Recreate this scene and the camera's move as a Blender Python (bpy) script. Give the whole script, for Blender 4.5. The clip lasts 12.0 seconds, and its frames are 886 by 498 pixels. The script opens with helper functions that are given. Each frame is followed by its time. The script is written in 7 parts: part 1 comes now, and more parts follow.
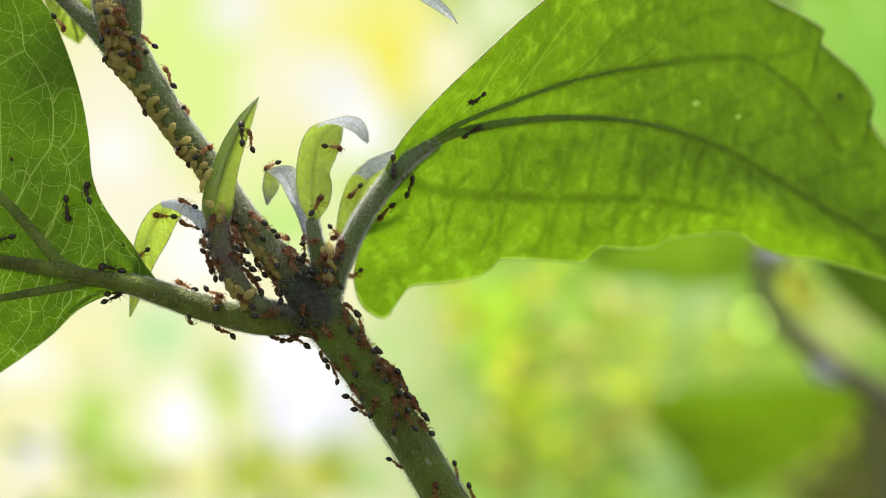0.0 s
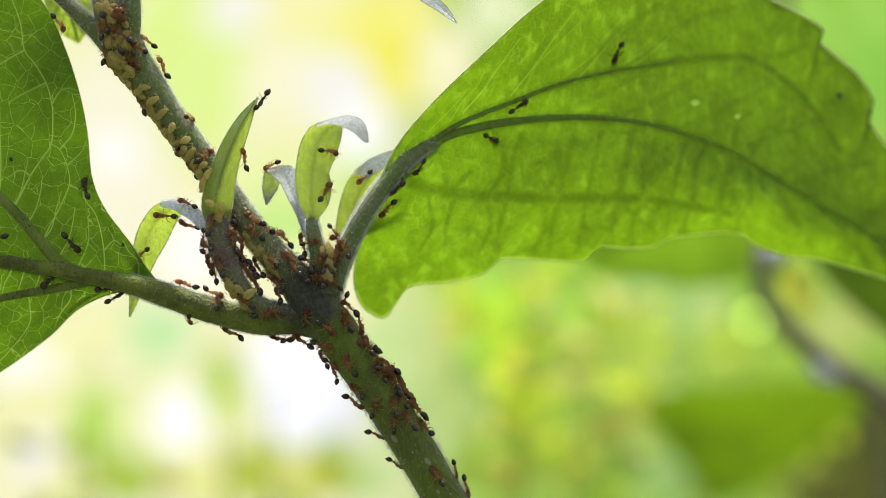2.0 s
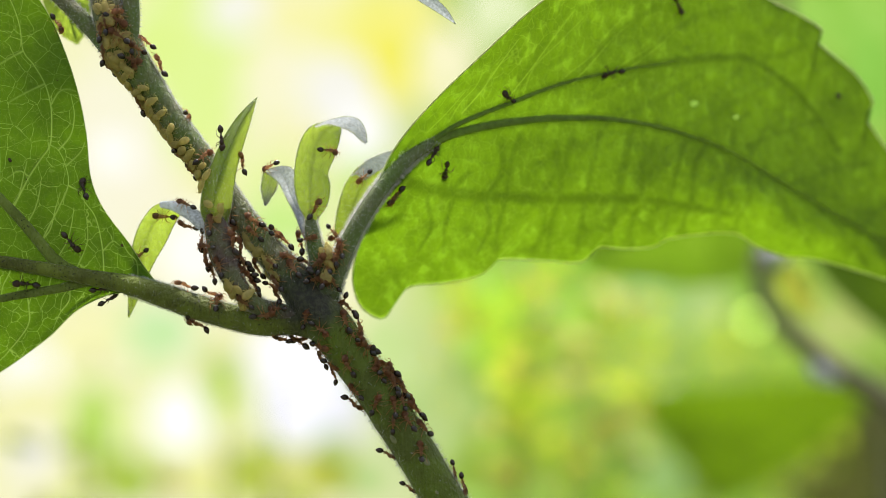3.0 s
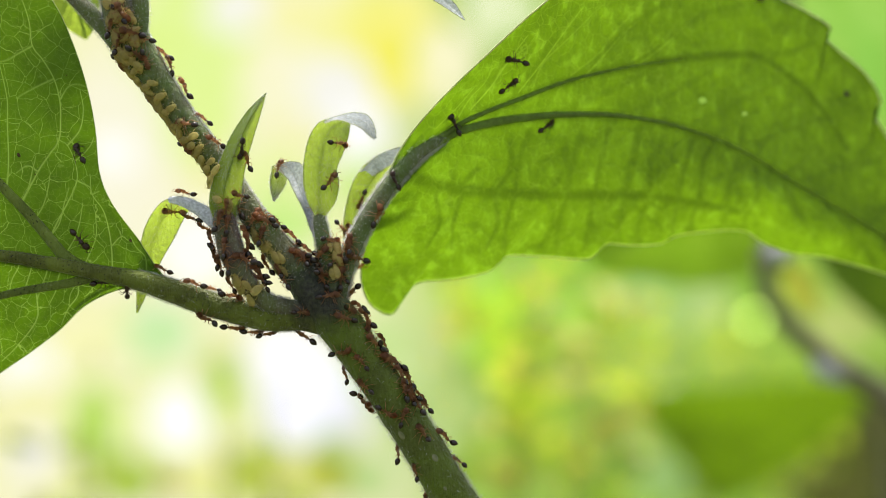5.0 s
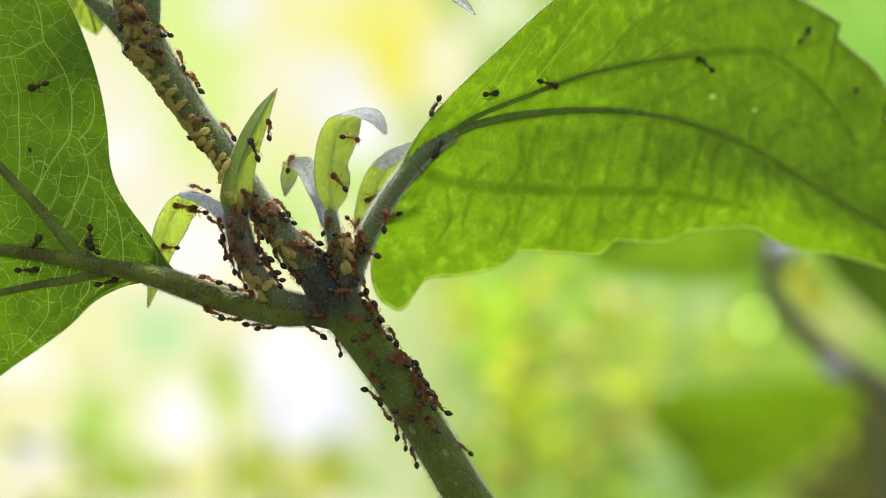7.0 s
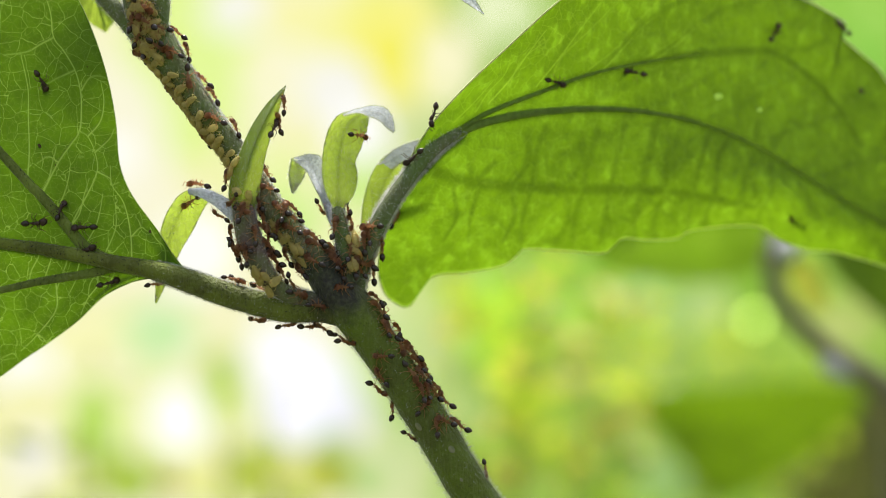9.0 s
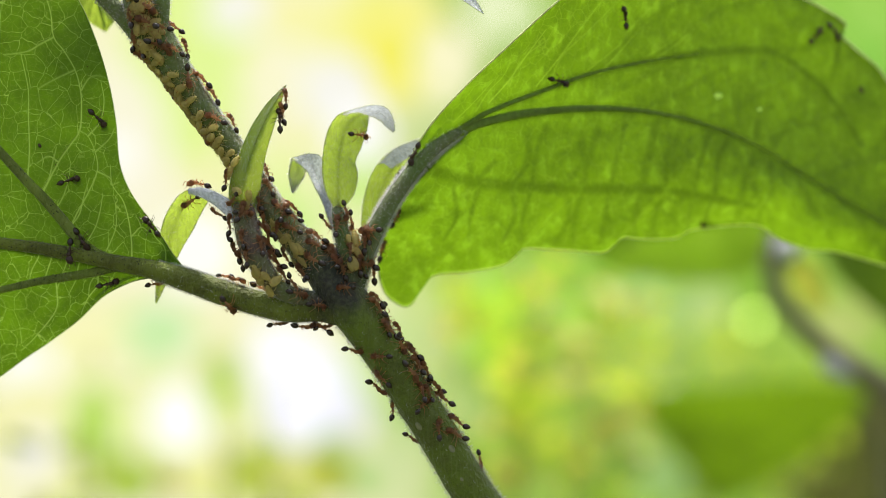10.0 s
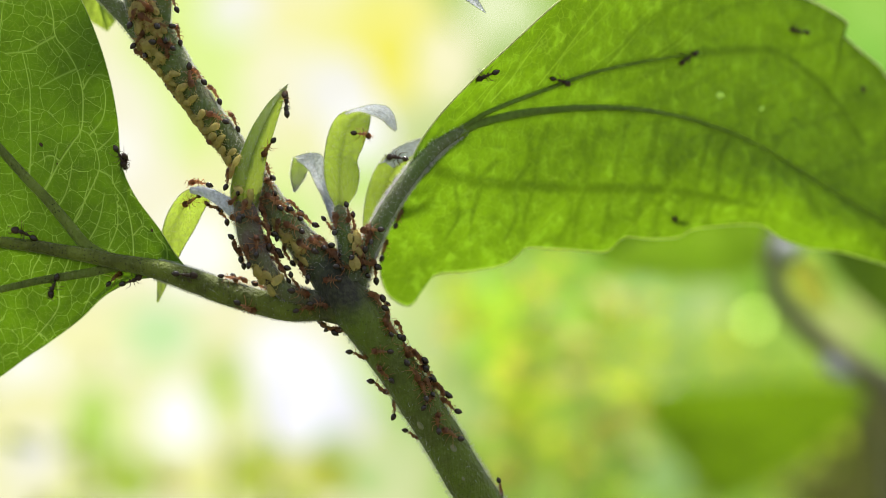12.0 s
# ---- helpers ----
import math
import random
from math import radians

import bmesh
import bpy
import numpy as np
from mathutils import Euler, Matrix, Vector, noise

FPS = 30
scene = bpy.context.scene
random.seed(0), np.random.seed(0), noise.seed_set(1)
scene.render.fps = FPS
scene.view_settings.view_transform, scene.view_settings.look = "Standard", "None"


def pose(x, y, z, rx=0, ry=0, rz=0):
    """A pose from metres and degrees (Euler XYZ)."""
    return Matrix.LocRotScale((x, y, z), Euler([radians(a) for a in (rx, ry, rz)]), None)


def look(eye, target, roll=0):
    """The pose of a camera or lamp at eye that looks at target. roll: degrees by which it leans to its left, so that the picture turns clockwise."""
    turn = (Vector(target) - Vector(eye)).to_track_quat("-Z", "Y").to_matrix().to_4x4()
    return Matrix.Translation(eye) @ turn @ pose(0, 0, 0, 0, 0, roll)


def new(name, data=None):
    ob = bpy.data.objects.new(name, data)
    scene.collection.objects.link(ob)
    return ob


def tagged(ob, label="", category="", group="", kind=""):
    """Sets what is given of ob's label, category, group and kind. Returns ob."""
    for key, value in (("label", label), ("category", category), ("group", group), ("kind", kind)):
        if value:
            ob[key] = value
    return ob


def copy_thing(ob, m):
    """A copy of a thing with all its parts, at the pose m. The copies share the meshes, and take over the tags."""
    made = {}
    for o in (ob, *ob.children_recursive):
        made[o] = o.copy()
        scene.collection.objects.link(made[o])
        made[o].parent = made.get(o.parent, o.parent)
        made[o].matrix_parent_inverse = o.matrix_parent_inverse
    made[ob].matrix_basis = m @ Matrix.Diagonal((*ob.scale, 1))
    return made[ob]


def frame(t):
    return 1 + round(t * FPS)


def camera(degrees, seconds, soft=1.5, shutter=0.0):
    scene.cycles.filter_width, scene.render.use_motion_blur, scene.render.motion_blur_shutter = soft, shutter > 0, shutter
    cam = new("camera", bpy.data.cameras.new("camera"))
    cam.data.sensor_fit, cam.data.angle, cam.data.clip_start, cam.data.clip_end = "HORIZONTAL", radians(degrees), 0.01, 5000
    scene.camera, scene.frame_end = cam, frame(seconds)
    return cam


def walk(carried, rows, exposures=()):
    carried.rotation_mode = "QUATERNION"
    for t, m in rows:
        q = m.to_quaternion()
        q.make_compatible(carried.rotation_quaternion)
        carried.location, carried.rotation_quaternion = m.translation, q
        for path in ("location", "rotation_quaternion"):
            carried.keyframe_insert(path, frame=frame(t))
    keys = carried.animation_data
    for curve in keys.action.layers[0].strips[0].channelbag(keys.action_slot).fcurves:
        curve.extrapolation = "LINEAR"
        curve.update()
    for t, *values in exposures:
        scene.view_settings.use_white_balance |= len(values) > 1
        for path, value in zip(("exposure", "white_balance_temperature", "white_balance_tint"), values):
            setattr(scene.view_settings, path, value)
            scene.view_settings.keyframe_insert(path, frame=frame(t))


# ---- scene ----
from mathutils.bvhtree import BVHTree
from mathutils.kdtree import KDTree

MM = 0.001
EYE = Vector((0, 0, 1.0))
DEPTH = 292.6                      # from the lens to the fork of the shoot, mm
HOME = Vector((-22.1, DEPTH, 990.1))   # the fork, mm

# ---- camera: on a tripod ----
cam = camera(30, 12.0, soft=0.4)
walk(cam, [(0, look(EYE, EYE + Vector((0, 1, 0)))), (12, look(EYE, EYE + Vector((0, 1, 0))))])
cam.data.dof.use_dof = True
cam.data.dof.focus_distance = 0.290
cam.data.dof.aperture_fstop = 6.7

# ---- light: hazy sun behind the plant, open sky ----
world = bpy.data.worlds.new("world")
scene.world = world
world.use_nodes = True
sky = world.node_tree.nodes.new("ShaderNodeTexSky")
sky.sky_type, sky.sun_disc = "NISHITA", False
sky.sun_elevation, sky.sun_rotation = radians(73), radians(0)
sky.air_density, sky.dust_density, sky.ozone_density = 0.7, 4.0, 0.3
back = world.node_tree.nodes["Background"]
back.inputs["Strength"].default_value = 0.15
pale = world.node_tree.nodes.new("ShaderNodeHueSaturation")      # haze takes most of the blue
pale.inputs["Saturation"].default_value = 0.35
world.node_tree.links.new(sky.outputs["Color"], pale.inputs["Color"])
world.node_tree.links.new(pale.outputs["Color"], back.inputs["Color"])
sun = new("sun", bpy.data.lights.new("sun", "SUN"))
sun.data.energy, sun.data.angle, sun.data.color = 3.9, radians(12), (1.0, 0.94, 0.84)
sun.matrix_world = look((-0.1, 1.5, 5.0), (0, 0.3, 1.0))
scene.view_settings.exposure = 0.7


# ---- materials ----
class Nodes:
    """Short calls for building one node material."""

    def __init__(self, name):
        self.mat = bpy.data.materials.new(name)
        self.mat.use_nodes = True
        self.tree = self.mat.node_tree
        self.tree.nodes.clear()
        self.out = self.tree.nodes.new("ShaderNodeOutputMaterial")

    def add(self, kind, **inputs):
        node = self.tree.nodes.new(kind)
        for key, value in inputs.items():
            self.put(node, key, value)
        return node

    def put(self, node, key, value):
        sock = node.inputs[int(key[1:])] if key[0] == "i" and key[1:].isdigit() else node.inputs[key.replace("_", " ")]
        if isinstance(value, bpy.types.NodeSocket):
            self.tree.links.new(value, sock)
        elif isinstance(value, (tuple, list)) and len(value) == 3 and sock.type == "RGBA":
            sock.default_value = (*value, 1)
        else:
            sock.default_value = value

    def coords(self, scale=(1, 1, 1)):
        tc = self.add("ShaderNodeTexCoord")
        mp = self.add("ShaderNodeMapping", Vector=tc.outputs["Object"], Scale=scale)
        return mp.outputs["Vector"]

    def noise(self, vec, scale, detail=3.0, rough=0.55):
        return self.add("ShaderNodeTexNoise", Vector=vec, Scale=scale, Detail=detail, Roughness=rough).outputs["Fac"]

    def ramp(self, fac, lo, hi, a=0.0, b=1.0, smooth=True):
        node = self.add("ShaderNodeMapRange", Value=fac, From_Min=lo, From_Max=hi, To_Min=a, To_Max=b)
        node.interpolation_type = "SMOOTHSTEP" if smooth else "LINEAR"
        return node.outputs["Result"]

    def mix(self, fac, a, b, blend="MIX"):
        node = self.tree.nodes.new("ShaderNodeMix")
        node.data_type, node.blend_type = "RGBA", blend
        self.put(node, "i0", fac)
        self.put(node, "i6", a)
        self.put(node, "i7", b)
        return node.outputs[2]

    def calc(self, op, a, b=0.0):
        node = self.tree.nodes.new("ShaderNodeMath")
        node.operation = op
        self.put(node, "i0", a)
        self.put(node, "i1", b)
        return node.outputs[0]

    def bump(self, height, strength, distance):
        return self.add("ShaderNodeBump", Height=height, Strength=strength, Distance=distance).outputs["Normal"]

    def done(self, shader):
        self.tree.links.new(shader, self.out.inputs["Surface"])
        return self.mat


def random_of(n):
    return n.add("ShaderNodeObjectInfo").outputs["Random"]


def stem_material(name, green, brown, grey, fleck=0.5, above=None, soot_shade=0.0):
    """Felted stem; above gives the three tones past the fork, the last value a sooty patch plus painted bluish shade
    round it.
    """
    n = Nodes(name)
    v = n.coords()
    big, fine = n.noise(v, 140), n.noise(v, 1500, 4)
    long = n.noise(n.coords((1900, 1900, 260)), 1.0, 3)
    up = n.ramp(n.add("ShaderNodeSeparateXYZ", Vector=v).outputs["Z"], -0.006, 0.006)
    if above:
        green, brown, grey = (n.mix(up, a, b) for a, b in zip((green, brown, grey), above))
    col = n.mix(n.ramp(big, 0.35, 0.65), green, brown)
    col = n.mix(n.calc("MULTIPLY", n.ramp(long, 0.45, 0.75), 0.16), col, grey)
    col = n.mix(n.calc("MULTIPLY", n.ramp(fine, 0.55, 0.8), 0.5), col, grey)
    spots = n.add("ShaderNodeTexVoronoi", Vector=v, Scale=1900.0).outputs["Distance"]
    speck = n.calc("MULTIPLY", n.ramp(spots, 0.32, 0.14), n.ramp(n.noise(v, 420, 2), 0.42, 0.6))
    col = n.mix(n.calc("MULTIPLY", speck, fleck), col, (0.015, 0.012, 0.01))
    if soot_shade:
        d = n.add("ShaderNodeVectorMath", i0=v, i1=(-0.001, -0.003, 0.002))
        d.operation = "DISTANCE"
        fork_dark = n.calc("MULTIPLY", n.ramp(n.calc("ADD", d.outputs["Value"], n.calc("MULTIPLY", n.noise(v, 420, 4), 0.009)), 0.0135, 0.0075), soot_shade)
        col = n.mix(fork_dark, col, n.mix(n.ramp(fine, 0.4, 0.6), (0.016, 0.014, 0.026), (0.045, 0.045, 0.04)))
    b = n.add("ShaderNodeBsdfPrincipled", Base_Color=col, Roughness=0.62, Normal=n.bump(n.calc("ADD", fine, long), 0.9, 0.0005))
    b.inputs["Sheen Weight"].default_value = 0.2
    b.inputs["Sheen Roughness"].default_value = 0.35
    b.inputs["Specular IOR Level"].default_value = 0.25
    return n.done(b.outputs[0])


def leaf_material(name, top, through_col, vein, cell=210.0, vein_amount=0.7, light=0.6, thin=0.045, mottle=0.0, fine=420.0, quilt=0.0, relief=0.0):
    """A thin leaf: part of the light goes through. A net of small veins in lighter or darker tissue."""
    n = Nodes(name)
    v = n.coords()
    warp = n.add("ShaderNodeTexNoise", Vector=v, Scale=240.0, Detail=4.0).outputs["Color"]
    wv = n.add("ShaderNodeVectorMath")
    wv.operation = "MULTIPLY_ADD"
    n.put(wv, "i0", warp)
    wv.inputs[1].default_value = (0.002, 0.002, 0.002)
    n.put(wv, "i2", v)

    def net(scale, width):
        node = n.add("ShaderNodeTexVoronoi", Vector=wv.outputs[0], Scale=scale)
        node.feature = "DISTANCE_TO_EDGE"
        return n.ramp(node.outputs["Distance"], width, width * 0.3)

    coarse, small = net(cell, thin), net(cell * 2.7, thin * 1.5)
    lines = n.calc("MAXIMUM", coarse, n.calc("MULTIPLY", small, 0.4))
    lines = n.calc("MULTIPLY", lines, vein_amount)
    mark = n.add("ShaderNodeAttribute")
    mark.attribute_name = "vein"
    drawn = mark.outputs["Fac"]
    lines = n.calc("MAXIMUM", lines, drawn)
    shade = n.calc("MULTIPLY", n.calc("MAXIMUM", n.calc("MULTIPLY", drawn, -1.0), 0.0), 0.6)
    patch = n.noise(v, 55, 4)
    grain = n.noise(v, 2600, 3)
    tint = n.mix(n.ramp(patch, 0.3, 0.7), through_col, tuple(c * 0.72 for c in through_col))
    tint = n.mix(n.calc("MULTIPLY", n.ramp(grain, 0.4, 0.75), 0.25), tint, tuple(c * 0.55 for c in through_col))
    if mottle:
        crinkle = n.calc("MULTIPLY", n.ramp(n.noise(v, fine, 4, 0.65), 0.36, 0.66), mottle)
        tint = n.mix(crinkle, tint, tuple(c * 0.42 for c in through_col))
    if quilt:           # the tissue swells between the small veins
        pads = n.noise(n.coords((430, 430, 260)), 1.0, 2.0)
        tint = n.mix(n.calc("MULTIPLY", n.ramp(pads, 0.52, 0.72), quilt), tint, tuple(min(c * 1.35 + 0.01, 1.0) for c in through_col))
        tint = n.mix(n.calc("MULTIPLY", n.ramp(pads, 0.48, 0.3), quilt), tint, tuple(c * 0.6 for c in through_col))
    tint = n.mix(lines, tint, vein)
    tint = n.mix(shade, tint, tuple(c * 0.3 for c in through_col))
    face = n.mix(n.ramp(patch, 0.3, 0.7), top, tuple(c * 0.75 for c in top))
    face = n.mix(lines, face, vein)
    height = n.calc("ADD", n.calc("MULTIPLY", lines, 0.8), n.calc("MULTIPLY", grain, 0.3))
    if quilt:
        height = n.calc("ADD", height, n.calc("MULTIPLY", pads, 4.0 * quilt))
    if relief:
        height = n.calc("ADD", height, n.calc("MULTIPLY", n.noise(n.coords((fine, fine, fine * 0.35)), 1.0, 3, 0.6), relief))
    bump = n.bump(height, 0.6, 0.0004)
    d = n.add("ShaderNodeBsdfPrincipled", Base_Color=face, Roughness=0.6, Normal=bump)
    t = n.add("ShaderNodeBsdfTranslucent", Color=tint, Normal=bump)
    m = n.add("ShaderNodeMixShader", i0=light, i1=d.outputs[0], i2=t.outputs[0])
    return n.done(m.outputs[0])


def plain_material(name, col, dark, rough, scale=900.0, spread=0.0, thru=None, coat=0.0, bump=0.2, share=0.45):
    """Colour with grain; spread shifts the tone from object to object; thru lets light pass."""
    n = Nodes(name)
    v = n.coords()
    g = n.noise(v, scale, 3)
    c = n.mix(n.ramp(g, 0.3, 0.7), col, dark)
    if spread:
        c = n.mix(n.calc("MULTIPLY", random_of(n), spread), c, dark)
    b = n.add("ShaderNodeBsdfPrincipled", Base_Color=c, Roughness=rough, Normal=n.bump(g, bump, 0.0001))
    b.inputs["Coat Weight"].default_value = coat
    s = b.outputs[0]
    if thru:
        t = n.add("ShaderNodeBsdfTranslucent", Color=n.mix(n.ramp(g, 0.3, 0.7), thru, tuple(x * 0.7 for x in thru)))
        s = n.add("ShaderNodeMixShader", i0=share, i1=s, i2=t.outputs[0]).outputs[0]
    return n.done(s)


FELTED = ((0.125, 0.19, 0.045), (0.15, 0.155, 0.075), (0.40, 0.44, 0.36))
M_STEM = stem_material("green_stem", (0.12, 0.182, 0.017), (0.09, 0.12, 0.02), (0.26, 0.31, 0.13), 0.45, FELTED, 0.85)
M_UPPER = stem_material("hairy_stem", *FELTED, 0.35, None, 0.45)
M_GREY = stem_material("grey_petiole", (0.12, 0.19, 0.05), (0.14, 0.17, 0.075), (0.36, 0.40, 0.33), 0.3, None, 0.45)
M_SHOOT = stem_material("purple_shoot", (0.13, 0.16, 0.06), (0.13, 0.085, 0.085), (0.36, 0.35, 0.34), 0.4, None, 0.45)
M_PETIOLE = stem_material("speckled_petiole", (0.155, 0.20, 0.028), (0.085, 0.102, 0.018), (0.28, 0.32, 0.12), 1.0, None, 0.8)
M_LEAF_A = leaf_material("leaf_close", (0.055, 0.11, 0.012), (0.116, 0.24, 0.003), (0.40, 0.57, 0.13), cell=330.0, vein_amount=0.4, thin=0.018, mottle=0.5, fine=230.0, relief=2.0)
M_LEAF_B = leaf_material("leaf_far", (0.06, 0.12, 0.012), (0.158, 0.305, 0.004), (0.32, 0.50, 0.05), cell=420.0, vein_amount=0.16, thin=0.03, mottle=0.28, fine=330.0, quilt=0.62)
M_YOUNG = leaf_material("leaf_young", (0.26, 0.39, 0.08), (0.58, 0.77, 0.08), (0.56, 0.64, 0.18), cell=620.0, vein_amount=0.06, light=0.6, thin=0.06, mottle=0.55, fine=1300.0, relief=0.7)
M_RIB = plain_material("leaf_rib", (0.24, 0.36, 0.06), (0.17, 0.27, 0.04), 0.6, thru=(0.42, 0.62, 0.06))
M_LEAF_RIB = stem_material("speckled_rib", (0.17, 0.24, 0.04), (0.10, 0.14, 0.025), (0.32, 0.36, 0.14), 1.0)
M_CORK = plain_material("pale_cork", (0.25, 0.26, 0.15), (0.15, 0.17, 0.08), 0.8)
M_RIM = plain_material("leaf_rim", (0.6, 0.68, 0.35), (0.5, 0.58, 0.25), 0.6, thru=(0.9, 0.95, 0.6))
M_FELT = plain_material("grey_felt", (0.74, 0.78, 0.90), (0.36, 0.40, 0.50), 0.8, scale=2200.0, thru=(0.86, 0.90, 1.0), bump=0.8, share=0.58)
M_HAIR = plain_material("white_hair", (0.78, 0.79, 0.80), (0.66, 0.67, 0.68), 0.45, thru=(1.0, 1.0, 1.0), share=0.55)
M_DARK_HAIR = plain_material("dark_hair", (0.05, 0.045, 0.03), (0.03, 0.025, 0.02), 0.6)
M_APHID = plain_material("pale_aphid", (0.64, 0.56, 0.22), (0.50, 0.43, 0.16), 0.42, spread=0.5, thru=(1.0, 0.93, 0.5), share=0.64)
M_RED = plain_material("red_brown_shell", (0.125, 0.074, 0.056), (0.06, 0.034, 0.028), 0.3, spread=0.8, thru=(0.88, 0.60, 0.38), coat=0.25, share=0.7)
M_LEG = plain_material("amber_leg", (0.38, 0.19, 0.09), (0.22, 0.10, 0.045), 0.35, spread=0.6, thru=(0.9, 0.6, 0.36), share=0.68)
# same ant against the leaves: its backlit darkness put into the shell colour
M_BACKLIT_SHELL = plain_material("backlit_dark_shell", (0.07, 0.036, 0.028), (0.03, 0.016, 0.013), 0.33, spread=0.7, thru=(0.25, 0.11, 0.05), coat=0.15, share=0.3)
M_BLACK = plain_material("black_shell", (0.012, 0.010, 0.011), (0.022, 0.013, 0.01), 0.18, spread=0.4, thru=(0.42, 0.20, 0.09), coat=0.35, share=0.16)


def backdrop_material():
    """Emissive backdrop: sky, thicket and the sunlight on it painted as soft cream, yellow and green patches, far out
    of focus.
    """
    n = Nodes("glowing_far_thicket")
    v = n.coords()

    def bent(scale, reach):
        w = n.add("ShaderNodeTexNoise", Vector=v, Scale=scale, Detail=3.0).outputs["Color"]
        node = n.add("ShaderNodeVectorMath")
        node.operation = "MULTIPLY_ADD"
        n.put(node, "i0", w)
        node.inputs[1].default_value = (reach, 0.0, reach)
        n.put(node, "i2", n.add("ShaderNodeVectorMath", i0=v, i1=(-reach / 2, 0.0, -reach / 2)).outputs[0])
        return node.outputs[0]

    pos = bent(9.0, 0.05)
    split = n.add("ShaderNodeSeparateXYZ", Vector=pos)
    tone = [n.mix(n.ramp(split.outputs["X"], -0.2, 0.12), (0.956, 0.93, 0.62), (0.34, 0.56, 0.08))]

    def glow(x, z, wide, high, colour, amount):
        """A soft painted patch of emitted colour: sky, leaves or light on leaves."""
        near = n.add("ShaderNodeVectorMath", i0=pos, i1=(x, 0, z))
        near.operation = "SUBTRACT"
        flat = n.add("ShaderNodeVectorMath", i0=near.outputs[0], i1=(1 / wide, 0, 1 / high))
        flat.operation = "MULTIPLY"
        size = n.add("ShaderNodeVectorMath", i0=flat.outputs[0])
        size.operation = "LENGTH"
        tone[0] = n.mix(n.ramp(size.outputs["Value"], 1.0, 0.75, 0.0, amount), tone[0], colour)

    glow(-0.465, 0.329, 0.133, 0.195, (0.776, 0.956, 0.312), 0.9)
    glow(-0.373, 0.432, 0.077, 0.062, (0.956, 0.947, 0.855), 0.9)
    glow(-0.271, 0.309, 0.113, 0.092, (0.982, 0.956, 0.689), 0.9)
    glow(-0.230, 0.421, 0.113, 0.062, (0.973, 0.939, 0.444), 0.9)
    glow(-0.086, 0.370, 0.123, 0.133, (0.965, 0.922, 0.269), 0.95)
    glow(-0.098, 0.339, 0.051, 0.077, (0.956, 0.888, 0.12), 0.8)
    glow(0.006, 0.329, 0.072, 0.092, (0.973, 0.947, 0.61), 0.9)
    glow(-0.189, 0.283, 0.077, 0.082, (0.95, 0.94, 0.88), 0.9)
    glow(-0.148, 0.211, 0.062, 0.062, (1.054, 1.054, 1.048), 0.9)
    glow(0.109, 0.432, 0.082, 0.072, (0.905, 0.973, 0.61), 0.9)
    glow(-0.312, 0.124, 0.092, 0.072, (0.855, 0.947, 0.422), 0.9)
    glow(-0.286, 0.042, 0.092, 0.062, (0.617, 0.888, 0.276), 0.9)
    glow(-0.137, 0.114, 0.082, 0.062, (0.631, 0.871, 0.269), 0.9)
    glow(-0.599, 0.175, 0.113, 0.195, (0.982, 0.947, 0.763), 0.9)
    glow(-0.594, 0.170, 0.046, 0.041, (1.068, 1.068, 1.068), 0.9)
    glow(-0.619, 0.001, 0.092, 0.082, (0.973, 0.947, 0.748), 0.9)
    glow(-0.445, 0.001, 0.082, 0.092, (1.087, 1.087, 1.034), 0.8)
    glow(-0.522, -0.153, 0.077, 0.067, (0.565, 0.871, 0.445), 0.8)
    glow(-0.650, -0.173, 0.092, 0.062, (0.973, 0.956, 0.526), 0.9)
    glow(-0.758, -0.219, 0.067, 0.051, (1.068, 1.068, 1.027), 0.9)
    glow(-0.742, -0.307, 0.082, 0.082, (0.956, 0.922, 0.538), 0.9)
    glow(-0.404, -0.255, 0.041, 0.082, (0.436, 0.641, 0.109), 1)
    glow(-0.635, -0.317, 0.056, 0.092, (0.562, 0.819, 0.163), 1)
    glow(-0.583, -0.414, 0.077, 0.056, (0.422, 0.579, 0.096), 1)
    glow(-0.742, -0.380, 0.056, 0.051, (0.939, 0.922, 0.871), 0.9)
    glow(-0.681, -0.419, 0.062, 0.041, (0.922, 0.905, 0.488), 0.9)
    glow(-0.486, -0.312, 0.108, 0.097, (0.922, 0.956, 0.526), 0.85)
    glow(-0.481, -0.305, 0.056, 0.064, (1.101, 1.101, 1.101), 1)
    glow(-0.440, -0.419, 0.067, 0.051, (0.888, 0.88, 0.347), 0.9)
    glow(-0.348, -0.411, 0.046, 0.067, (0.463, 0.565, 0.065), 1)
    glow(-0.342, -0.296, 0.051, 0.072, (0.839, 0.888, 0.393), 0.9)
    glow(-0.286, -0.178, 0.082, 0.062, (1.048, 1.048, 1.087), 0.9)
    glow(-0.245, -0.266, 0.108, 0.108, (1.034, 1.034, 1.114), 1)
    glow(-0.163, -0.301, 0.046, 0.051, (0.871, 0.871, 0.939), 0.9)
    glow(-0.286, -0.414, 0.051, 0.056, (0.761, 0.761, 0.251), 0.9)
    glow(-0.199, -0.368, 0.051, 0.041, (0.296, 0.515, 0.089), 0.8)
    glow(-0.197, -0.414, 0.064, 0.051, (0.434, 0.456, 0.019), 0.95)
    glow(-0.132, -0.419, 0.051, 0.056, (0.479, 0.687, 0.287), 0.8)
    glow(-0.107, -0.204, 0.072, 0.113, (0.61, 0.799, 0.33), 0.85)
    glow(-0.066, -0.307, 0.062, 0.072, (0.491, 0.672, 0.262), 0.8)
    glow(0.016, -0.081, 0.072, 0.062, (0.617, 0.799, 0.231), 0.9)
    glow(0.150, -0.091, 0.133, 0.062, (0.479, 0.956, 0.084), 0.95)
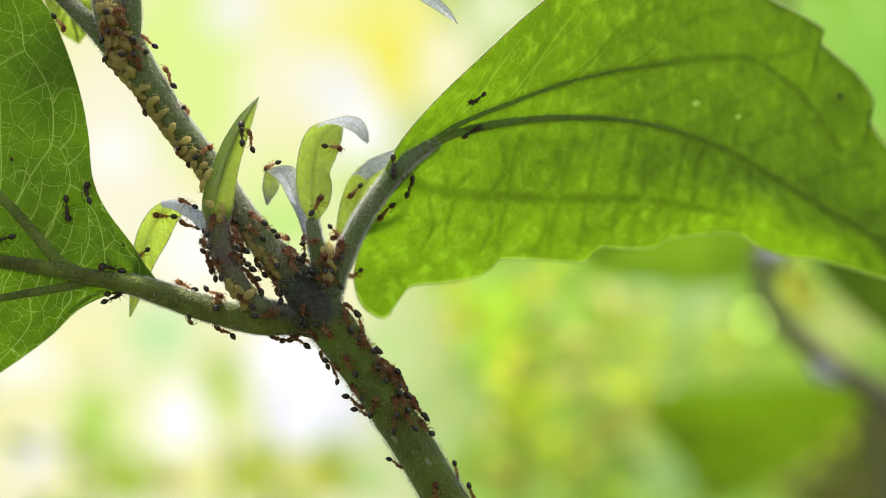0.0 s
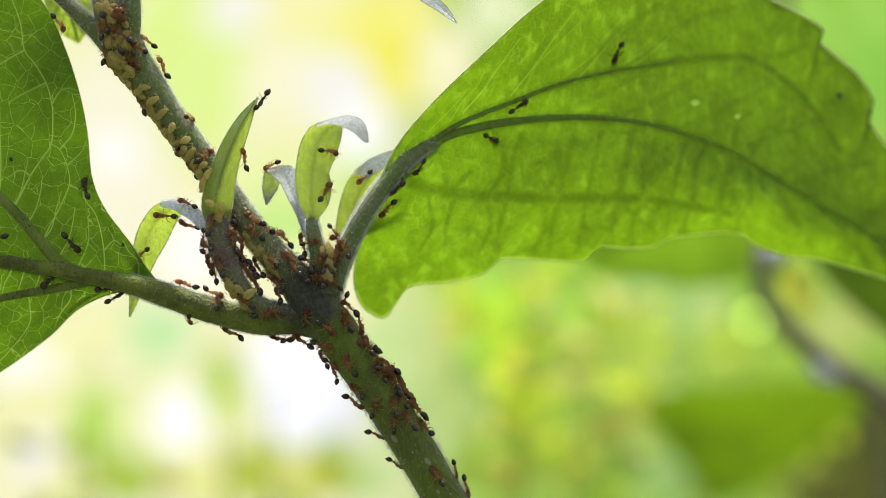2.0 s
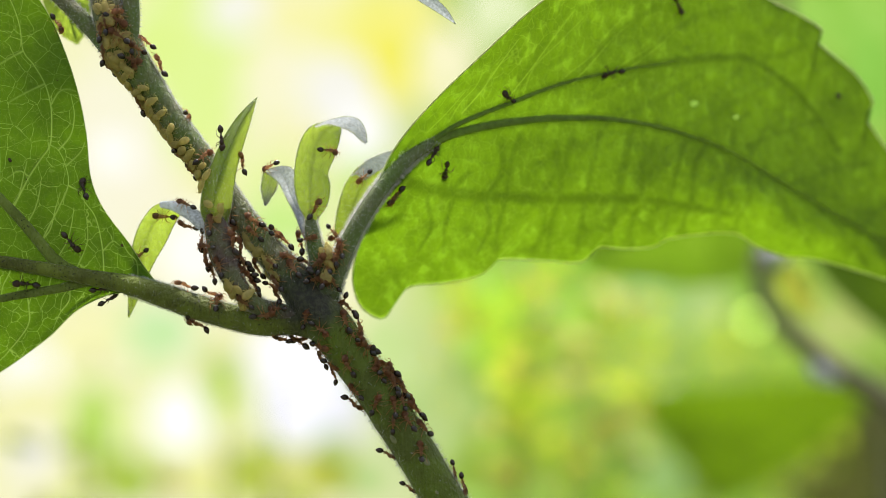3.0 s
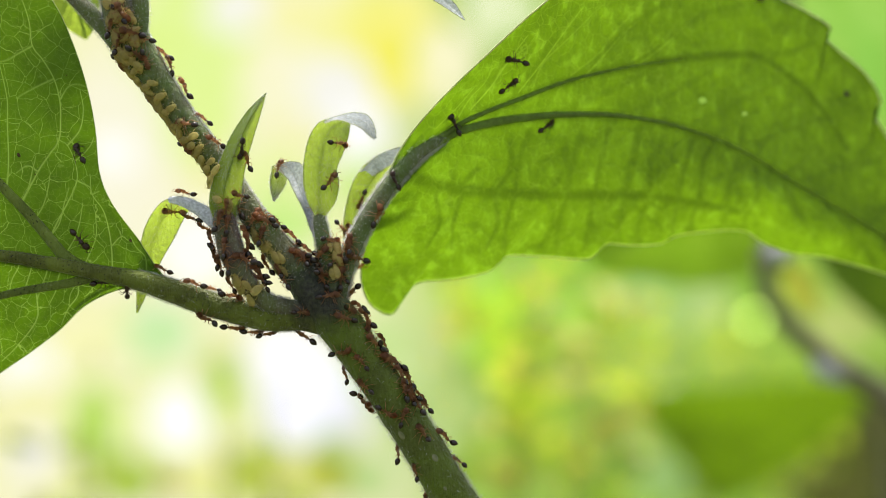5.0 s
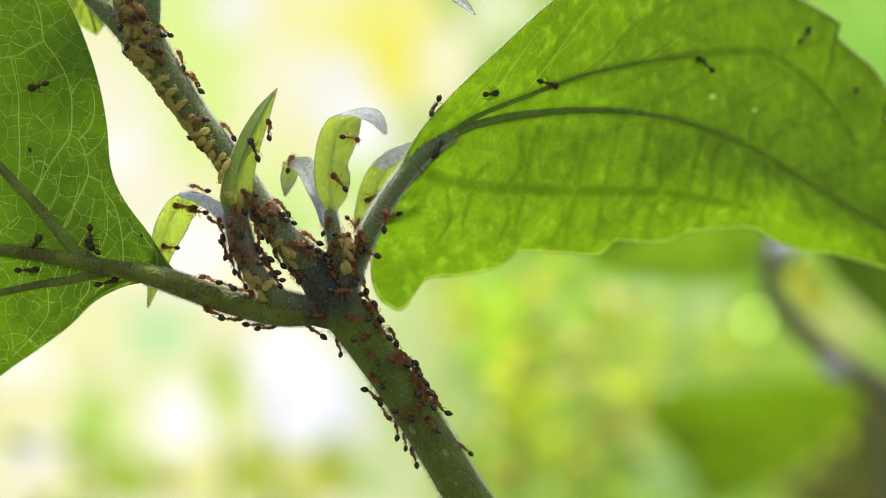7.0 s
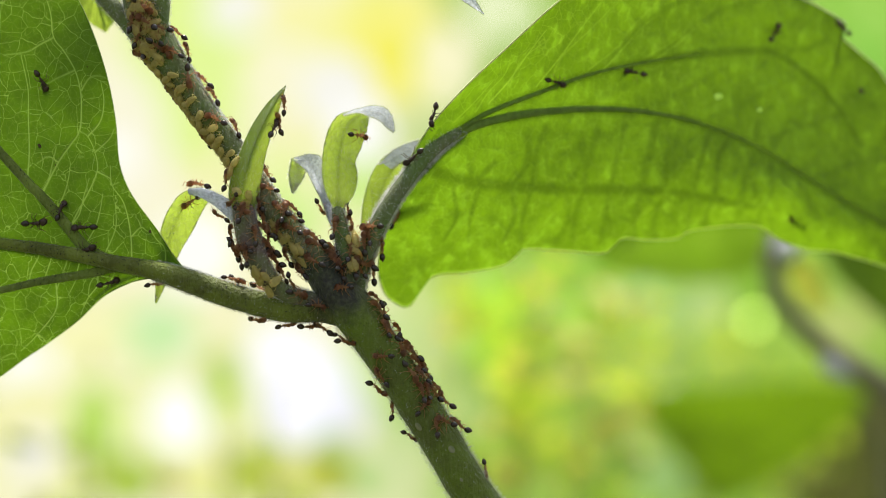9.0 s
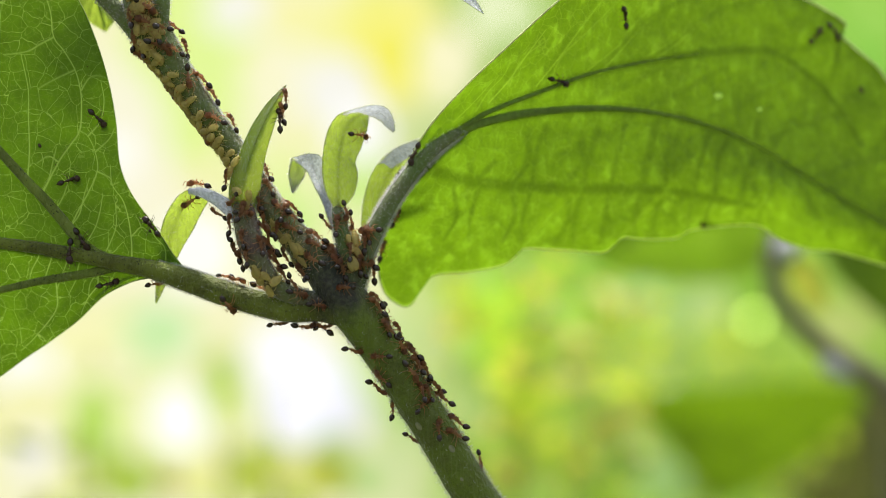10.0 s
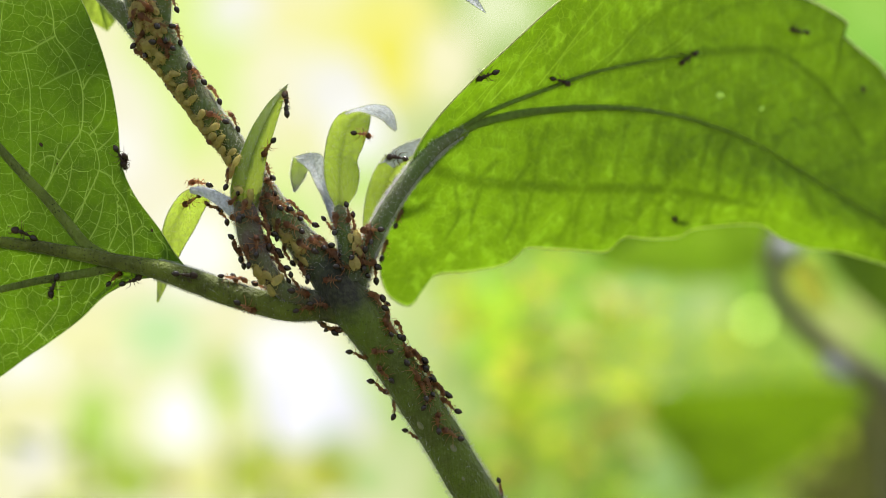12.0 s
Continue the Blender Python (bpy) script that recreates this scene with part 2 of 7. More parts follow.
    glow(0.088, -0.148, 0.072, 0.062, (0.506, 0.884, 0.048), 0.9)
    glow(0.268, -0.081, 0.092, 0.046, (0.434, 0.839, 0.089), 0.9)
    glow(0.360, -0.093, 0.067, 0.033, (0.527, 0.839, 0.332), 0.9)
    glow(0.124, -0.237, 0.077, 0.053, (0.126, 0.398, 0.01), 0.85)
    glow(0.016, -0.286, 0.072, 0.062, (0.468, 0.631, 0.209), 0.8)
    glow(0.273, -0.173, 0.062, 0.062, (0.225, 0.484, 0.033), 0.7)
    glow(0.360, -0.214, 0.067, 0.062, (0.521, 0.722, 0.07), 0.9)
    glow(0.298, -0.284, 0.051, 0.049, (0.384, 0.626, 0.153), 0.9)
    glow(0.170, -0.312, 0.072, 0.062, (0.384, 0.577, 0.07), 0.7)
    glow(0.468, -0.112, 0.062, 0.046, (0.551, 0.714, 0.277), 0.9)
    glow(0.514, -0.173, 0.047, 0.047, (0.423, 0.591, 0.076), 0.9)
    glow(0.432, -0.189, 0.046, 0.051, (0.335, 0.529, 0.12), 0.7)
    glow(0.221, -0.368, 0.092, 0.062, (0.289, 0.44, 0.033), 0.7)
    glow(0.283, -0.442, 0.051, 0.033, (0.087, 0.283, 0.01), 0.8)
    glow(0.350, -0.401, 0.053, 0.047, (0.384, 0.594, 0.224), 0.8)
    glow(0.437, -0.424, 0.062, 0.037, (0.3, 0.469, 0.233), 0.8)
    glow(0.068, -0.404, 0.082, 0.062, (0.347, 0.577, 0.065), 0.7)
    glow(0.632, -0.404, 0.092, 0.072, (0.223, 0.305, 0.034), 0.8)
    glow(0.780, -0.399, 0.174, 0.195, (0.089, 0.089, 0.023), 0.95)
    glow(0.724, -0.137, 0.082, 0.062, (0.527, 0.617, 0.175), 0.9)
    glow(0.575, -0.071, 0.072, 0.051, (0.223, 0.468, 0.034), 0.6)
    glow(0.734, 0.421, 0.133, 0.072, (0.371, 0.687, 0.107), 0.9)
    glow(0.780, 0.309, 0.062, 0.113, (0.296, 0.631, 0.089), 0.9)
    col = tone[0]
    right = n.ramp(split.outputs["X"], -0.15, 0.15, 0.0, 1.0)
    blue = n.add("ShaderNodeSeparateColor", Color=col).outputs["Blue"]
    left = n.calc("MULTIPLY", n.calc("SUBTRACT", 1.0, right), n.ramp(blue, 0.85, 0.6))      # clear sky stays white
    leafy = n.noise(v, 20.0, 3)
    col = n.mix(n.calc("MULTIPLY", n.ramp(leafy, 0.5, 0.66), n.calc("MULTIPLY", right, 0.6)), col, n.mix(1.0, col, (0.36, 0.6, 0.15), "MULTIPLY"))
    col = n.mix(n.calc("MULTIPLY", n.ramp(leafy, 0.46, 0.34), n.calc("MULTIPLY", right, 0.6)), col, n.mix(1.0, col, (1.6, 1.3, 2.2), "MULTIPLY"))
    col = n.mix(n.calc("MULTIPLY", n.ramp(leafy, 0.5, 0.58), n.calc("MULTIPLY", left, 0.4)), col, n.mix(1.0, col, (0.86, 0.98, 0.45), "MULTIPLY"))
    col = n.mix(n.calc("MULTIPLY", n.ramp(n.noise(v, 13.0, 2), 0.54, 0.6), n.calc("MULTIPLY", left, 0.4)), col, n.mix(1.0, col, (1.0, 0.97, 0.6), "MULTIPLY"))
    # bright discs painted in as blurred sun glints, right of the middle
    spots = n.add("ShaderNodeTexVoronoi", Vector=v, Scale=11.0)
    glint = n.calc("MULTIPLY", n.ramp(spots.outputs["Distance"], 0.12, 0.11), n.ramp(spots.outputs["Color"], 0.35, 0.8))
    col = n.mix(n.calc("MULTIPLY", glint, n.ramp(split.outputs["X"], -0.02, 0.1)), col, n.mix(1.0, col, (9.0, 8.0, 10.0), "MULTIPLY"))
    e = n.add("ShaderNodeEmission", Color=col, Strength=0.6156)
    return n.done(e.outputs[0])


def ground_material():
    n = Nodes("grassy_ground")
    v = n.coords()
    g, f = n.noise(v, 1.3, 5), n.noise(v, 40, 4)
    c = n.mix(n.ramp(g, 0.35, 0.65), (0.07, 0.11, 0.03), (0.11, 0.085, 0.05))
    c = n.mix(n.calc("MULTIPLY", f, 0.5), c, (0.04, 0.06, 0.02))
    b = n.add("ShaderNodeBsdfPrincipled", Base_Color=c, Roughness=0.9, Normal=n.bump(f, 0.6, 0.03))
    return n.done(b.outputs[0])


# ---- geometry helpers (millimetres in the shoot's own space) ----
def at(x, z, y=0.0):
    """A place on the shoot, x across and z up from the fork when seen square on, y mm deeper than the fork."""
    k = (DEPTH + y) / DEPTH
    return Vector((-HOME.x + (x + HOME.x) * k, y, 1000 - HOME.z + (z - 1000 + HOME.z) * k))


def spline(points, count):
    """Catmull-Rom through tuples, at count even steps of length."""
    p = np.array(points, float)
    p = np.vstack([2 * p[0] - p[1], p, 2 * p[-1] - p[-2]])
    fine = []
    for i in range(1, len(p) - 2):
        for t in np.linspace(0, 1, 24, endpoint=False):
            a, b, c, d = p[i - 1:i + 3]
            fine.append(0.5 * (2 * b + (c - a) * t + (2 * a - 5 * b + 4 * c - d) * t * t + (3 * b - a - 3 * c + d) * t ** 3))
    fine.append(p[-2])
    fine = np.array(fine)
    s = np.concatenate([[0], np.cumsum(np.linalg.norm(np.diff(fine[:, :3], axis=0), axis=1))])
    w = np.linspace(0, s[-1], count)
    return np.array([np.interp(w, s, fine[:, k]) for k in range(fine.shape[1])]).T


def mesh_of(name, verts, faces, material, smooth=True, unit=MM):
    me = bpy.data.meshes.new(name)
    me.from_pydata((np.array(verts, float) * unit).tolist(), [], faces)
    me.materials.append(material)
    if smooth:
        me.polygons.foreach_set("use_smooth", [True] * len(me.polygons))
    me.update()
    return me


def part(name, mesh, parent, label=""):
    ob = new(name, mesh)
    ob.parent = parent
    if label:
        tagged(ob, label)
    return ob


def ring_frames(path):
    tang = np.gradient(path, axis=0)
    tang /= np.linalg.norm(tang, axis=1)[:, None] + 1e-12
    side = np.cross(tang, (0.13, 1, 0.07))
    side /= np.linalg.norm(side, axis=1)[:, None] + 1e-12
    return side, np.cross(tang, side)


def tube_data(path, radii, sides=12, lump=0.0, flat=1.0, seed=0):
    path = np.array(path, float)
    a, b = ring_frames(path)
    verts, faces = [], []
    for i, (c, r) in enumerate(zip(path, radii)):
        for k in range(sides):
            w = 2 * math.pi * k / sides
            q = c + (a[i] * math.cos(w) + b[i] * flat * math.sin(w)) * r
            if lump:
                q = q + (q - c) * lump * noise.noise(Vector(q) * 0.35 + Vector((seed, 0, 0)))
            verts.append(q)
    for i in range(len(path) - 1):
        for k in range(sides):
            j = (k + 1) % sides
            faces.append((i * sides + k, i * sides + j, (i + 1) * sides + j, (i + 1) * sides + k))
    faces.append(tuple(range(sides)))
    faces.append(tuple((len(path) - 1) * sides + k for k in reversed(range(sides))))
    return verts, faces


def stalk(points, count=60):
    """Path and radii of a stalk from rows (x, z, y, radius)."""
    s = spline([(*at(p[0], p[1], p[2]), p[3]) for p in points], count)
    return s[:, :3], s[:, 3]


def hair_data(path, radii, count, length, thick, rng, lean=0.4, flat=1.0, bald=0.0):
    """Short fine hairs standing off a stalk; bald thins them out on its underside, which faces -y."""
    r = np.random.RandomState(rng.randrange(1 << 30))
    path, radii = np.array(path, float), np.array(radii, float)
    a, b = ring_frames(path)
    f = r.uniform(0, len(path) - 1.001, count)
    i = f.astype(int)
    w = r.uniform(0, 2 * math.pi, count)[:, None]
    out = a[i] * np.cos(w) + b[i] * np.sin(w)
    keep = r.uniform(0, 1, count) >= bald * np.clip(-out[:, 1] * 1.6 + 0.3, 0, 1)
    f, i, w, out = f[keep], i[keep], w[keep], out[keep]
    count = len(i)
    c = path[i] + (path[i + 1] - path[i]) * (f - i)[:, None]
    base = c + (a[i] * np.cos(w) + b[i] * flat * np.sin(w)) * radii[i][:, None] * 0.97
    way = out + r.uniform(-lean, lean, (count, 3))
    way /= np.linalg.norm(way, axis=1)[:, None]
    tip = base + way * length * r.uniform(0.4, 1.2, (count, 1))
    mid = (base + tip) / 2 + r.uniform(-0.12, 0.12, (count, 3)) * length
    s1 = np.cross(way, (0.3, 0.5, 0.8))
    s1 /= np.linalg.norm(s1, axis=1)[:, None]
    s2 = np.cross(way, s1)
    rings = []
    for q, t in ((base, thick), (mid, thick * 0.75)):
        rings += [q + s1 * t, q - s1 * t * 0.5 + s2 * t * 0.87, q - s1 * t * 0.5 - s2 * t * 0.87]
    verts = np.stack(rings + [tip], 1).reshape(-1, 3)
    one = [q for k in range(3) for q in ((k, (k + 1) % 3, 3 + (k + 1) % 3), (k, 3 + (k + 1) % 3, 3 + k), (3 + k, 3 + (k + 1) % 3, 6))]
    faces = (np.array(one)[None] + 7 * np.arange(count)[:, None, None]).reshape(-1, 3)
    return verts, faces.tolist()


class Blade:
    """A leaf blade between its midrib and two margins, each a row of (x, z, y)."""

    def __init__(self, rib, upper, lower, nu=90, nv=24, puff=0.5, ripple=0.4, seed=0, cup=0.0):
        self.nu, self.nv = nu, nv
        self.rib = spline([at(*p) for p in rib], nu)
        self.sides = [spline([at(*p) for p in m], nu) for m in (upper, lower)]
        self.puff, self.ripple, self.seed, self.cup = puff, ripple, seed, cup if isinstance(cup, tuple) else (cup, cup)

    def spot(self, u, v):
        """Place at u along the rib (0 to 1) and v across (-1 lower margin, 1 upper margin)."""
        f = min(max(u, 0), 0.9999) * (self.nu - 1)
        i = int(f)
        w = f - i
        m = self.sides[0 if v >= 0 else 1]
        c = self.rib[i] * (1 - w) + self.rib[min(i + 1, self.nu - 1)] * w
        e = m[i] * (1 - w) + m[min(i + 1, self.nu - 1)] * w
        q = c + (e - c) * abs(v)
        broad = np.linalg.norm(e - c)
        dent = math.sin(abs(v) * math.pi) * self.cup[0 if v >= 0 else 1] * min(broad / 20, 1)
        wave = noise.noise(Vector(q) * 0.09 + Vector((self.seed, 3, 1))) * self.ripple * abs(v)
        fold = self.puff * (math.sin(u * 34 - abs(v) * 5.0) ** 2 - 0.5) * math.sin(min(abs(v), 1) * math.pi)
        q = q + np.array((0, 1, 0)) * (wave + fold + dent)
        return q

    def data(self, nu=None, nv=None, dense=1.0, holes=()):
        """Grid of the blade, nu by 2 nv + 1; dense > 1 crowds the rows towards the base; holes (x, z, radius) are eaten out."""
        nu, nv = nu or self.nu, nv or self.nv
        u = np.linspace(0, 1, nu) ** dense
        f = np.clip(u, 0, 0.99999) * (self.nu - 1)
        i = f.astype(int)
        w = (f - i)[:, None]
        pick = [m[i] * (1 - w) + m[i + 1] * w for m in (self.rib, *self.sides)]
        v = np.linspace(-1, 1, 2 * nv + 1)
        a = np.abs(v)[None, :, None]
        edge = np.where((v >= 0)[None, :, None], pick[1][:, None, :], pick[2][:, None, :])
        q = pick[0][:, None, :] + (edge - pick[0][:, None, :]) * a
        broad = np.linalg.norm(edge - pick[0][:, None, :], axis=2)
        dent = np.sin(a[:, :, 0] * math.pi) * np.where(v >= 0, *self.cup)[None, :] * np.minimum(broad / 20, 1)
        fold = self.puff * (np.sin(u[:, None] * 34 - a[:, :, 0] * 5.0) ** 2 - 0.5) * np.sin(np.minimum(a[:, :, 0], 1) * math.pi)
        wave = np.array([noise.noise(Vector(p) * 0.09 + Vector((self.seed, 3, 1))) for p in q.reshape(-1, 3)]).reshape(fold.shape)
        q[:, :, 1] += dent + fold + wave * self.ripple * a[:, :, 0]
        cols = 2 * nv + 1
        k = (np.arange(nu - 1)[:, None] * cols + np.arange(cols - 1)[None, :]).ravel()
        faces = np.stack([k, k + 1, k + cols + 1, k + cols], 1)
        verts = q.reshape(-1, 3)
        for x, z, r in holes:
            c = verts[faces].mean(1)
            spread = (DEPTH + c[:, 1]) / DEPTH
            off = np.hypot((c[:, 0] + HOME.x) / spread - HOME.x - x, ((c[:, 2] - 1000 + HOME.z) / spread + 1000 - HOME.z - z) * 1.4)
            faces = faces[off > r]
        return verts.tolist(), faces.tolist()

    def line(self, ends, count=26, lift=-0.08):
        """A path over the blade through (u, v) places, a little proud of its underside."""
        uv = spline([(u, v, 0.0) for u, v in ends], count)
        return np.array([self.spot(u, v) + np.array((0, lift, 0)) for u, v, _ in uv])

    def tree(self):
        return BVHTree.FromPolygons(*self.data())

    def over(self, tree, places, count=30, lift=-0.08):
        """A path that follows (x, z) places over the blade."""
        eye = at(0, 0, -DEPTH)
        out = []
        for x, z in spline([(x, z, 0.0) for x, z in places], count)[:, :2]:
            way = (at(x, z) - eye).normalized()
            hit = tree.ray_cast(eye, way)[0]
            if hit is None:
                hit = tree.find_nearest(at(x, z, 4))[0]
            out.append(np.array(hit) + np.array((0, lift, 0)))
        return np.array(out)

    def rim(self, side):
        return np.array([self.spot(i / (self.nu - 1), side) for i in range(self.nu)])


def mark_veins(me, pale=(), dark=(), amount=1.0):
    """Writes how near each vertex is to a vein: up to 1 on pale veins, down to -1 on dark ones. Rows of (path, half width in mm)."""
    best = np.zeros(len(me.vertices))
    co = np.empty(len(me.vertices) * 3)
    me.vertices.foreach_get("co", co)
    co = co.reshape(-1, 3)
    for rows, sign in ((dark, -1), (pale, 1)):
        for path, half, *own in rows:
            p = np.array(path)
            steps = max(2, int(np.linalg.norm(np.diff(p, axis=0), axis=1).sum() / 0.12))
            p = spline(p, steps)
            tree = KDTree(len(p))
            for k, q in enumerate(p):
                tree.insert(Vector(q) * MM, k)
            tree.balance()
            lo, hi = p.min(0) * MM - 0.002, p.max(0) * MM + 0.002
            near = (co[:, 0] > lo[0]) & (co[:, 0] < hi[0]) & (co[:, 2] > lo[2]) & (co[:, 2] < hi[2])
            for m in np.nonzero(near)[0]:
                _, k, d = tree.find(co[m])
                x = min(max(1.5 - d / (half * (1 - 0.45 * k / len(p)) * MM), 0), 1)
                if x > abs(best[m]) or (x > 0.3 and sign > 0):
                    best[m] = sign * x * (own[0] if own else amount if sign > 0 else 1)
    me.attributes.new("vein", "FLOAT", "POINT").data.foreach_set("value", best)


def vein(name, parent, path, r0, r1, material, sides=6, flat=0.7):
    r = np.linspace(r0, r1, len(path))
    return part(name, mesh_of(name, *tube_data(path, r, sides, flat=flat), material), parent)


# ---- the large setting ----
def slab(name, x0, x1, y0, y1, z0, z1, material):
    me = bpy.data.meshes.new(name)
    bm = bmesh.new()
    bmesh.ops.create_cube(bm, size=1)
    for v in bm.verts:
        v.co = Vector(((x0 + x1) / 2 + v.co.x * (x1 - x0), (y0 + y1) / 2 + v.co.y * (y1 - y0), (z0 + z1) / 2 + v.co.z * (z1 - z0)))
    bm.to_mesh(me)
    bm.free()
    me.materials.append(material)
    return new(name, me)


ground = tagged(slab("ground", -60, 60, -60, 60, -0.2, 0.0, ground_material()), "grassy garden soil under the plant", "ground", kind="structure")
# sheet that gives off its own painted light
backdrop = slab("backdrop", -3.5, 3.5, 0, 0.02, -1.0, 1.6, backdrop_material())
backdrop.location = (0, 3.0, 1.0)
tagged(backdrop, "glowing backdrop painted as far sunlit thicket and sky, blurred cream, yellow and green", "backdrop", kind="structure")

# ---- the plant ----
rng = random.Random(4)
plant = new("aphid_infested_shoot")
plant.location = HOME * MM
tagged(plant, "hairy green garden shoot with aphids and toothed leaves, leaning", "plant")
CRAWL = []      # meshes on which insects walk


def stalk_part(name, rows, material, label, count=60, sides=20, lump=0.06, hairs=0, hair=0.7, hair_mat=None, flat=1.0, thick=0.026, bald=0.7):
    path, radii = stalk(rows, count)
    data = tube_data(path, radii, sides, lump, flat, seed=len(CRAWL))
    ob = part(name, mesh_of(name, *data, material), plant, label)
    CRAWL.append(data)
    if hairs:
        h = part("hair", mesh_of("hair", *hair_data(path, radii, hairs, hair, thick, rng, flat=flat, bald=bald), hair_mat or M_HAIR, smooth=False), ob, "fine short hairs")
        tagged(h, kind="stuff")
    return ob


def build_stems():
    stalk_part("stem", [(46.7, -996.0, 60, 11), (48.2, -646.0, 58, 9.5), (48.7, -346.0, 54, 8), (47.7, -186.0, 46, 6.5), (44.7, -116.0, 30, 5.4), (38.7, -72.0, 12, 4.5), (31.7, -48.0, 4, 3.9), (22.7, -34.2, 0, 3.65), (17.2, -25.0, 0, 3.6), (11.3, -16.0, 0, 3.6), (6.2, -8.5, 0, 3.7), (2.7, -3.8, 0, 4), (-0.5, 0.3, 0, 4), (-3.3, 4.0, 0, 3.3), (-6.0, 7.2, 0, 2.8), (-11.0, 13.0, 0, 2.4), (-15.8, 20.1, 0, 2.15), (-20.5, 26.9, 0, 2.1), (-25.8, 33.9, 0, 2.2), (-30.4, 40.8, 0, 2.7), (-33.7, 45.5, 0, 3.3), (-35.8, 50.0, 0, 3), (-36.8, 54.0, 0, 2.8), (-38.3, 63.0, 2, 2.5), (-41.3, 76.0, 6, 2), (-43.3, 87.0, 10, 0.9)],
               M_STEM, "thick hairy stem, green below and grey-felted above", 520, 28, 0.06, 0)
    path, radii = stalk([(38.7, -72.0, 12, 4.5), (31.7, -48.0, 4, 3.9), (22.7, -34.2, 0, 3.65), (17.2, -25.0, 0, 3.6), (11.3, -16.0, 0, 3.6), (6.2, -8.5, 0, 3.7), (2.0, -3.2, 0, 4)], 70)
    fuzz = part("hair", mesh_of("hair", *hair_data(path, radii, 26000, 1.15, 0.024, rng, 0.6, 1.0, 0.97), M_HAIR, smooth=False), plant.children[0], "fine white hairs on the stem")
    tagged(fuzz, kind="stuff")
    path, radii = stalk([(-3.3, 4.0, 0, 3.3), (-6.0, 7.2, 0, 2.8), (-11.0, 13.0, 0, 2.4), (-15.8, 20.1, 0, 2.15), (-20.5, 26.9, 0, 2.1), (-25.8, 33.9, 0, 2.2), (-30.4, 40.8, 0, 2.7), (-33.7, 45.5, 0, 3.3), (-35.8, 50.0, 0, 3), (-36.8, 54.0, 0, 2.8), (-38.3, 63.0, 2, 2.5)], 90)
    fuzz = part("hair", mesh_of("hair", *hair_data(path, radii, 60000, 0.7, 0.026, rng, 0.9, 1.0, 0.94), M_HAIR, smooth=False), plant.children[0], "fine grey felt on the upper stem")
    tagged(fuzz, kind="stuff")
    stalk_part("branchlet", [(-34.1, 45.2, 0, 1.8), (-32.7, 49.0, -0.8, 1.7), (-32.5, 54.0, -1, 1.5), (-32.5, 62.0, 0, 1.3), (-31.3, 70.0, 3, 0.6)], M_UPPER, "", 40, 14, 0.08, 4000, 0.65)
    stalk_part("branchlet", [(-34.8, 44.5, 0.5, 2.2), (-39.3, 49.0, 1, 1.6), (-42.8, 52.5, 2, 1.4), (-47.3, 57.0, 4, 1.3), (-54.3, 65.0, 8, 1)], M_UPPER, "", 40, 14, 0.08, 4000, 0.65)


build_stems()


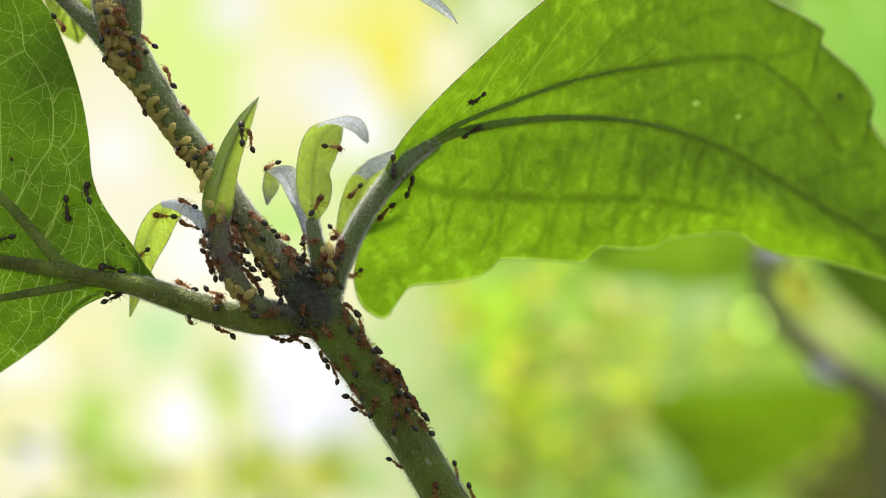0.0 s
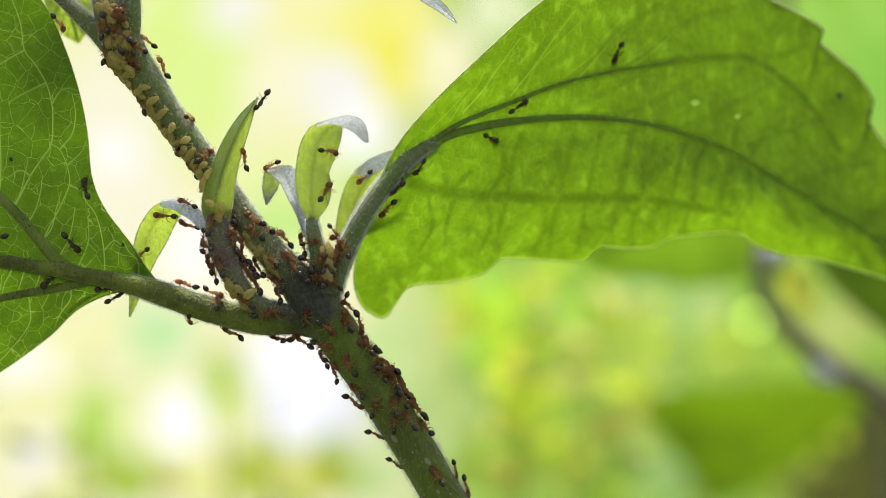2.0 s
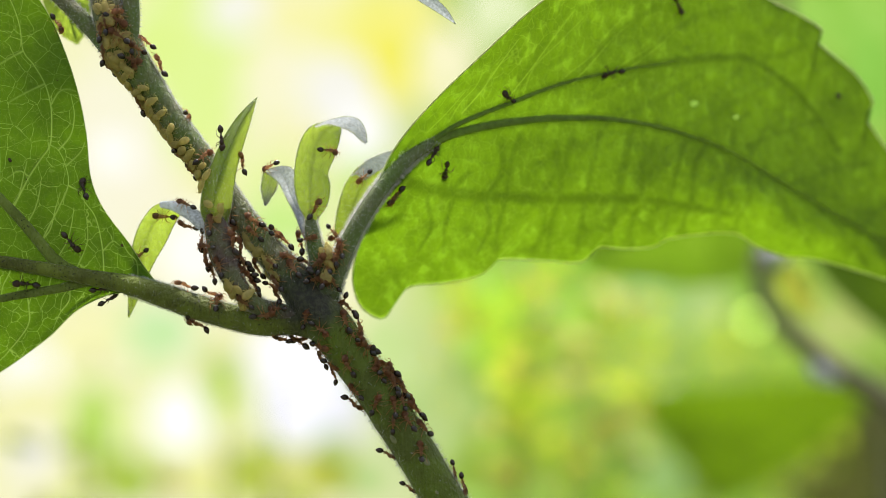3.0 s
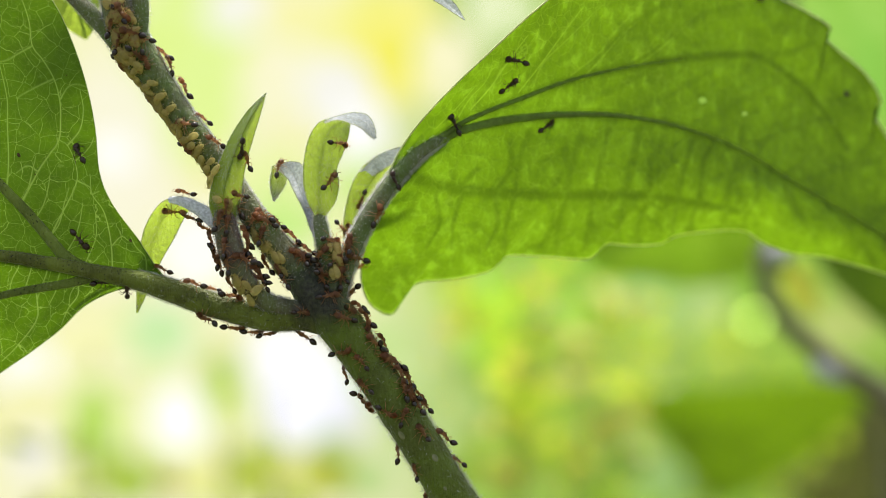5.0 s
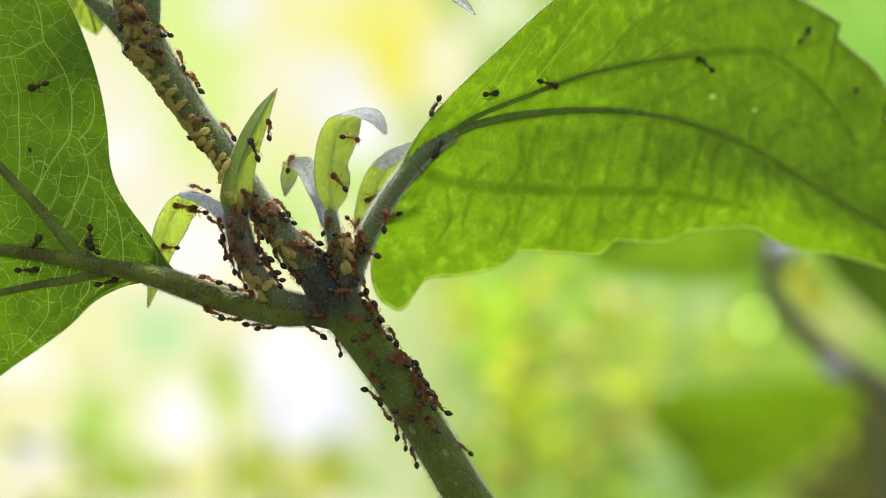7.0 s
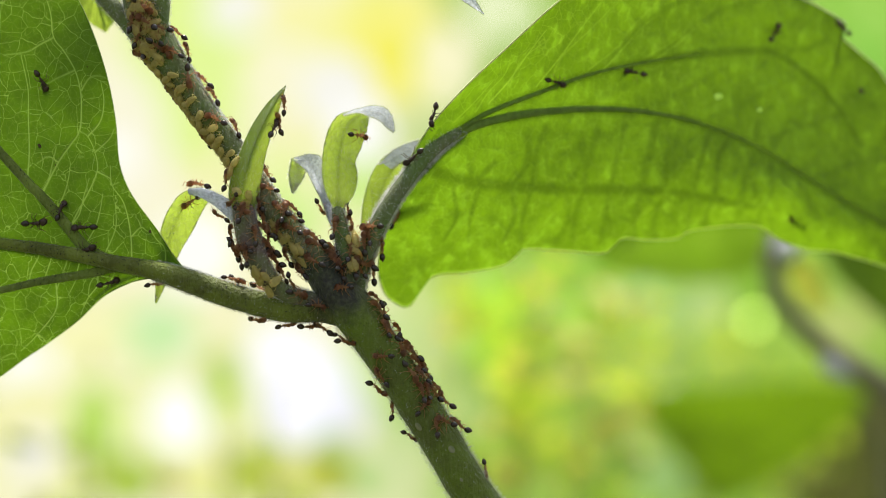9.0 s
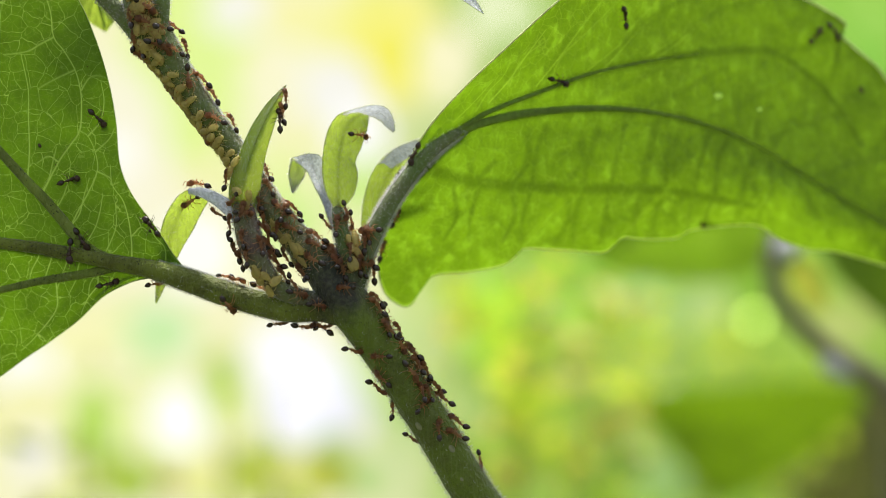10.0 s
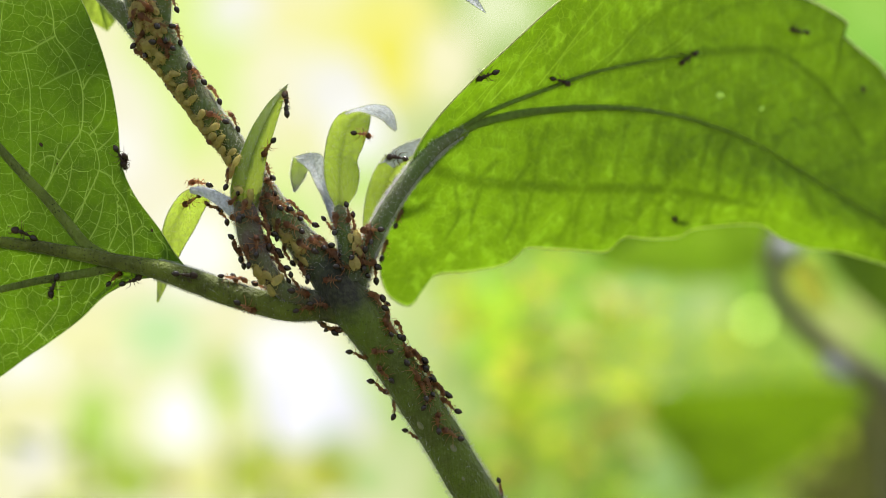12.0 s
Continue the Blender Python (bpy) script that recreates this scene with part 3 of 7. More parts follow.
def build_left_leaf():
    stalk_part("petiole", [(0.2, -3.5, 0, 2.4), (-4.3, -2.6, -0.4, 2.5), (-9.3, -2.8, -0.8, 2.4), (-14.3, -2.0, -1, 2.25), (-21.3, 0.0, -1, 2.2), (-27.3, 2.1, -1, 2.1), (-33.3, 3.9, -0.8, 1.7), (-39.3, 5.0, -0.4, 1.45), (-45.3, 6.2, -0.2, 1.3), (-51.3, 7.2, -0.1, 1.18), (-56.3, 8.0, 0.1, 1.08), (-76.3, 10.0, 1, 0.65), (-98.3, 10.0, 3, 0.4)],
               M_PETIOLE, "dark-speckled green leaf stalk", 110, 18, 0.05, 5200, 0.4, M_DARK_HAIR)
    path, radii = stalk([(-4.3, -2.6, -0.4, 2.5), (-9.3, -2.8, -0.8, 2.4), (-14.3, -2.0, -1, 2.25), (-21.3, 0.0, -1, 2.2), (-27.3, 2.1, -1, 2.1), (-33.3, 3.9, -0.8, 1.7)], 60)
    down = part("hair", mesh_of("hair", *hair_data(path, radii, 12000, 0.6, 0.024, rng, 0.7, 1.0, 0.95), M_HAIR, smooth=False), plant.children[-1], "fine pale hairs on the leaf stalk")
    tagged(down, kind="stuff")
    b = Blade([(-27.6, 3.2, 0.4), (-33.3, 4.3, 0.2), (-39.3, 5.4, 0.2), (-46.3, 6.6, 0.2), (-56.3, 8.2, 0.3), (-71.3, 10.0, 1), (-86.3, 10.5, 2), (-101.3, 10.0, 3), (-116.3, 8.5, 5)],
              [(-27.3, 3.5, 0.4), (-30.1, 7.0, 0.3), (-32.5, 10.7, 0), (-37.3, 17.2, -0.3), (-39.7, 23.0, -0.6), (-40.5, 31.0, -1), (-42.1, 39.0, -1.5), (-44.5, 46.0, -2), (-48.5, 54.0, -2.6), (-56.3, 63.0, -3.5), (-71.3, 69.0, -4), (-89.3, 66.0, -4), (-104.3, 51.0, -2), (-113.3, 28.0, 2), (-116.3, 8.5, 5)],
              [(-33.8, 2.5, 0.4), (-37.5, 1.7, 0.4), (-42.3, -0.8, 1.2), (-46.8, -5.2, 2.8), (-51.8, -9.0, 4.4), (-56.3, -12.0, 5.6), (-64.3, -17.5, 7.5), (-76.3, -22.0, 9), (-91.3, -19.0, 9), (-104.3, -10.0, 7), (-112.3, 0.0, 5.5), (-116.3, 8.4, 5)],
              nu=110, nv=30, puff=0.22, ripple=1.0, seed=2)
    me = mesh_of("leaf", *b.data(780, 330, 1.25), M_LEAF_A)
    leaf = part("leaf", me, plant, "backlit green leaf with a net of pale veins")
    CRAWL.append(b.data())
    tree = b.tree()
    for places, r in (([(-41.3, 5.4), (-45.5, 7.8), (-49.3, 12.2), (-53.3, 16.8), (-56.3, 19.8), (-65.3, 30.0), (-74.3, 43.0), (-79.3, 56.0)], 1.15), ([(-39.8, 4.5), (-45.3, 3.2), (-51.3, 2.2), (-56.3, 1.2), (-68.3, -2.0), (-82.3, -8.0)], 0.85)):
        vein("rib", leaf, b.over(tree, places, 44, -0.2), r, 0.35, M_LEAF_RIB, 10, 0.4)
    pale = []
    for places, r in (([(-53.3, 17.5), (-50.5, 23.0), (-48.5, 26.0), (-46.8, 28.6), (-46.5, 32.5), (-46.7, 35.8), (-47.7, 39.4), (-49.7, 42.8), (-51.5, 45.2), (-52.1, 49.5), (-53.3, 53.2), (-55.1, 57.0)], 0.24),
                      ([(-48.0, 12.2), (-46.7, 14.8), (-45.3, 17.4), (-43.6, 21.4), (-44.0, 24.8), (-45.3, 27.6), (-46.8, 28.6)], 0.22),
                      ([(-37.3, 5.4), (-37.5, 9.8), (-38.2, 13.8), (-39.1, 16.4), (-40.9, 19.0), (-41.3, 22.5)], 0.2), ([(-51.5, 45.2), (-53.8, 44.0), (-56.3, 42.6), (-60.3, 42.0)], 0.18),
                      ([(-56.0, 19.5), (-55.7, 25.0), (-55.9, 31.0), (-56.0, 36.0), (-57.3, 42.0)], 0.2), ([(-51.1, 3.0), (-50.6, 0.0), (-50.8, -3.4), (-54.1, -7.8), (-56.8, -10.5)], 0.2),
                      ([(-31.3, 4.3), (-31.5, 7.8), (-33.1, 9.6), (-34.1, 11.5)], 0.14), ([(-43.3, 3.0), (-43.5, 1.0), (-45.1, -1.2), (-46.3, -4.0)], 0.16),
                      ([(-46.6, 35.8), (-45.1, 38.0), (-43.5, 38.4), (-42.1, 38.0)], 0.14), ([(-47.7, 39.4), (-51.1, 37.8), (-54.3, 36.0)], 0.15), ([(-45.3, 27.6), (-43.1, 30.4), (-42.5, 34.0), (-43.1, 37.5)], 0.15),
                      ([(-44.0, 24.8), (-41.5, 27.2), (-40.6, 29.0)], 0.13), ([(-43.6, 21.4), (-41.3, 20.2), (-41.1, 19.0), (-39.7, 19.5)], 0.13), ([(-37.5, 9.8), (-35.8, 11.5), (-34.5, 10.8)], 0.13),
                      ([(-50.5, 23.0), (-52.3, 24.0), (-54.3, 22.8)], 0.13), ([(-66.3, 30.0), (-62.3, 42.0), (-60.3, 54.0)], 0.2), ([(-62.3, 8.5), (-68.3, -2.0), (-70.3, -14.0)], 0.2)):
        pale.append((b.over(tree, places, 30, 0), max(r * 0.6, 0.13)))
    for k in range(9):        # side veins, up from the ribs and down from the stalk
        x, y = 232 - 26 * k, 492 - 6 * k
        bow = rng.uniform(-5, 5)
        if k not in (2, 3):
            pale.append((b.over(tree, [((p - 563) / 10, (540 - q) / 10) for p, q in ((x, y + 14), (x - 3 + bow, y + 34), (x - 12, y + 58), (x - 20 + bow, y + 84))], 20, 0), 0.12))
        if k % 2:
            continue
        u = k / 9
        x, y = 140 - 128 * u, 476 - 125 * u
        pale.append((b.over(tree, [((p - 563) / 10, (540 - q) / 10) for p, q in ((x, y), (x + 13, y - 24 + bow), (x + 21, y - 52), (x + 25 + bow, y - 82))], 20, 0), 0.12))
    mark_veins(me, pale, (), 0.48)
    for s in (1, -1):
        vein("margin", leaf, b.rim(s), 0.06, 0.06, M_RIM, 5)
    return b


def build_right_leaf():
    stalk_part("petiole", [(1.7, -2.0, 0.5, 1.9), (3.0, 4.0, 0, 1.8), (5.1, 9.5, 0, 1.62), (7.9, 15.0, 0, 1.5), (10.8, 19.5, 0.5, 1.42), (13.8, 23.3, 1, 1.35), (17.2, 26.6, 1.9, 1.2), (19.9, 28.4, 2.9, 0.9), (21.7, 29.4, 3.7, 0.3)],
               M_GREY, "grey-haired leaf stalk", 60, 16, 0.05, 26000, 0.85, bald=0.95)
    path, radii = stalk([(17.7, 27.0, 2, 1.2), (21.7, 29.5, 3.5, 1.1), (25.7, 30.9, 5, 0.95), (33.7, 32.4, 8, 0.8), (43.7, 33.2, 12, 0.6), (53.7, 32.8, 16, 0.42), (63.7, 30.8, 21, 0.27), (73.7, 27.0, 26, 0.17), (83.7, 21.0, 31, 0.12), (93.7, 15.0, 36, 0.1), (103.7, 9.0, 41, 0.1), (119.7, -2.0, 50, 0.08)], 90)
    midrib = tube_data(path, radii, 12, 0.04, 0.35)
    b = Blade([(12.7, 22.2, 0.8), (17.7, 26.8, 2.2), (21.7, 29.3, 3.7), (25.7, 30.7, 5.2), (33.7, 32.2, 8.2), (43.7, 33.0, 12.2), (53.7, 32.6, 16.2), (63.7, 30.6, 21.2), (73.7, 26.8, 26.2), (83.7, 20.8, 31.2), (93.7, 14.8, 36.2), (103.7, 8.8, 41.2), (120.7, -3.0, 52)],
              [(11.3, 22.2, 0.4), (13.7, 27.2, 0.2), (17.2, 32.0, -0.5), (22.7, 37.8, -1), (28.7, 43.5, -1.5), (33.7, 48.2, -1), (38.7, 52.6, 0), (44.7, 57.0, 2), (53.7, 61.0, 8), (65.7, 61.5, 17), (75.7, 57.5, 24), (80.9, 53.8, 28), (85.7, 51.2, 31), (89.7, 48.5, 33), (88.6, 46.8, 33), (91.2, 44.5, 34.5), (95.7, 40.8, 36.5), (98.7, 35.8, 38), (97.4, 33.6, 38), (100.5, 28.5, 39.5), (107.7, 20.0, 42), (115.7, 9.0, 47), (120.7, -2.8, 52)],
              [(11.9, 20.5, 1), (9.7, 15.5, 4), (7.7, 11.0, 8.5), (6.6, 5.0, 13), (7.7, 0.5, 16), (9.9, -1.6, 17), (12.1, -2.2, 17.5), (13.6, -0.3, 17.2), (14.6, 1.8, 16.8), (17.2, 3.5, 16.6), (22.7, 4.0, 17), (28.7, 5.2, 18), (31.3, 7.0, 18.4), (32.7, 8.2, 18.6), (39.7, 8.0, 20.5), (46.5, 7.6, 21.3), (48.7, 9.1, 22), (50.3, 10.3, 22.7), (54.7, 10.0, 24.5), (59.7, 10.3, 26.5), (63.2, 11.9, 28), (73.7, 12.7, 32), (78.2, 10.3, 34), (83.7, 8.5, 36.5), (88.7, 8.0, 38.5), (100.5, 4.6, 40), (111.7, 0.5, 46), (120.7, -3.2, 52)],
              nu=180, nv=34, puff=0.3, ripple=1.2, seed=9, cup=(0.8, -2.8))
    me = mesh_of("leaf", *b.data(440, 130, 1.25, [(67.1, 35.7, 0.75), (74.5, 33.3, 0.5)]), M_LEAF_B)
    leaf = part("leaf", me, plant, "broad toothed green leaf, backlit, underside showing")
    CRAWL.append(b.data())
    part("midrib", mesh_of("midrib", *midrib, M_RIB), leaf)
    tree = b.tree()
    pale, dark = [], []
    for places, r in (([(17.2, 26.5), (23.7, 31.2), (28.7, 33.6), (33.7, 35.5), (43.7, 39.2), (53.7, 41.5), (63.7, 43.1), (72.7, 43.8), (77.2, 43.4), (83.7, 39.0), (88.7, 33.5), (92.7, 27.0)], 0.6),):
        vein("rib", leaf, b.over(tree, places[:7], 60, -0.2), r, 0.1, M_RIB, 8, 0.35)
        dark.append((b.over(tree, places, 60, 0), 1.1))
    dark.append((b.line([(u, 0.0) for u in (0.02, 0.2, 0.4, 0.6, 0.8, 0.98)], 90, 0), 1.1))
    dark += [(b.over(tree, [(13.7, 22.8), (17.7, 21.4), (23.7, 20.0), (31.7, 19.2), (39.7, 18.9), (49.7, 18.9), (59.7, 18.4), (73.7, 16.0)], 40, 0), 1.3)]
    for places in ([(29.7, 37.0), (30.7, 40.0), (33.2, 43.0), (36.7, 45.5)], [(23.7, 32.5), (25.9, 36.0), (28.7, 39.0), (29.9, 42.2)], [(36.7, 37.0), (38.7, 42.0), (43.7, 47.0), (48.7, 52.0)], [(43.7, 40.0), (48.7, 44.0), (51.7, 48.0), (56.7, 53.0)], [(19.7, 30.5), (23.7, 34.5), (26.7, 38.0)], [(73.7, 26.5), (77.7, 29.5), (83.7, 31.5), (90.7, 31.8)], [(53.7, 42.2), (59.7, 46.0), (62.7, 50.0)]):
        pale.append((b.over(tree, places, 20, 0), 0.15))
    for places in ([(34.2, 35.4), (37.2, 41.0), (40.7, 46.5), (44.7, 52.0)], [(44.7, 39.4), (49.7, 44.5), (54.7, 49.0), (60.7, 53.0)], [(55.2, 41.7), (61.7, 47.0), (67.7, 51.0), (73.7, 52.5)], [(77.2, 43.4), (83.7, 44.5), (87.7, 46.5)],
                   [(25.7, 31.8), (28.7, 38.0), (31.7, 43.0)], [(42.2, 33.3), (49.7, 37.0), (56.7, 40.5)], [(54.2, 32.8), (61.7, 37.0), (68.7, 41.0)], [(64.7, 30.6), (72.7, 35.0), (80.7, 39.0)], [(74.2, 27.0), (82.7, 31.0), (89.7, 32.5)], [(84.2, 21.0), (91.7, 24.0), (98.7, 25.0)],
                   [(57.7, 32.4), (58.9, 25.0), (59.7, 19.0)], [(68.7, 29.0), (72.7, 21.0), (76.7, 14.0)], [(79.7, 23.5), (83.7, 17.0), (87.7, 10.0)], [(89.7, 17.5), (93.7, 12.0), (97.7, 7.0)]):
        dark.append((b.over(tree, places, 20, 0), 0.9, 0.45))
    for k in range(1, 14):        # the ladder of cross veins under the midrib
        x = 730 + 46 * k + rng.uniform(-12, 12)
        top = 318 - 0.11 * (x - 700) if x < 850 else 222 + rng.uniform(0, 40)
        bow = rng.uniform(-16, 16)
        places = [((x + dx - 563) / 10, (540 - y) / 10) for dx, y in ((18, top), (6 + bow, top + (345 - top) * 0.5), (-8, 348), (-16 + bow, 400), (-26, 445))]
        dark.append((b.over(tree, places, 20, 0), rng.uniform(0.5, 1.0), rng.uniform(0.65, 0.95)))
    for places in ([(34.4, 37.0), (38.0, 41.5), (42.0, 47.0), (45.7, 51.9)], [(45.7, 39.3), (49.5, 43.5), (53.0, 47.5), (55.4, 49.5)], [(56.0, 42.2), (61.0, 46.0), (66.0, 51.0)], [(26.0, 34.0), (29.5, 38.0), (33.0, 43.0), (36.0, 47.0)]):
        pale.append((b.over(tree, places, 24, 0), 0.17, 0.3))
    # lower margin painted pale too, for the light on its backlit edge
    pale.append((b.rim(-1)[25:], 0.3, 1.0))
    mark_veins(me, pale, dark, 0.22)
    for s in (1, -1):
        vein("margin", leaf, b.rim(s), 0.16, 0.16, M_RIM, 5)
    return b


build_left_leaf()
build_right_leaf()


def young_leaf(rib, upper, lower, material, label, nu=50, nv=10, cup=0.6, rib_r=0.28, seed=1):
    b = Blade(rib, upper, lower, nu=nu, nv=nv, puff=0.0, ripple=0.35, seed=seed, cup=cup)
    me = mesh_of("young_leaf", *b.data(nu * 2, nv * 2), material)
    leaf = part("young_leaf", me, plant, label)
    mark_veins(me, (), [(b.line([(0.0, 0.0), (0.5, 0.0), (0.97, 0.0)], 30, 0), rib_r * 1.7, 0.9)] + [(b.line([(u, 0.0), (u + 0.13, 0.5 * w), (u + 0.2, 0.92 * w)], 14, 0), 0.16, 0.6) for u in (0.12, 0.26, 0.4, 0.54, 0.68) for w in (1, -1)])
    verts, faces = [], []
    for _ in range(2600):
        u, v = rng.uniform(0.02, 0.97), rng.uniform(-0.97, 0.97)
        q = b.spot(u, v)
        w = b.spot(min(u + 0.02, 1), v)
        out = (w - q) / (np.linalg.norm(w - q) + 1e-9) * 0.8 + np.array([rng.uniform(-0.5, 0.5), rng.choice((-0.5, 0.4)), rng.uniform(-0.5, 0.5)])
        tip = q + out * rng.uniform(0.18, 0.4)
        k = len(verts)
        verts += [q + np.array((0.02, 0, 0)), q - np.array((0.01, 0, 0.018)), q - np.array((0.01, 0.0, -0.018)), tip]
        faces += [(k, k + 1, k + 3), (k + 1, k + 2, k + 3), (k + 2, k, k + 3)]
    down = part("hair", mesh_of("hair", verts, faces, M_HAIR, smooth=False), leaf, "short pale down")
    tagged(down, kind="stuff")
    CRAWL.append(b.data())
    for s in (1, -1):
        edge = b.rim(s)
        vein("margin", leaf, edge, 0.07, 0.05, M_RIM, 5)
        fuzz = part("hair", mesh_of("hair", *hair_data(edge, np.full(len(edge), 0.05), 260, 0.45, 0.025, rng, 0.7), M_HAIR, smooth=False), leaf, "fine pale fringe")
        tagged(fuzz, kind="stuff")
    return b


def build_shoots():
    stalk_part("side_shoot", [(-3.8, -1.8, -0.6, 1.9), (-7.3, -0.9, -2, 1.6), (-10.8, 0.5, -3, 1.55), (-13.9, 3.8, -3.4, 1.8), (-16.1, 8.4, -3.4, 2.15), (-17.2, 12.5, -3, 2.2), (-17.5, 16.0, -2.6, 1.8), (-17.1, 19.5, -2.4, 0.9)],
               M_SHOOT, "dark purplish hairy side shoot", 60, 20, 0.08, 9000, 0.65, bald=0.93)
    # spear-shaped upright leaf
    young_leaf([(-17.5, 14.0, -4.6), (-17.8, 17.0, -5), (-17.1, 22.0, -5.4), (-15.5, 27.0, -5), (-13.5, 31.5, -4.4), (-11.6, 34.7, -3.6), (-10.2, 36.9, -3)],
               [(-19.1, 13.8, -3.6), (-20.2, 17.0, -3), (-19.7, 21.0, -3), (-18.3, 25.0, -3), (-16.3, 29.5, -3), (-13.9, 33.2, -3), (-11.7, 35.6, -3), (-10.2, 36.9, -3)],
               [(-15.9, 13.8, -3.6), (-14.9, 16.8, -3), (-14.3, 21.0, -3), (-13.6, 25.0, -3), (-12.3, 29.5, -3), (-11.4, 32.5, -3), (-10.7, 35.0, -3), (-10.2, 36.9, -3)], M_YOUNG, "upright spear-shaped young leaf, pale green", seed=5)
    # arching leaf over the petiole
    stalk_part("leaf_base", [(-16.3, 12.0, -1.5, 1.6), (-19.1, 14.2, -1.2, 1.5), (-21.8, 16.2, -1, 1.2), (-24.8, 17.7, -0.6, 0.9), (-27.3, 18.0, 0, 0.5)], M_FELT, "silver felted leaf base", 40, 14, 0.08, 900, 0.5)
    young_leaf([(-21.8, 16.8, 0), (-24.8, 17.8, 0.6), (-27.5, 16.2, 1.2), (-29.3, 13.0, 1.8), (-30.7, 9.0, 2.2), (-31.7, 4.0, 2.4), (-33.0, -1.8, 2.4)],
               [(-21.8, 17.4, 0), (-25.1, 18.3, 0), (-28.3, 17.8, 0.4), (-30.7, 15.0, 0.8), (-32.2, 11.0, 1.4), (-32.9, 5.0, 2), (-33.1, -2.0, 2.4)],
               [(-21.1, 15.6, 0.4), (-23.3, 16.4, 0.6), (-24.7, 14.8, 1.6), (-26.3, 11.5, 2.4), (-28.7, 7.2, 3), (-30.7, 2.5, 3), (-32.9, -2.0, 2.4)], M_YOUNG, "young leaf arching over and hanging down", seed=6)
    # curled leaf
    stalk_part("leaf_stalk", [(1.5, 2.0, -0.5, 2.4), (0.9, 7.0, -0.6, 1.9), (-0.1, 11.0, -0.6, 1.4), (-0.7, 14.2, -0.1, 1.15), (-0.7, 16.4, 0.9, 0.8), (-0.6, 18.6, 1.2, 0.25)], M_GREY, "grey-green stalk", 40, 16, 0.08, 7000, 0.65, bald=0.85)
    young_leaf([(-0.7, 15.5, -0.6), (-0.7, 19.0, -0.6), (-0.7, 23.0, -0.2), (-0.1, 27.0, 0.6), (1.1, 30.0, 1.4), (2.5, 31.4, 2.2), (4.1, 32.0, 3)],
               [(-1.5, 15.2, -0.4), (-2.9, 18.0, -0.4), (-3.6, 21.5, -0.6), (-3.4, 25.5, -0.6), (-2.5, 29.2, -0.4), (-0.9, 31.6, 0), (1.1, 32.4, 0.6)],
               [(0.3, 15.2, -0.4), (2.1, 17.8, -0.2), (2.7, 21.0, 0.4), (2.3, 23.5, 1), (3.3, 26.0, 1.6), (4.3, 29.0, 2.4), (4.7, 31.4, 3.4)], M_YOUNG, "curled young leaf, yellow-green underside", seed=7)
    young_leaf([(-0.1, 31.8, 0.3), (2.7, 32.6, 0.2), (5.2, 32.6, 0), (7.2, 31.8, -0.4), (8.5, 30.2, -0.8), (9.2, 29.0, -1)],
               [(-0.3, 32.0, 0.6), (2.7, 32.9, 1.4), (5.3, 33.5, 1.6), (7.7, 33.0, 1), (8.9, 31.2, 0), (9.3, 28.9, -1)],
               [(0.1, 31.6, -0.3), (2.5, 32.1, -1), (4.5, 31.6, -1.2), (6.5, 30.8, -1.2), (8.0, 29.4, -1.2), (9.1, 28.7, -1)], M_FELT, "silver felted upper face of the curled leaf tip", 30, 8, 0.3, 0.15, 8)
    stalk_part("leaf_stalk", [(0.7, 9.0, 0.4, 1.2), (-0.8, 11.5, 0.8, 0.9), (-1.8, 13.6, 1, 0.75), (-2.9, 16.4, 1.2, 0.6), (-4.2, 19.6, 1.4, 0.3)], M_FELT, "silver hairy stalk", 30, 12, 0.08, 500, 0.5)
    young_leaf([(-1.8, 12.7, 1), (-3.0, 16.7, 0.7), (-4.3, 19.7, 0.5), (-5.3, 22.4, 0.6), (-6.3, 23.6, 0.9), (-7.8, 23.7, 1.2)],
               [(-1.3, 13.2, 1.2), (-2.1, 16.9, 1.3), (-3.3, 20.2, 1.4), (-3.7, 24.0, 1.5), (-5.8, 24.8, 1.4), (-9.0, 24.0, 1.3)],
               [(-2.2, 12.5, 1.1), (-3.6, 16.4, 1), (-4.7, 18.5, 0.9), (-5.8, 20.7, 0.9), (-6.5, 21.9, 1.1), (-8.7, 23.7, 1.3)], M_FELT, "small silvery arching leaf", 34, 8, 0.3, 0.15, 9)
    young_leaf([(-7.5, 23.1, 1.5), (-8.1, 20.9, 2), (-8.8, 17.9, 2.4)], [(-9.0, 24.0, 1.5), (-9.5, 20.9, 1.9), (-8.9, 17.8, 2.4)], [(-6.4, 22.0, 1.5), (-7.1, 20.3, 2.2), (-8.7, 17.8, 2.4)], M_YOUNG, "green drooping tip of the silvery leaf", 24, 8, 0.3, 0.2, 10)
    young_leaf([(7.3, 23.2, 4.6), (9.9, 24.8, 5), (12.7, 26.1, 6), (15.7, 27.2, 8)], [(6.4, 22.9, 4.8), (9.1, 25.6, 5.4), (12.1, 27.0, 6.4), (15.7, 27.9, 8.4)], [(8.7, 22.2, 4.4), (11.1, 23.8, 4.8), (13.4, 25.0, 5.6), (15.9, 26.4, 7.8)], M_FELT, "silvery upper side of the pale leaf", 30, 8, 0.3, 0.15, 14)
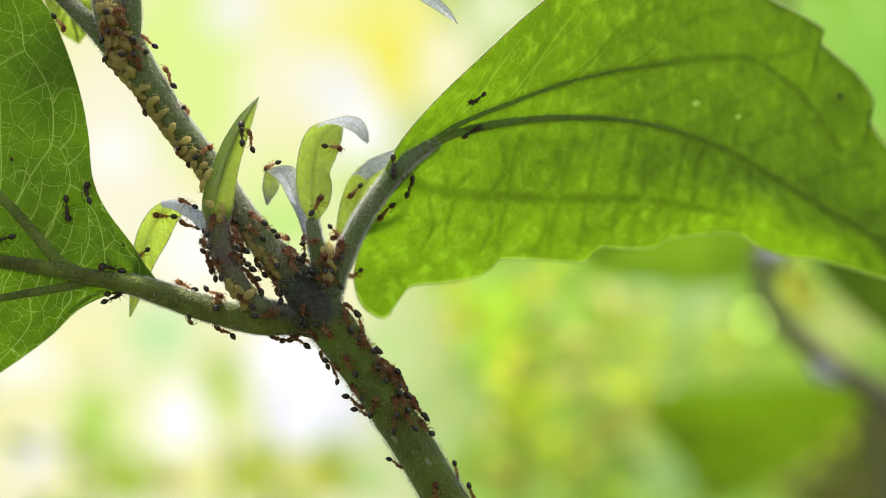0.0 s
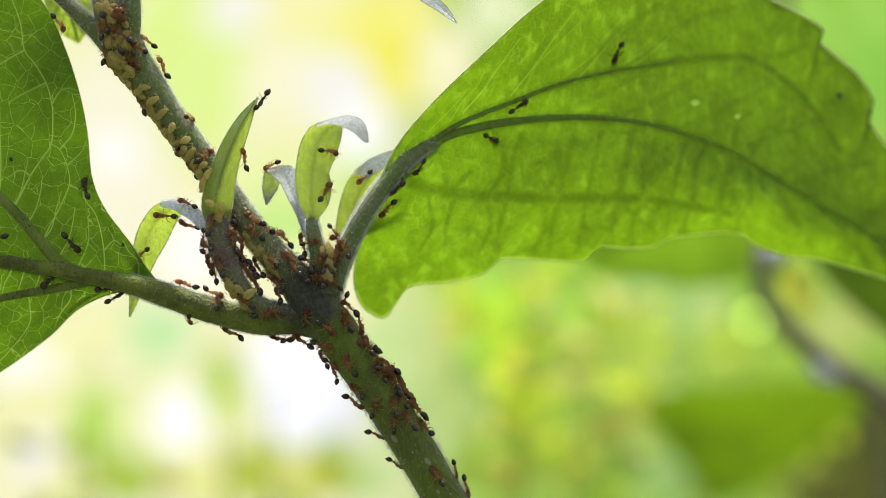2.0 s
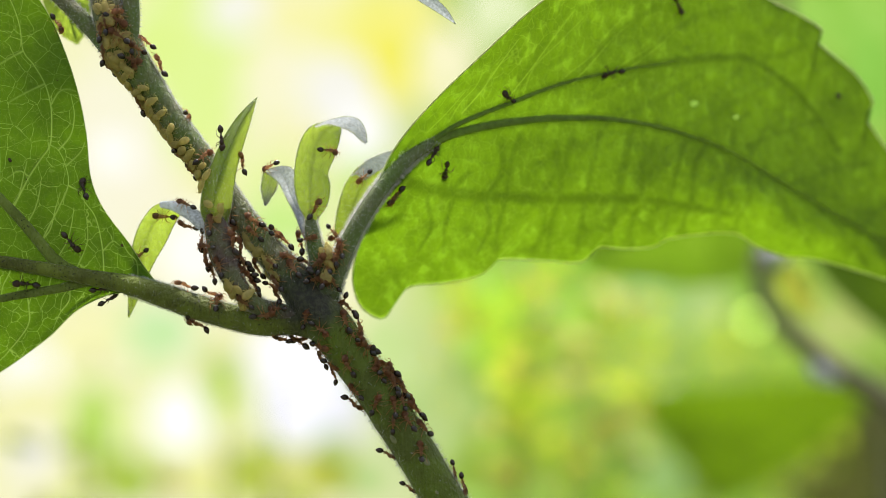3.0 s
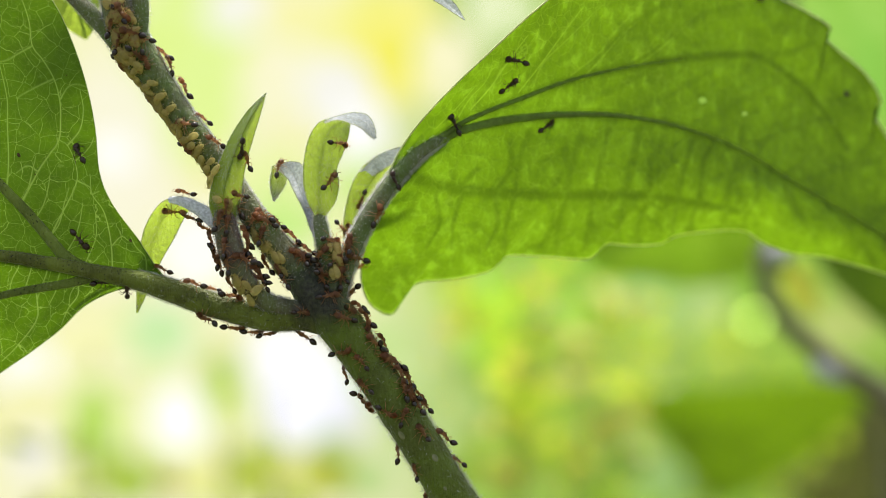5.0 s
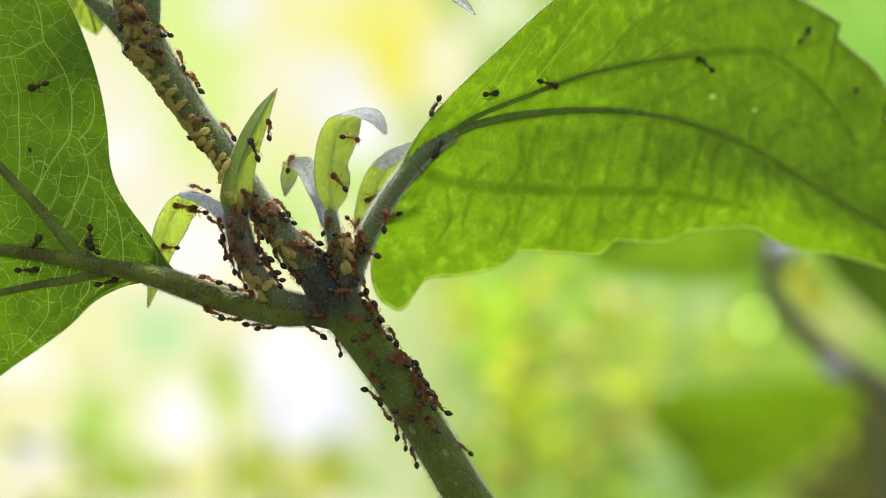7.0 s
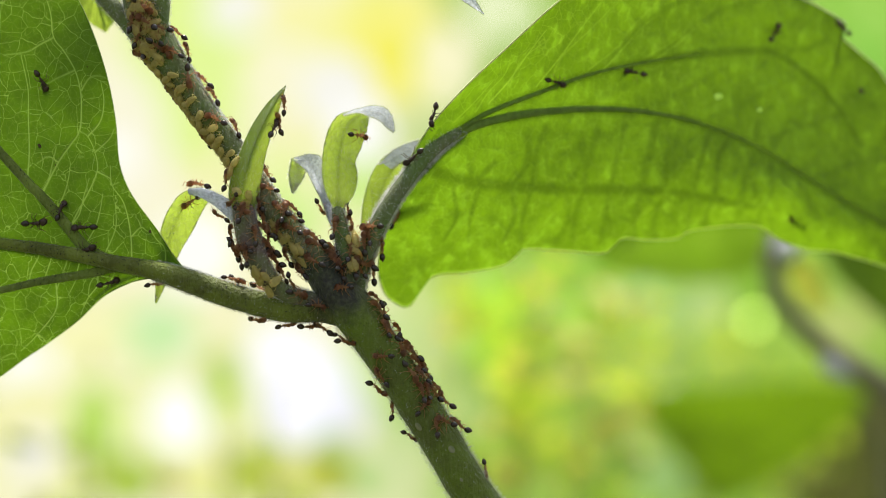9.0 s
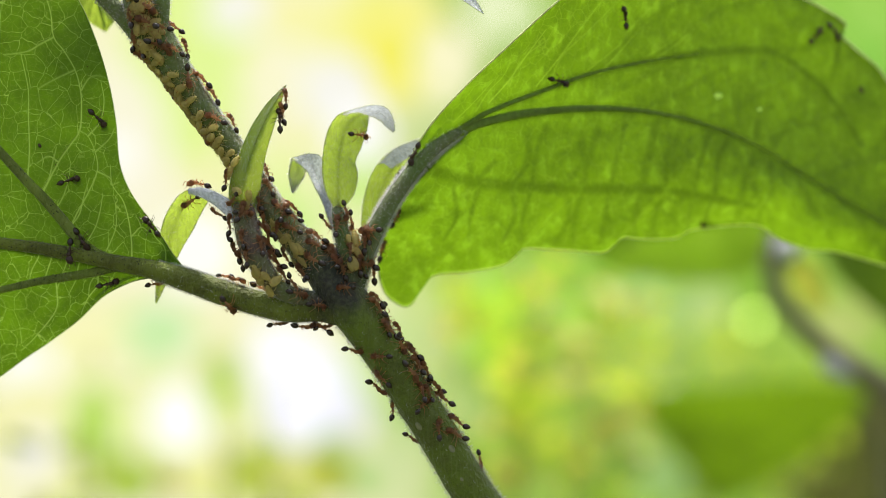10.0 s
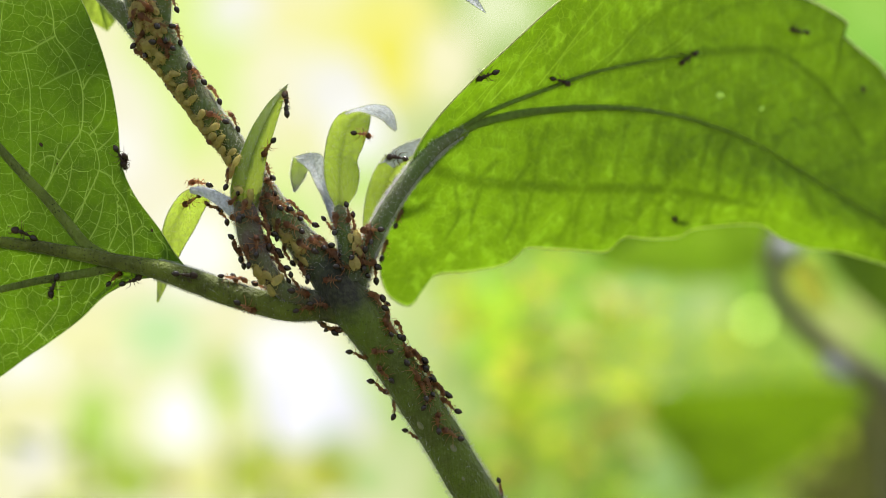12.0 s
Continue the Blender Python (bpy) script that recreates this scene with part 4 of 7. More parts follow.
    # pale leaf behind the stalk
    young_leaf([(4.9, 7.0, 5), (5.5, 12.0, 5.5), (6.7, 17.0, 6), (8.7, 21.5, 7), (11.7, 24.8, 8.5), (15.7, 26.5, 11)],
               [(3.9, 7.0, 5), (3.5, 13.0, 5), (4.3, 18.5, 5.5), (6.1, 22.8, 6), (9.2, 25.6, 7.5), (15.7, 27.8, 11)],
               [(5.9, 6.0, 5), (7.7, 11.0, 6.5), (9.2, 15.5, 8), (11.3, 19.5, 9), (13.7, 22.5, 10), (16.3, 25.0, 11)], M_YOUNG, "pale young leaf behind the leaf stalk", seed=11)
    # leaf hanging in from the top of the shoot
    young_leaf([(-41.3, 76.5, 6), (-26.3, 87.0, 6), (-8.3, 87.0, 4), (7.7, 72.0, 2), (16.7, 58.0, 0.6), (22.2, 52.5, 0), (25.0, 49.9, 0)],
               [(-41.1, 77.5, 6), (-25.3, 91.0, 7), (-6.3, 92.0, 5), (11.7, 76.0, 3), (18.2, 58.2, 1), (23.0, 53.0, 0.2), (25.0, 49.9, 0)],
               [(-41.3, 75.5, 6), (-27.3, 83.0, 6), (-10.3, 81.0, 4), (4.7, 67.0, 2), (14.2, 57.0, 0.6), (21.5, 52.0, 0), (24.9, 49.8, 0)], M_FELT, "silvery leaf tip hanging in from above", 60, 8, 0.4, 0.4, 13)


build_shoots()


# ---- plants further back ----
M_BARK = plain_material("grey_bark", (0.25, 0.24, 0.14), (0.16, 0.155, 0.09), 0.8, scale=300.0)
M_HIGHLIGHT_BARK = plain_material("highlight_bark", (0.55, 0.58, 0.62), (0.40, 0.42, 0.45), 0.7, scale=300.0)
M_BACK_LEAF = leaf_material("leaf_back", (0.10, 0.19, 0.02), (0.20, 0.38, 0.012), (0.32, 0.46, 0.06), cell=100.0, vein_amount=0.3)
M_FAR_LEAF = leaf_material("leaf_far_green", (0.08, 0.16, 0.015), (0.105, 0.195, 0.003), (0.16, 0.26, 0.02), cell=60.0, vein_amount=0.2)
M_YELLOW_LEAF = leaf_material("leaf_yellowing", (0.30, 0.32, 0.05), (0.42, 0.46, 0.06), (0.35, 0.38, 0.06), cell=100.0, vein_amount=0.3)


def back_leaf(parent, rib, upper, lower, material, label, seed=3, cup=4.0):
    b = Blade(rib, upper, lower, nu=40, nv=10, puff=0.8, ripple=3.0 if cup > 2 else 1.0, seed=seed, cup=cup)
    leaf = part("leaf", mesh_of("leaf", *b.data(), material), parent, label)
    vein("rib", leaf, b.line([(0.0, 0.0), (0.5, 0.0), (0.98, 0.0)], 30, -0.3), 0.5, 0.2, M_RIB)


def deeper(rows, by=100, grow=1.2):
    """Moves rows of (x, z, y[, radius]) straight back."""
    return [(x, z, y + by, *(v * grow for v in r)) for x, z, y, *r in rows]


def build_back_shrubs():
    a = new("background_shrub")
    a.location = HOME * MM
    tagged(a, "out-of-focus shrub with a bent grey branch", "shrub")
    rows = [(133.7, -846.0, 220, 11.25), (128.7, -246.0, 220, 8.75), (119.7, -66.0, 216, 6.25), (107.7, -26.0, 210, 4.75), (99.7, -16.0, 204, 4), (91.7, -11.2, 198, 3.25), (84.7, -5.8, 194, 3.125), (79.9, -0.5, 190, 3), (78.3, 4.0, 188, 2.875), (78.3, 8.5, 188, 2.75), (80.2, 14.0, 188, 2.5), (82.7, 24.0, 190, 2), (83.7, 44.0, 194, 1.5), (81.7, 74.0, 196, 0.875)]
    path, radii = stalk(deeper(rows), 160)
    part("branch", mesh_of("branch", *tube_data(path, radii, 14, 0.12), M_BARK), a, "grey-brown bent branch")
    # pale lumps added to stand for bluish highlights on the branch
    for row in ([(78.7, 8.5, 182, 1.5), (80.5, 9.0, 182, 3.625), (82.1, 9.3, 182, 2.75), (83.5, 9.8, 182, 1.25)], [(87.3, -10.0, 192, 1), (88.7, -11.5, 191, 2.75), (90.7, -12.8, 191, 2), (92.7, -13.6, 192, 0.875)]):
        path, radii = stalk(deeper(row), 16)
        part("bract", mesh_of("bract", *tube_data(path, radii, 10, 0.1), M_HIGHLIGHT_BARK), a, "pale lump on the branch, added as its bluish highlight")
    back_leaf(a, deeper([(80.9, 7.0, 190), (83.7, 4.0, 194), (86.2, 1.0, 198), (88.2, -2.0, 202)]), deeper([(81.3, 7.4, 190), (85.2, 6.8, 192), (87.7, 3.5, 196), (88.3, -2.0, 202)]),
              deeper([(80.5, 6.6, 190), (81.7, 2.5, 194), (84.7, -1.5, 198), (88.1, -2.2, 202)]), M_YELLOW_LEAF, "yellowing leaf", 21)
    back_leaf(a, deeper([(82.7, 24.0, 196), (72.7, 19.0, 196), (60.7, 13.0, 200), (52.7, 9.5, 204), (46.7, 6.8, 208)]), deeper([(82.2, 24.6, 196), (70.7, 24.0, 198), (57.7, 19.0, 202), (49.7, 13.0, 206), (46.5, 7.0, 208)]),
              deeper([(83.2, 21.0, 196), (78.7, 8.0, 200), (69.7, 3.6, 202), (58.7, 4.2, 204), (51.7, 5.0, 206), (46.9, 6.6, 208)]), M_BACK_LEAF, "green leaf on the bent branch", 23, 1.0)
    back_leaf(a, deeper([(83.7, 26.0, 206), (92.7, 16.0, 208), (101.7, 4.0, 210), (112.7, -10.0, 214)]), deeper([(84.4, 27.0, 206), (95.7, 22.0, 212), (108.7, 8.0, 214), (113.0, -9.8, 214)]),
              deeper([(83.2, 22.0, 206), (87.7, 8.0, 204), (94.7, -0.5, 206), (102.7, -6.0, 210), (112.5, -10.2, 214)]), M_FAR_LEAF, "darker green leaf on the bent branch", 25, 1.0)
    c = new("background_shrub")
    c.location = HOME * MM
    tagged(c, "out-of-focus shrub with one broad green leaf", "shrub")
    rows = [(99.7, -466.0, 520, 11), (101.7, -246.0, 520, 9), (102.7, -66.0, 510, 6), (100.7, -31.0, 500, 4.5), (98.2, -18.0, 490, 3), (96.7, -14.0, 480, 1.8)]
    path, radii = stalk(deeper(rows, 250, 1.4), 80)
    part("branch", mesh_of("branch", *tube_data(path, radii, 12, 0.1), M_BARK), c)
    back_leaf(c, deeper([(96.7, -14.0, 480), (87.7, -19.0, 482), (78.7, -25.0, 486), (70.2, -35.0, 490)], 250), deeper([(96.3, -13.6, 480), (83.7, -13.5, 420), (67.7, -14.5, 410), (57.2, -17.2, 410), (62.7, -26.0, 440), (69.9, -35.4, 490)], 250),
              deeper([(97.1, -14.4, 480), (94.2, -20.5, 520), (86.2, -27.5, 530), (77.2, -33.0, 520), (70.5, -35.4, 490)], 250), M_FAR_LEAF, "broad green leaf", 22)
    return a, c


shrub, far_shrub = build_back_shrubs()
back_leaf(plant, [(-48.8, 70.0, 18), (-46.8, 63.0, 18), (-44.8, 56.0, 18), (-42.8, 49.5, 18), (-42.1, 46.5, 18)], [(-48.3, 70.0, 18), (-42.3, 64.0, 18), (-39.8, 56.0, 18), (-40.0, 49.5, 18), (-42.0, 46.3, 18)], [(-49.3, 69.8, 18), (-50.3, 63.0, 18), (-48.8, 56.0, 18), (-45.8, 49.0, 18), (-42.2, 46.3, 18)], M_YOUNG, "bright leaf behind the close one", 24)
def build_thicket():
    """Shrubs a metre or two behind: thin stems with many leaves, far out of focus."""
    n = Nodes("thicket_leaf")
    tone = n.add("ShaderNodeNewGeometry").outputs["Random Per Island"]
    hue = n.add("ShaderNodeValToRGB", Fac=tone)
    ramp = hue.color_ramp
    ramp.elements[0].color, ramp.elements[1].color = (0.17, 0.30, 0.015, 1), (0.62, 0.64, 0.36, 1)
    for place, c in ((0.3, (0.30, 0.44, 0.025, 1)), (0.55, (0.42, 0.53, 0.05, 1)), (0.8, (0.50, 0.43, 0.08, 1))):
        ramp.elements.new(place).color = c
    grain = n.noise(n.coords(), 60, 3)
    col = n.mix(n.calc("MULTIPLY", grain, 0.4), hue.outputs["Color"], (0.1, 0.16, 0.02))
    d = n.add("ShaderNodeBsdfPrincipled", Base_Color=col, Roughness=0.5)
    t = n.add("ShaderNodeBsdfTranslucent", Color=n.mix(1.0, col, (1.5, 1.4, 1.2), "MULTIPLY"))
    material = n.done(n.add("ShaderNodeMixShader", i0=0.6, i1=d.outputs[0], i2=t.outputs[0]).outputs[0])
    r = random.Random(11)
    for k in range(11):
        bush = new("thicket_bush")
        near, low = k < 4, k >= 7
        deep = 0.92 + 0.06 * k if near else 1.0 + 0.07 * (k - 7) if low else 1.25 + 0.06 * (k - 4)
        aside = (-0.214, -0.196, -0.134, -0.112)[k - 7] if low else 0.032 + 0.029 * k if near else 0.155 + 0.03 * (k - 4)
        bush.location = (aside * deep, deep, 0)
        tagged(bush, "thin leafy bush, far out of focus in the sun", "bush", "bushes behind the plant")
        top = 1 - (0.03 if near else 0.085 + 0.03 * (k % 2) if low else 0.07) * deep + r.uniform(-0.008, 0.008)
        spine = spline([(0, 0, 0), (r.uniform(-0.02, 0.02), 0.02, top * 0.5), (r.uniform(-0.02, 0.02), 0.0, top)], 24)
        part("stem", mesh_of("stem", *tube_data(spine, np.linspace(0.006, 0.001, 24), 7), M_BARK, unit=1), bush)
        verts, faces = [], []
        for _ in range(46 if near else 15 if low else 24):
            h = r.uniform(0.9, 1.0) if near else r.uniform(0.85, 1.0)
            c = np.array([np.interp(h * 23, range(24), spine[:, a]) for a in range(3)]) + np.array((r.gauss(0, 0.026), r.gauss(0, 0.05), r.gauss(0, 0.026)))
            m = Euler((r.uniform(0.3, 1.5), r.uniform(-0.6, 0.6), r.uniform(0, 6.28))).to_matrix()
            long, wide = r.uniform(0.006, 0.015), r.uniform(0.004, 0.009)
            o = len(verts)
            for x, y, z in ((-1, 0, 0), (-0.5, 0.8, 0.1), (0.3, 0.9, 0.1), (1, 0, -0.25), (0.3, -0.9, 0.1), (-0.5, -0.8, 0.1), (-0.1, 0, -0.06)):
                verts.append(Vector(c) + m @ Vector((x * long, y * wide, z * wide)))
            faces += [(o + 6, o + a, o + (a + 1) % 6) for a in range(6)]
        crown = part("leaves", mesh_of("leaves", verts, faces, material, unit=1), bush, "small sunlit green leaves")
        tagged(crown, kind="stuff")


build_thicket()


# ---- insects ----
def ball_data(c, r, nu=12, nv=8, point=0.0):
    """An ellipsoid along x; point draws its rear end out."""
    verts, faces = [], []
    for i in range(nv + 1):
        a = math.pi * i / nv
        for k in range(nu):
            w = 2 * math.pi * k / nu
            x = math.cos(a)
            s = math.sin(a)
            if x < 0 and point:
                s *= 1 - point * x * x
                x *= 1 + 0.25 * point
            verts.append(Vector((c[0] + r[0] * x, c[1] + r[1] * s * math.cos(w), c[2] + r[2] * s * math.sin(w))))
    for i in range(nv):
        for k in range(nu):
            j = (k + 1) % nu
            faces.append((i * nu + k, (i + 1) * nu + k, (i + 1) * nu + j, i * nu + j))
    return verts, faces


def joined(*pieces):
    verts, faces = [], []
    for v, f in pieces:
        o = len(verts)
        verts += list(v)
        faces += [tuple(k + o for k in q) for q in f]
    return verts, faces


def bent_tube(points, radii, sides=6, count=None):
    p = spline([(*q, r) for q, r in zip(points, radii)], count or 3 * len(points))
    return tube_data(p[:, :3], p[:, 3], sides)


def build_ant(name, bend=0.0, rear=0.0, shell=M_RED, limb=M_LEG):
    """An ant that faces +x and stands on z = 0; bend turns the head aside, rear lifts or drops the gaster."""
    ant = new(name)
    tail = Vector((-0.86, 0, 0.78))
    thorax = joined(bent_tube([(1.10, 0, 0.92), (0.8, 0, 0.98), (0.45, 0, 0.95), (0.1, 0, 0.86), (-0.25, 0, 0.8), (-0.48, 0, 0.72)], [0.16, 0.36, 0.33, 0.22, 0.27, 0.13], 10, 18),
                    bent_tube([(-0.44, 0, 0.73), (-0.54, 0, 0.84), (-0.62, 0, 0.75), (-0.73, 0, 0.84), (-0.84, 0, 0.78)], [0.09, 0.17, 0.09, 0.18, 0.10], 8, 14))
    part("thorax", mesh_of("thorax", *thorax, shell), ant, "narrow-waisted thorax")
    head = part("head", mesh_of("head", *joined(ball_data((0.52, 0, 0), (0.66, 0.58, 0.46), 14, 9), ball_data((0.34, 0.22, 0.05), (0.42, 0.35, 0.36), 10, 7), ball_data((0.34, -0.22, 0.05), (0.42, 0.35, 0.36), 10, 7)), shell), ant, "rounded head")
    head.matrix_basis = pose(1.10 * MM, 0, 0.95 * MM, 0, 22, bend)
    for s in (1, -1):
        part("antenna", mesh_of("antenna", *bent_tube([(0.82, 0.16 * s, 0.14), (1.02, 0.42 * s, 0.32), (1.12, 0.6 * s, 0.36), (1.4, 0.56 * s, 0.1), (1.72, 0.42 * s, -0.2)], [0.045, 0.045, 0.04, 0.045, 0.06], 5, 12), limb), head)
        part("mandible", mesh_of("mandible", *bent_tube([(1.0, 0.16 * s, -0.1), (1.16, 0.16 * s, -0.16), (1.26, 0.03 * s, -0.18)], [0.08, 0.07, 0.02], 5, 6), limb), head)
    gaster = part("gaster", mesh_of("gaster", *ball_data((-0.62, 0, 0), (0.66, 0.49, 0.48), 14, 10, 0.6), M_BLACK), ant, "glossy black gaster")
    gaster.matrix_basis = pose(tail.x * MM, 0, tail.z * MM, 0, rear, 0)
    for s in (1, -1):
        for x, reach, wide in ((0.78, 0.80, 0.72), (0.42, 0.12, 0.9), (0.05, -0.95, 0.8)):
            leg = part("leg", mesh_of("leg", *bent_tube([(0, 0, 0), (reach * 0.22, 0.42 * wide * s, 0.16), (reach * 0.5, 0.85 * wide * s, 0.34), (reach * 0.78, 1.15 * wide * s, -0.22), (reach * 1.0, 1.38 * wide * s, -0.62), (reach * 1.28, 1.6 * wide * s, -0.70)], [0.085, 0.075, 0.05, 0.045, 0.03, 0.02], 5, 16), limb), ant)
            leg.matrix_basis = pose(x * MM, 0.15 * s * MM, 0.72 * MM)
    return ant


def build_aphid():
    aphid = new("aphid")
    part("body", mesh_of("body", *joined(ball_data((-0.1, 0, 0.5), (1.0, 0.62, 0.5), 12, 9, -0.15), ball_data((0.85, 0, 0.42), (0.36, 0.36, 0.28), 8, 6)), M_APHID), aphid, "pale yellow pear-shaped body")
    for s in (1, -1):
        for x, reach in ((0.6, 0.55), (0.25, 0.0), (-0.1, -0.8)):
            part("leg", mesh_of("leg", *bent_tube([(x, 0.35 * s, 0.3), (x + reach * 0.5, 0.75 * s, 0.5), (x + reach, 1.05 * s, 0.02)], [0.05, 0.045, 0.03], 4, 7), M_APHID), aphid)
        part("antenna", mesh_of("antenna", *bent_tube([(1.05, 0.16 * s, 0.5), (1.2, 0.5 * s, 0.75), (0.6, 0.95 * s, 0.9)], [0.035, 0.03, 0.015], 4, 7), M_APHID), aphid)
        part("cornicle", mesh_of("cornicle", *bent_tube([(-0.7, 0.32 * s, 0.72), (-0.95, 0.4 * s, 0.86)], [0.06, 0.04], 5, 4), M_LEG), aphid)
    return aphid


SURFACE = BVHTree.FromPolygons(*joined(*CRAWL))
LENS = at(0, 0, -DEPTH)


def perch(x, z, heading, sink=0.0, tilt=(0, 0), behind=False):
    """The pose, in the shoot's space, of an insect on its surface at x, z mm, with its head towards heading."""
    spot = at(x, z)
    way = (spot - LENS).normalized()
    hit, normal, _, _ = SURFACE.ray_cast(LENS, way)
    if hit is None:
        found = min((SURFACE.find_nearest(at(x, z, y)) + (at(x, z, y),) for y in (-3, 0, 4, 10)), key=lambda f: f[3])
        hit = found[0]
        normal = (found[4] - hit).normalized()
    elif normal.dot(way) > 0:
        normal = -normal
    if behind:
        normal = -normal
    a = radians(heading)
    ahead = Vector((math.cos(a), 0, math.sin(a)))
    ahead = ahead - normal * ahead.dot(normal)
    if ahead.length < 0.1:
        ahead = normal.orthogonal()
    ahead.normalize()
    side = normal.cross(ahead)
    m = Matrix((ahead, side, normal)).transposed().to_4x4()
    m = m @ pose(0, 0, 0, tilt[0], tilt[1], 0)
    m.translation = (hit - normal * sink) * MM
    return m


# ants that hardly leave their place: x, z, heading
STAYING = ((-35.5, 51.0, -30), (-37.0, 48.2, 100), (-34.0, 47.6, 160), (-33.2, 44.2, -20), (-36.4, 44.9, 60), (-31.6, 43.4, -60),
           (8.6, -7.2, 120), (10.2, -9.2, -55), (12.4, -11.4, 128), (13.2, -13.2, 95), (15.0, -14.2, 120), (16.2, -16.2, -60), (15.4, -17.6, 100),
           (-2.8, -6.6, 190), (6.4, -0.8, 110), (6.9, -3.2, -70), (-19.7, 5.2, 100), (-20.1, 8.2, -80), (-10.2, 3.4, 60), (-11.4, 5.4, 150))


def build_colony():
    """The ants, all copied from five postures."""
    kinds = [build_ant("ant"), build_ant("ant", 28, 22), build_ant("ant", -22, -16), build_ant("ant", -34, 8), build_ant("ant", 12, 34)]
    # leaf walkers, painted dark like silhouettes against the light
    backlit_kinds = [build_ant("ant", 0, 0, M_BACKLIT_SHELL, M_BACKLIT_SHELL), build_ant("ant", 24, 14, M_BACKLIT_SHELL, M_BACKLIT_SHELL), build_ant("ant", -26, -10, M_BACKLIT_SHELL, M_BACKLIT_SHELL)]
    out = []
    for k in range(117 + len(STAYING)):
        on_leaf = 86 <= k < 101
        if on_leaf:
            ant = backlit_kinds[k - 86] if k < 89 else copy_thing(backlit_kinds[k % 3], Matrix())
        else:
            ant = kinds[k] if k < 5 else copy_thing(kinds[k % 5], Matrix())
        size = 1.0 + rng.uniform(-0.14, 0.16)
        ant.scale = (size, size, size)
        tagged(ant, "small ant walking over a leaf of the shoot, coloured dark as if backlit" if on_leaf else "small red-brown ant with a black gaster, on the shoot", "ant", "ants on the shoot")
        out.append(ant)
    return out


def build_aphids():
    """Aphids side by side in rows along the shaded side of the upper stem, and in loose clusters round the fork and under the tip."""
    first, out = build_aphid(), []

    def settle(x, z, heading, size, sink=0.15):
        aphid = copy_thing(first, Matrix()) if out else first
        aphid.scale = (size, size, size)
        tagged(aphid, "pale yellow aphid sucking on the stem", "aphid", "aphids on the shoot")
        out.append((aphid, perch(x, z, heading, sink)))

    mid, radii = stalk([(-15.8, 20.1, 0, 2.15), (-20.5, 26.9, 0, 2.1), (-25.8, 33.9, 0, 2.2), (-30.4, 40.8, 0, 2.7), (-33.5, 45.5, 0, 3.1)], 80)
    for inward, step, most in ((-0.8, 1.5, 1.3), (0.3, 1.5, 1.25), (1.4, 2.6, 1.1)):
        way = 3.6 + rng.uniform(0, step)
        while way < 29:
            k = min(int(way / 30 * 79), 78)
            along = (mid[k + 1] - mid[k]) / np.linalg.norm(mid[k + 1] - mid[k])
            off = radii[k] - inward + rng.uniform(-0.3, 0.3)
            settle(mid[k][0] - along[2] * off, mid[k][2] + along[0] * off - 0.1, rng.choice((40, 15, 60, 215)) + rng.uniform(-25, 25), rng.uniform(0.7, 1) * most, 0.1)
            way += step * rng.uniform(0.75, 1.3)
    for (x0, z0), (x1, z1), spread, count, sink in (((-37.6, 53), (-34.2, 44.5), 2.3, 40, 0.1), ((-36.8, 45), (-32.8, 41), 1.2, 8, 0.1), ((-18, 18.5), (-17, 15.5), 0.8, 4, 0.15), ((-12.6, 11.9), (-5.0, 3.4), 1.1, 13, 0.4), ((-16.5, 4.5), (-12.5, 1), 1.3, 8, 0.3), ((1.4, 11), (2.4, 4.8), 0.9, 10, -0.4)):
        for _ in range(count):
            f = rng.random()
            x, z = x0 + (x1 - x0) * f + rng.gauss(0, spread * 0.5), z0 + (z1 - z0) * f + rng.gauss(0, spread * 0.5)
            settle(x, z, rng.choice((130, 310, 100, 150, 60)) + rng.uniform(-30, 30), rng.uniform(0.75, 1.25), sink)
    return out


def build_marks():
    """Pale lenticels on the stem and dark specks on the leaf."""
    for x, z, r, material, name in ((19.7, -27.6, 0.75, M_CORK, "lenticel"), (13.8, -23.6, 0.85, M_CORK, "lenticel"), (21.5, -33, 0.4, M_CORK, "lenticel"),
                                    (-53.9, 25.9, 0.42, M_BLACK, "speck"), (-34.1, 10.8, 0.32, M_BLACK, "speck"), (-51, 22.5, 0.15, M_BLACK, "speck"), (-45.5, 40, 0.15, M_BLACK, "speck"), (92.6, 36.9, 0.75, M_BLACK, "speck")):
        m = perch(x, z, 125)
        ob = part(name, mesh_of(name, *ball_data((0, 0, 0), (r, r * 0.7, 0.15), 10, 6), material), plant)
        ob.matrix_basis = m


build_marks()
ants = build_colony()
aphids = build_aphids()

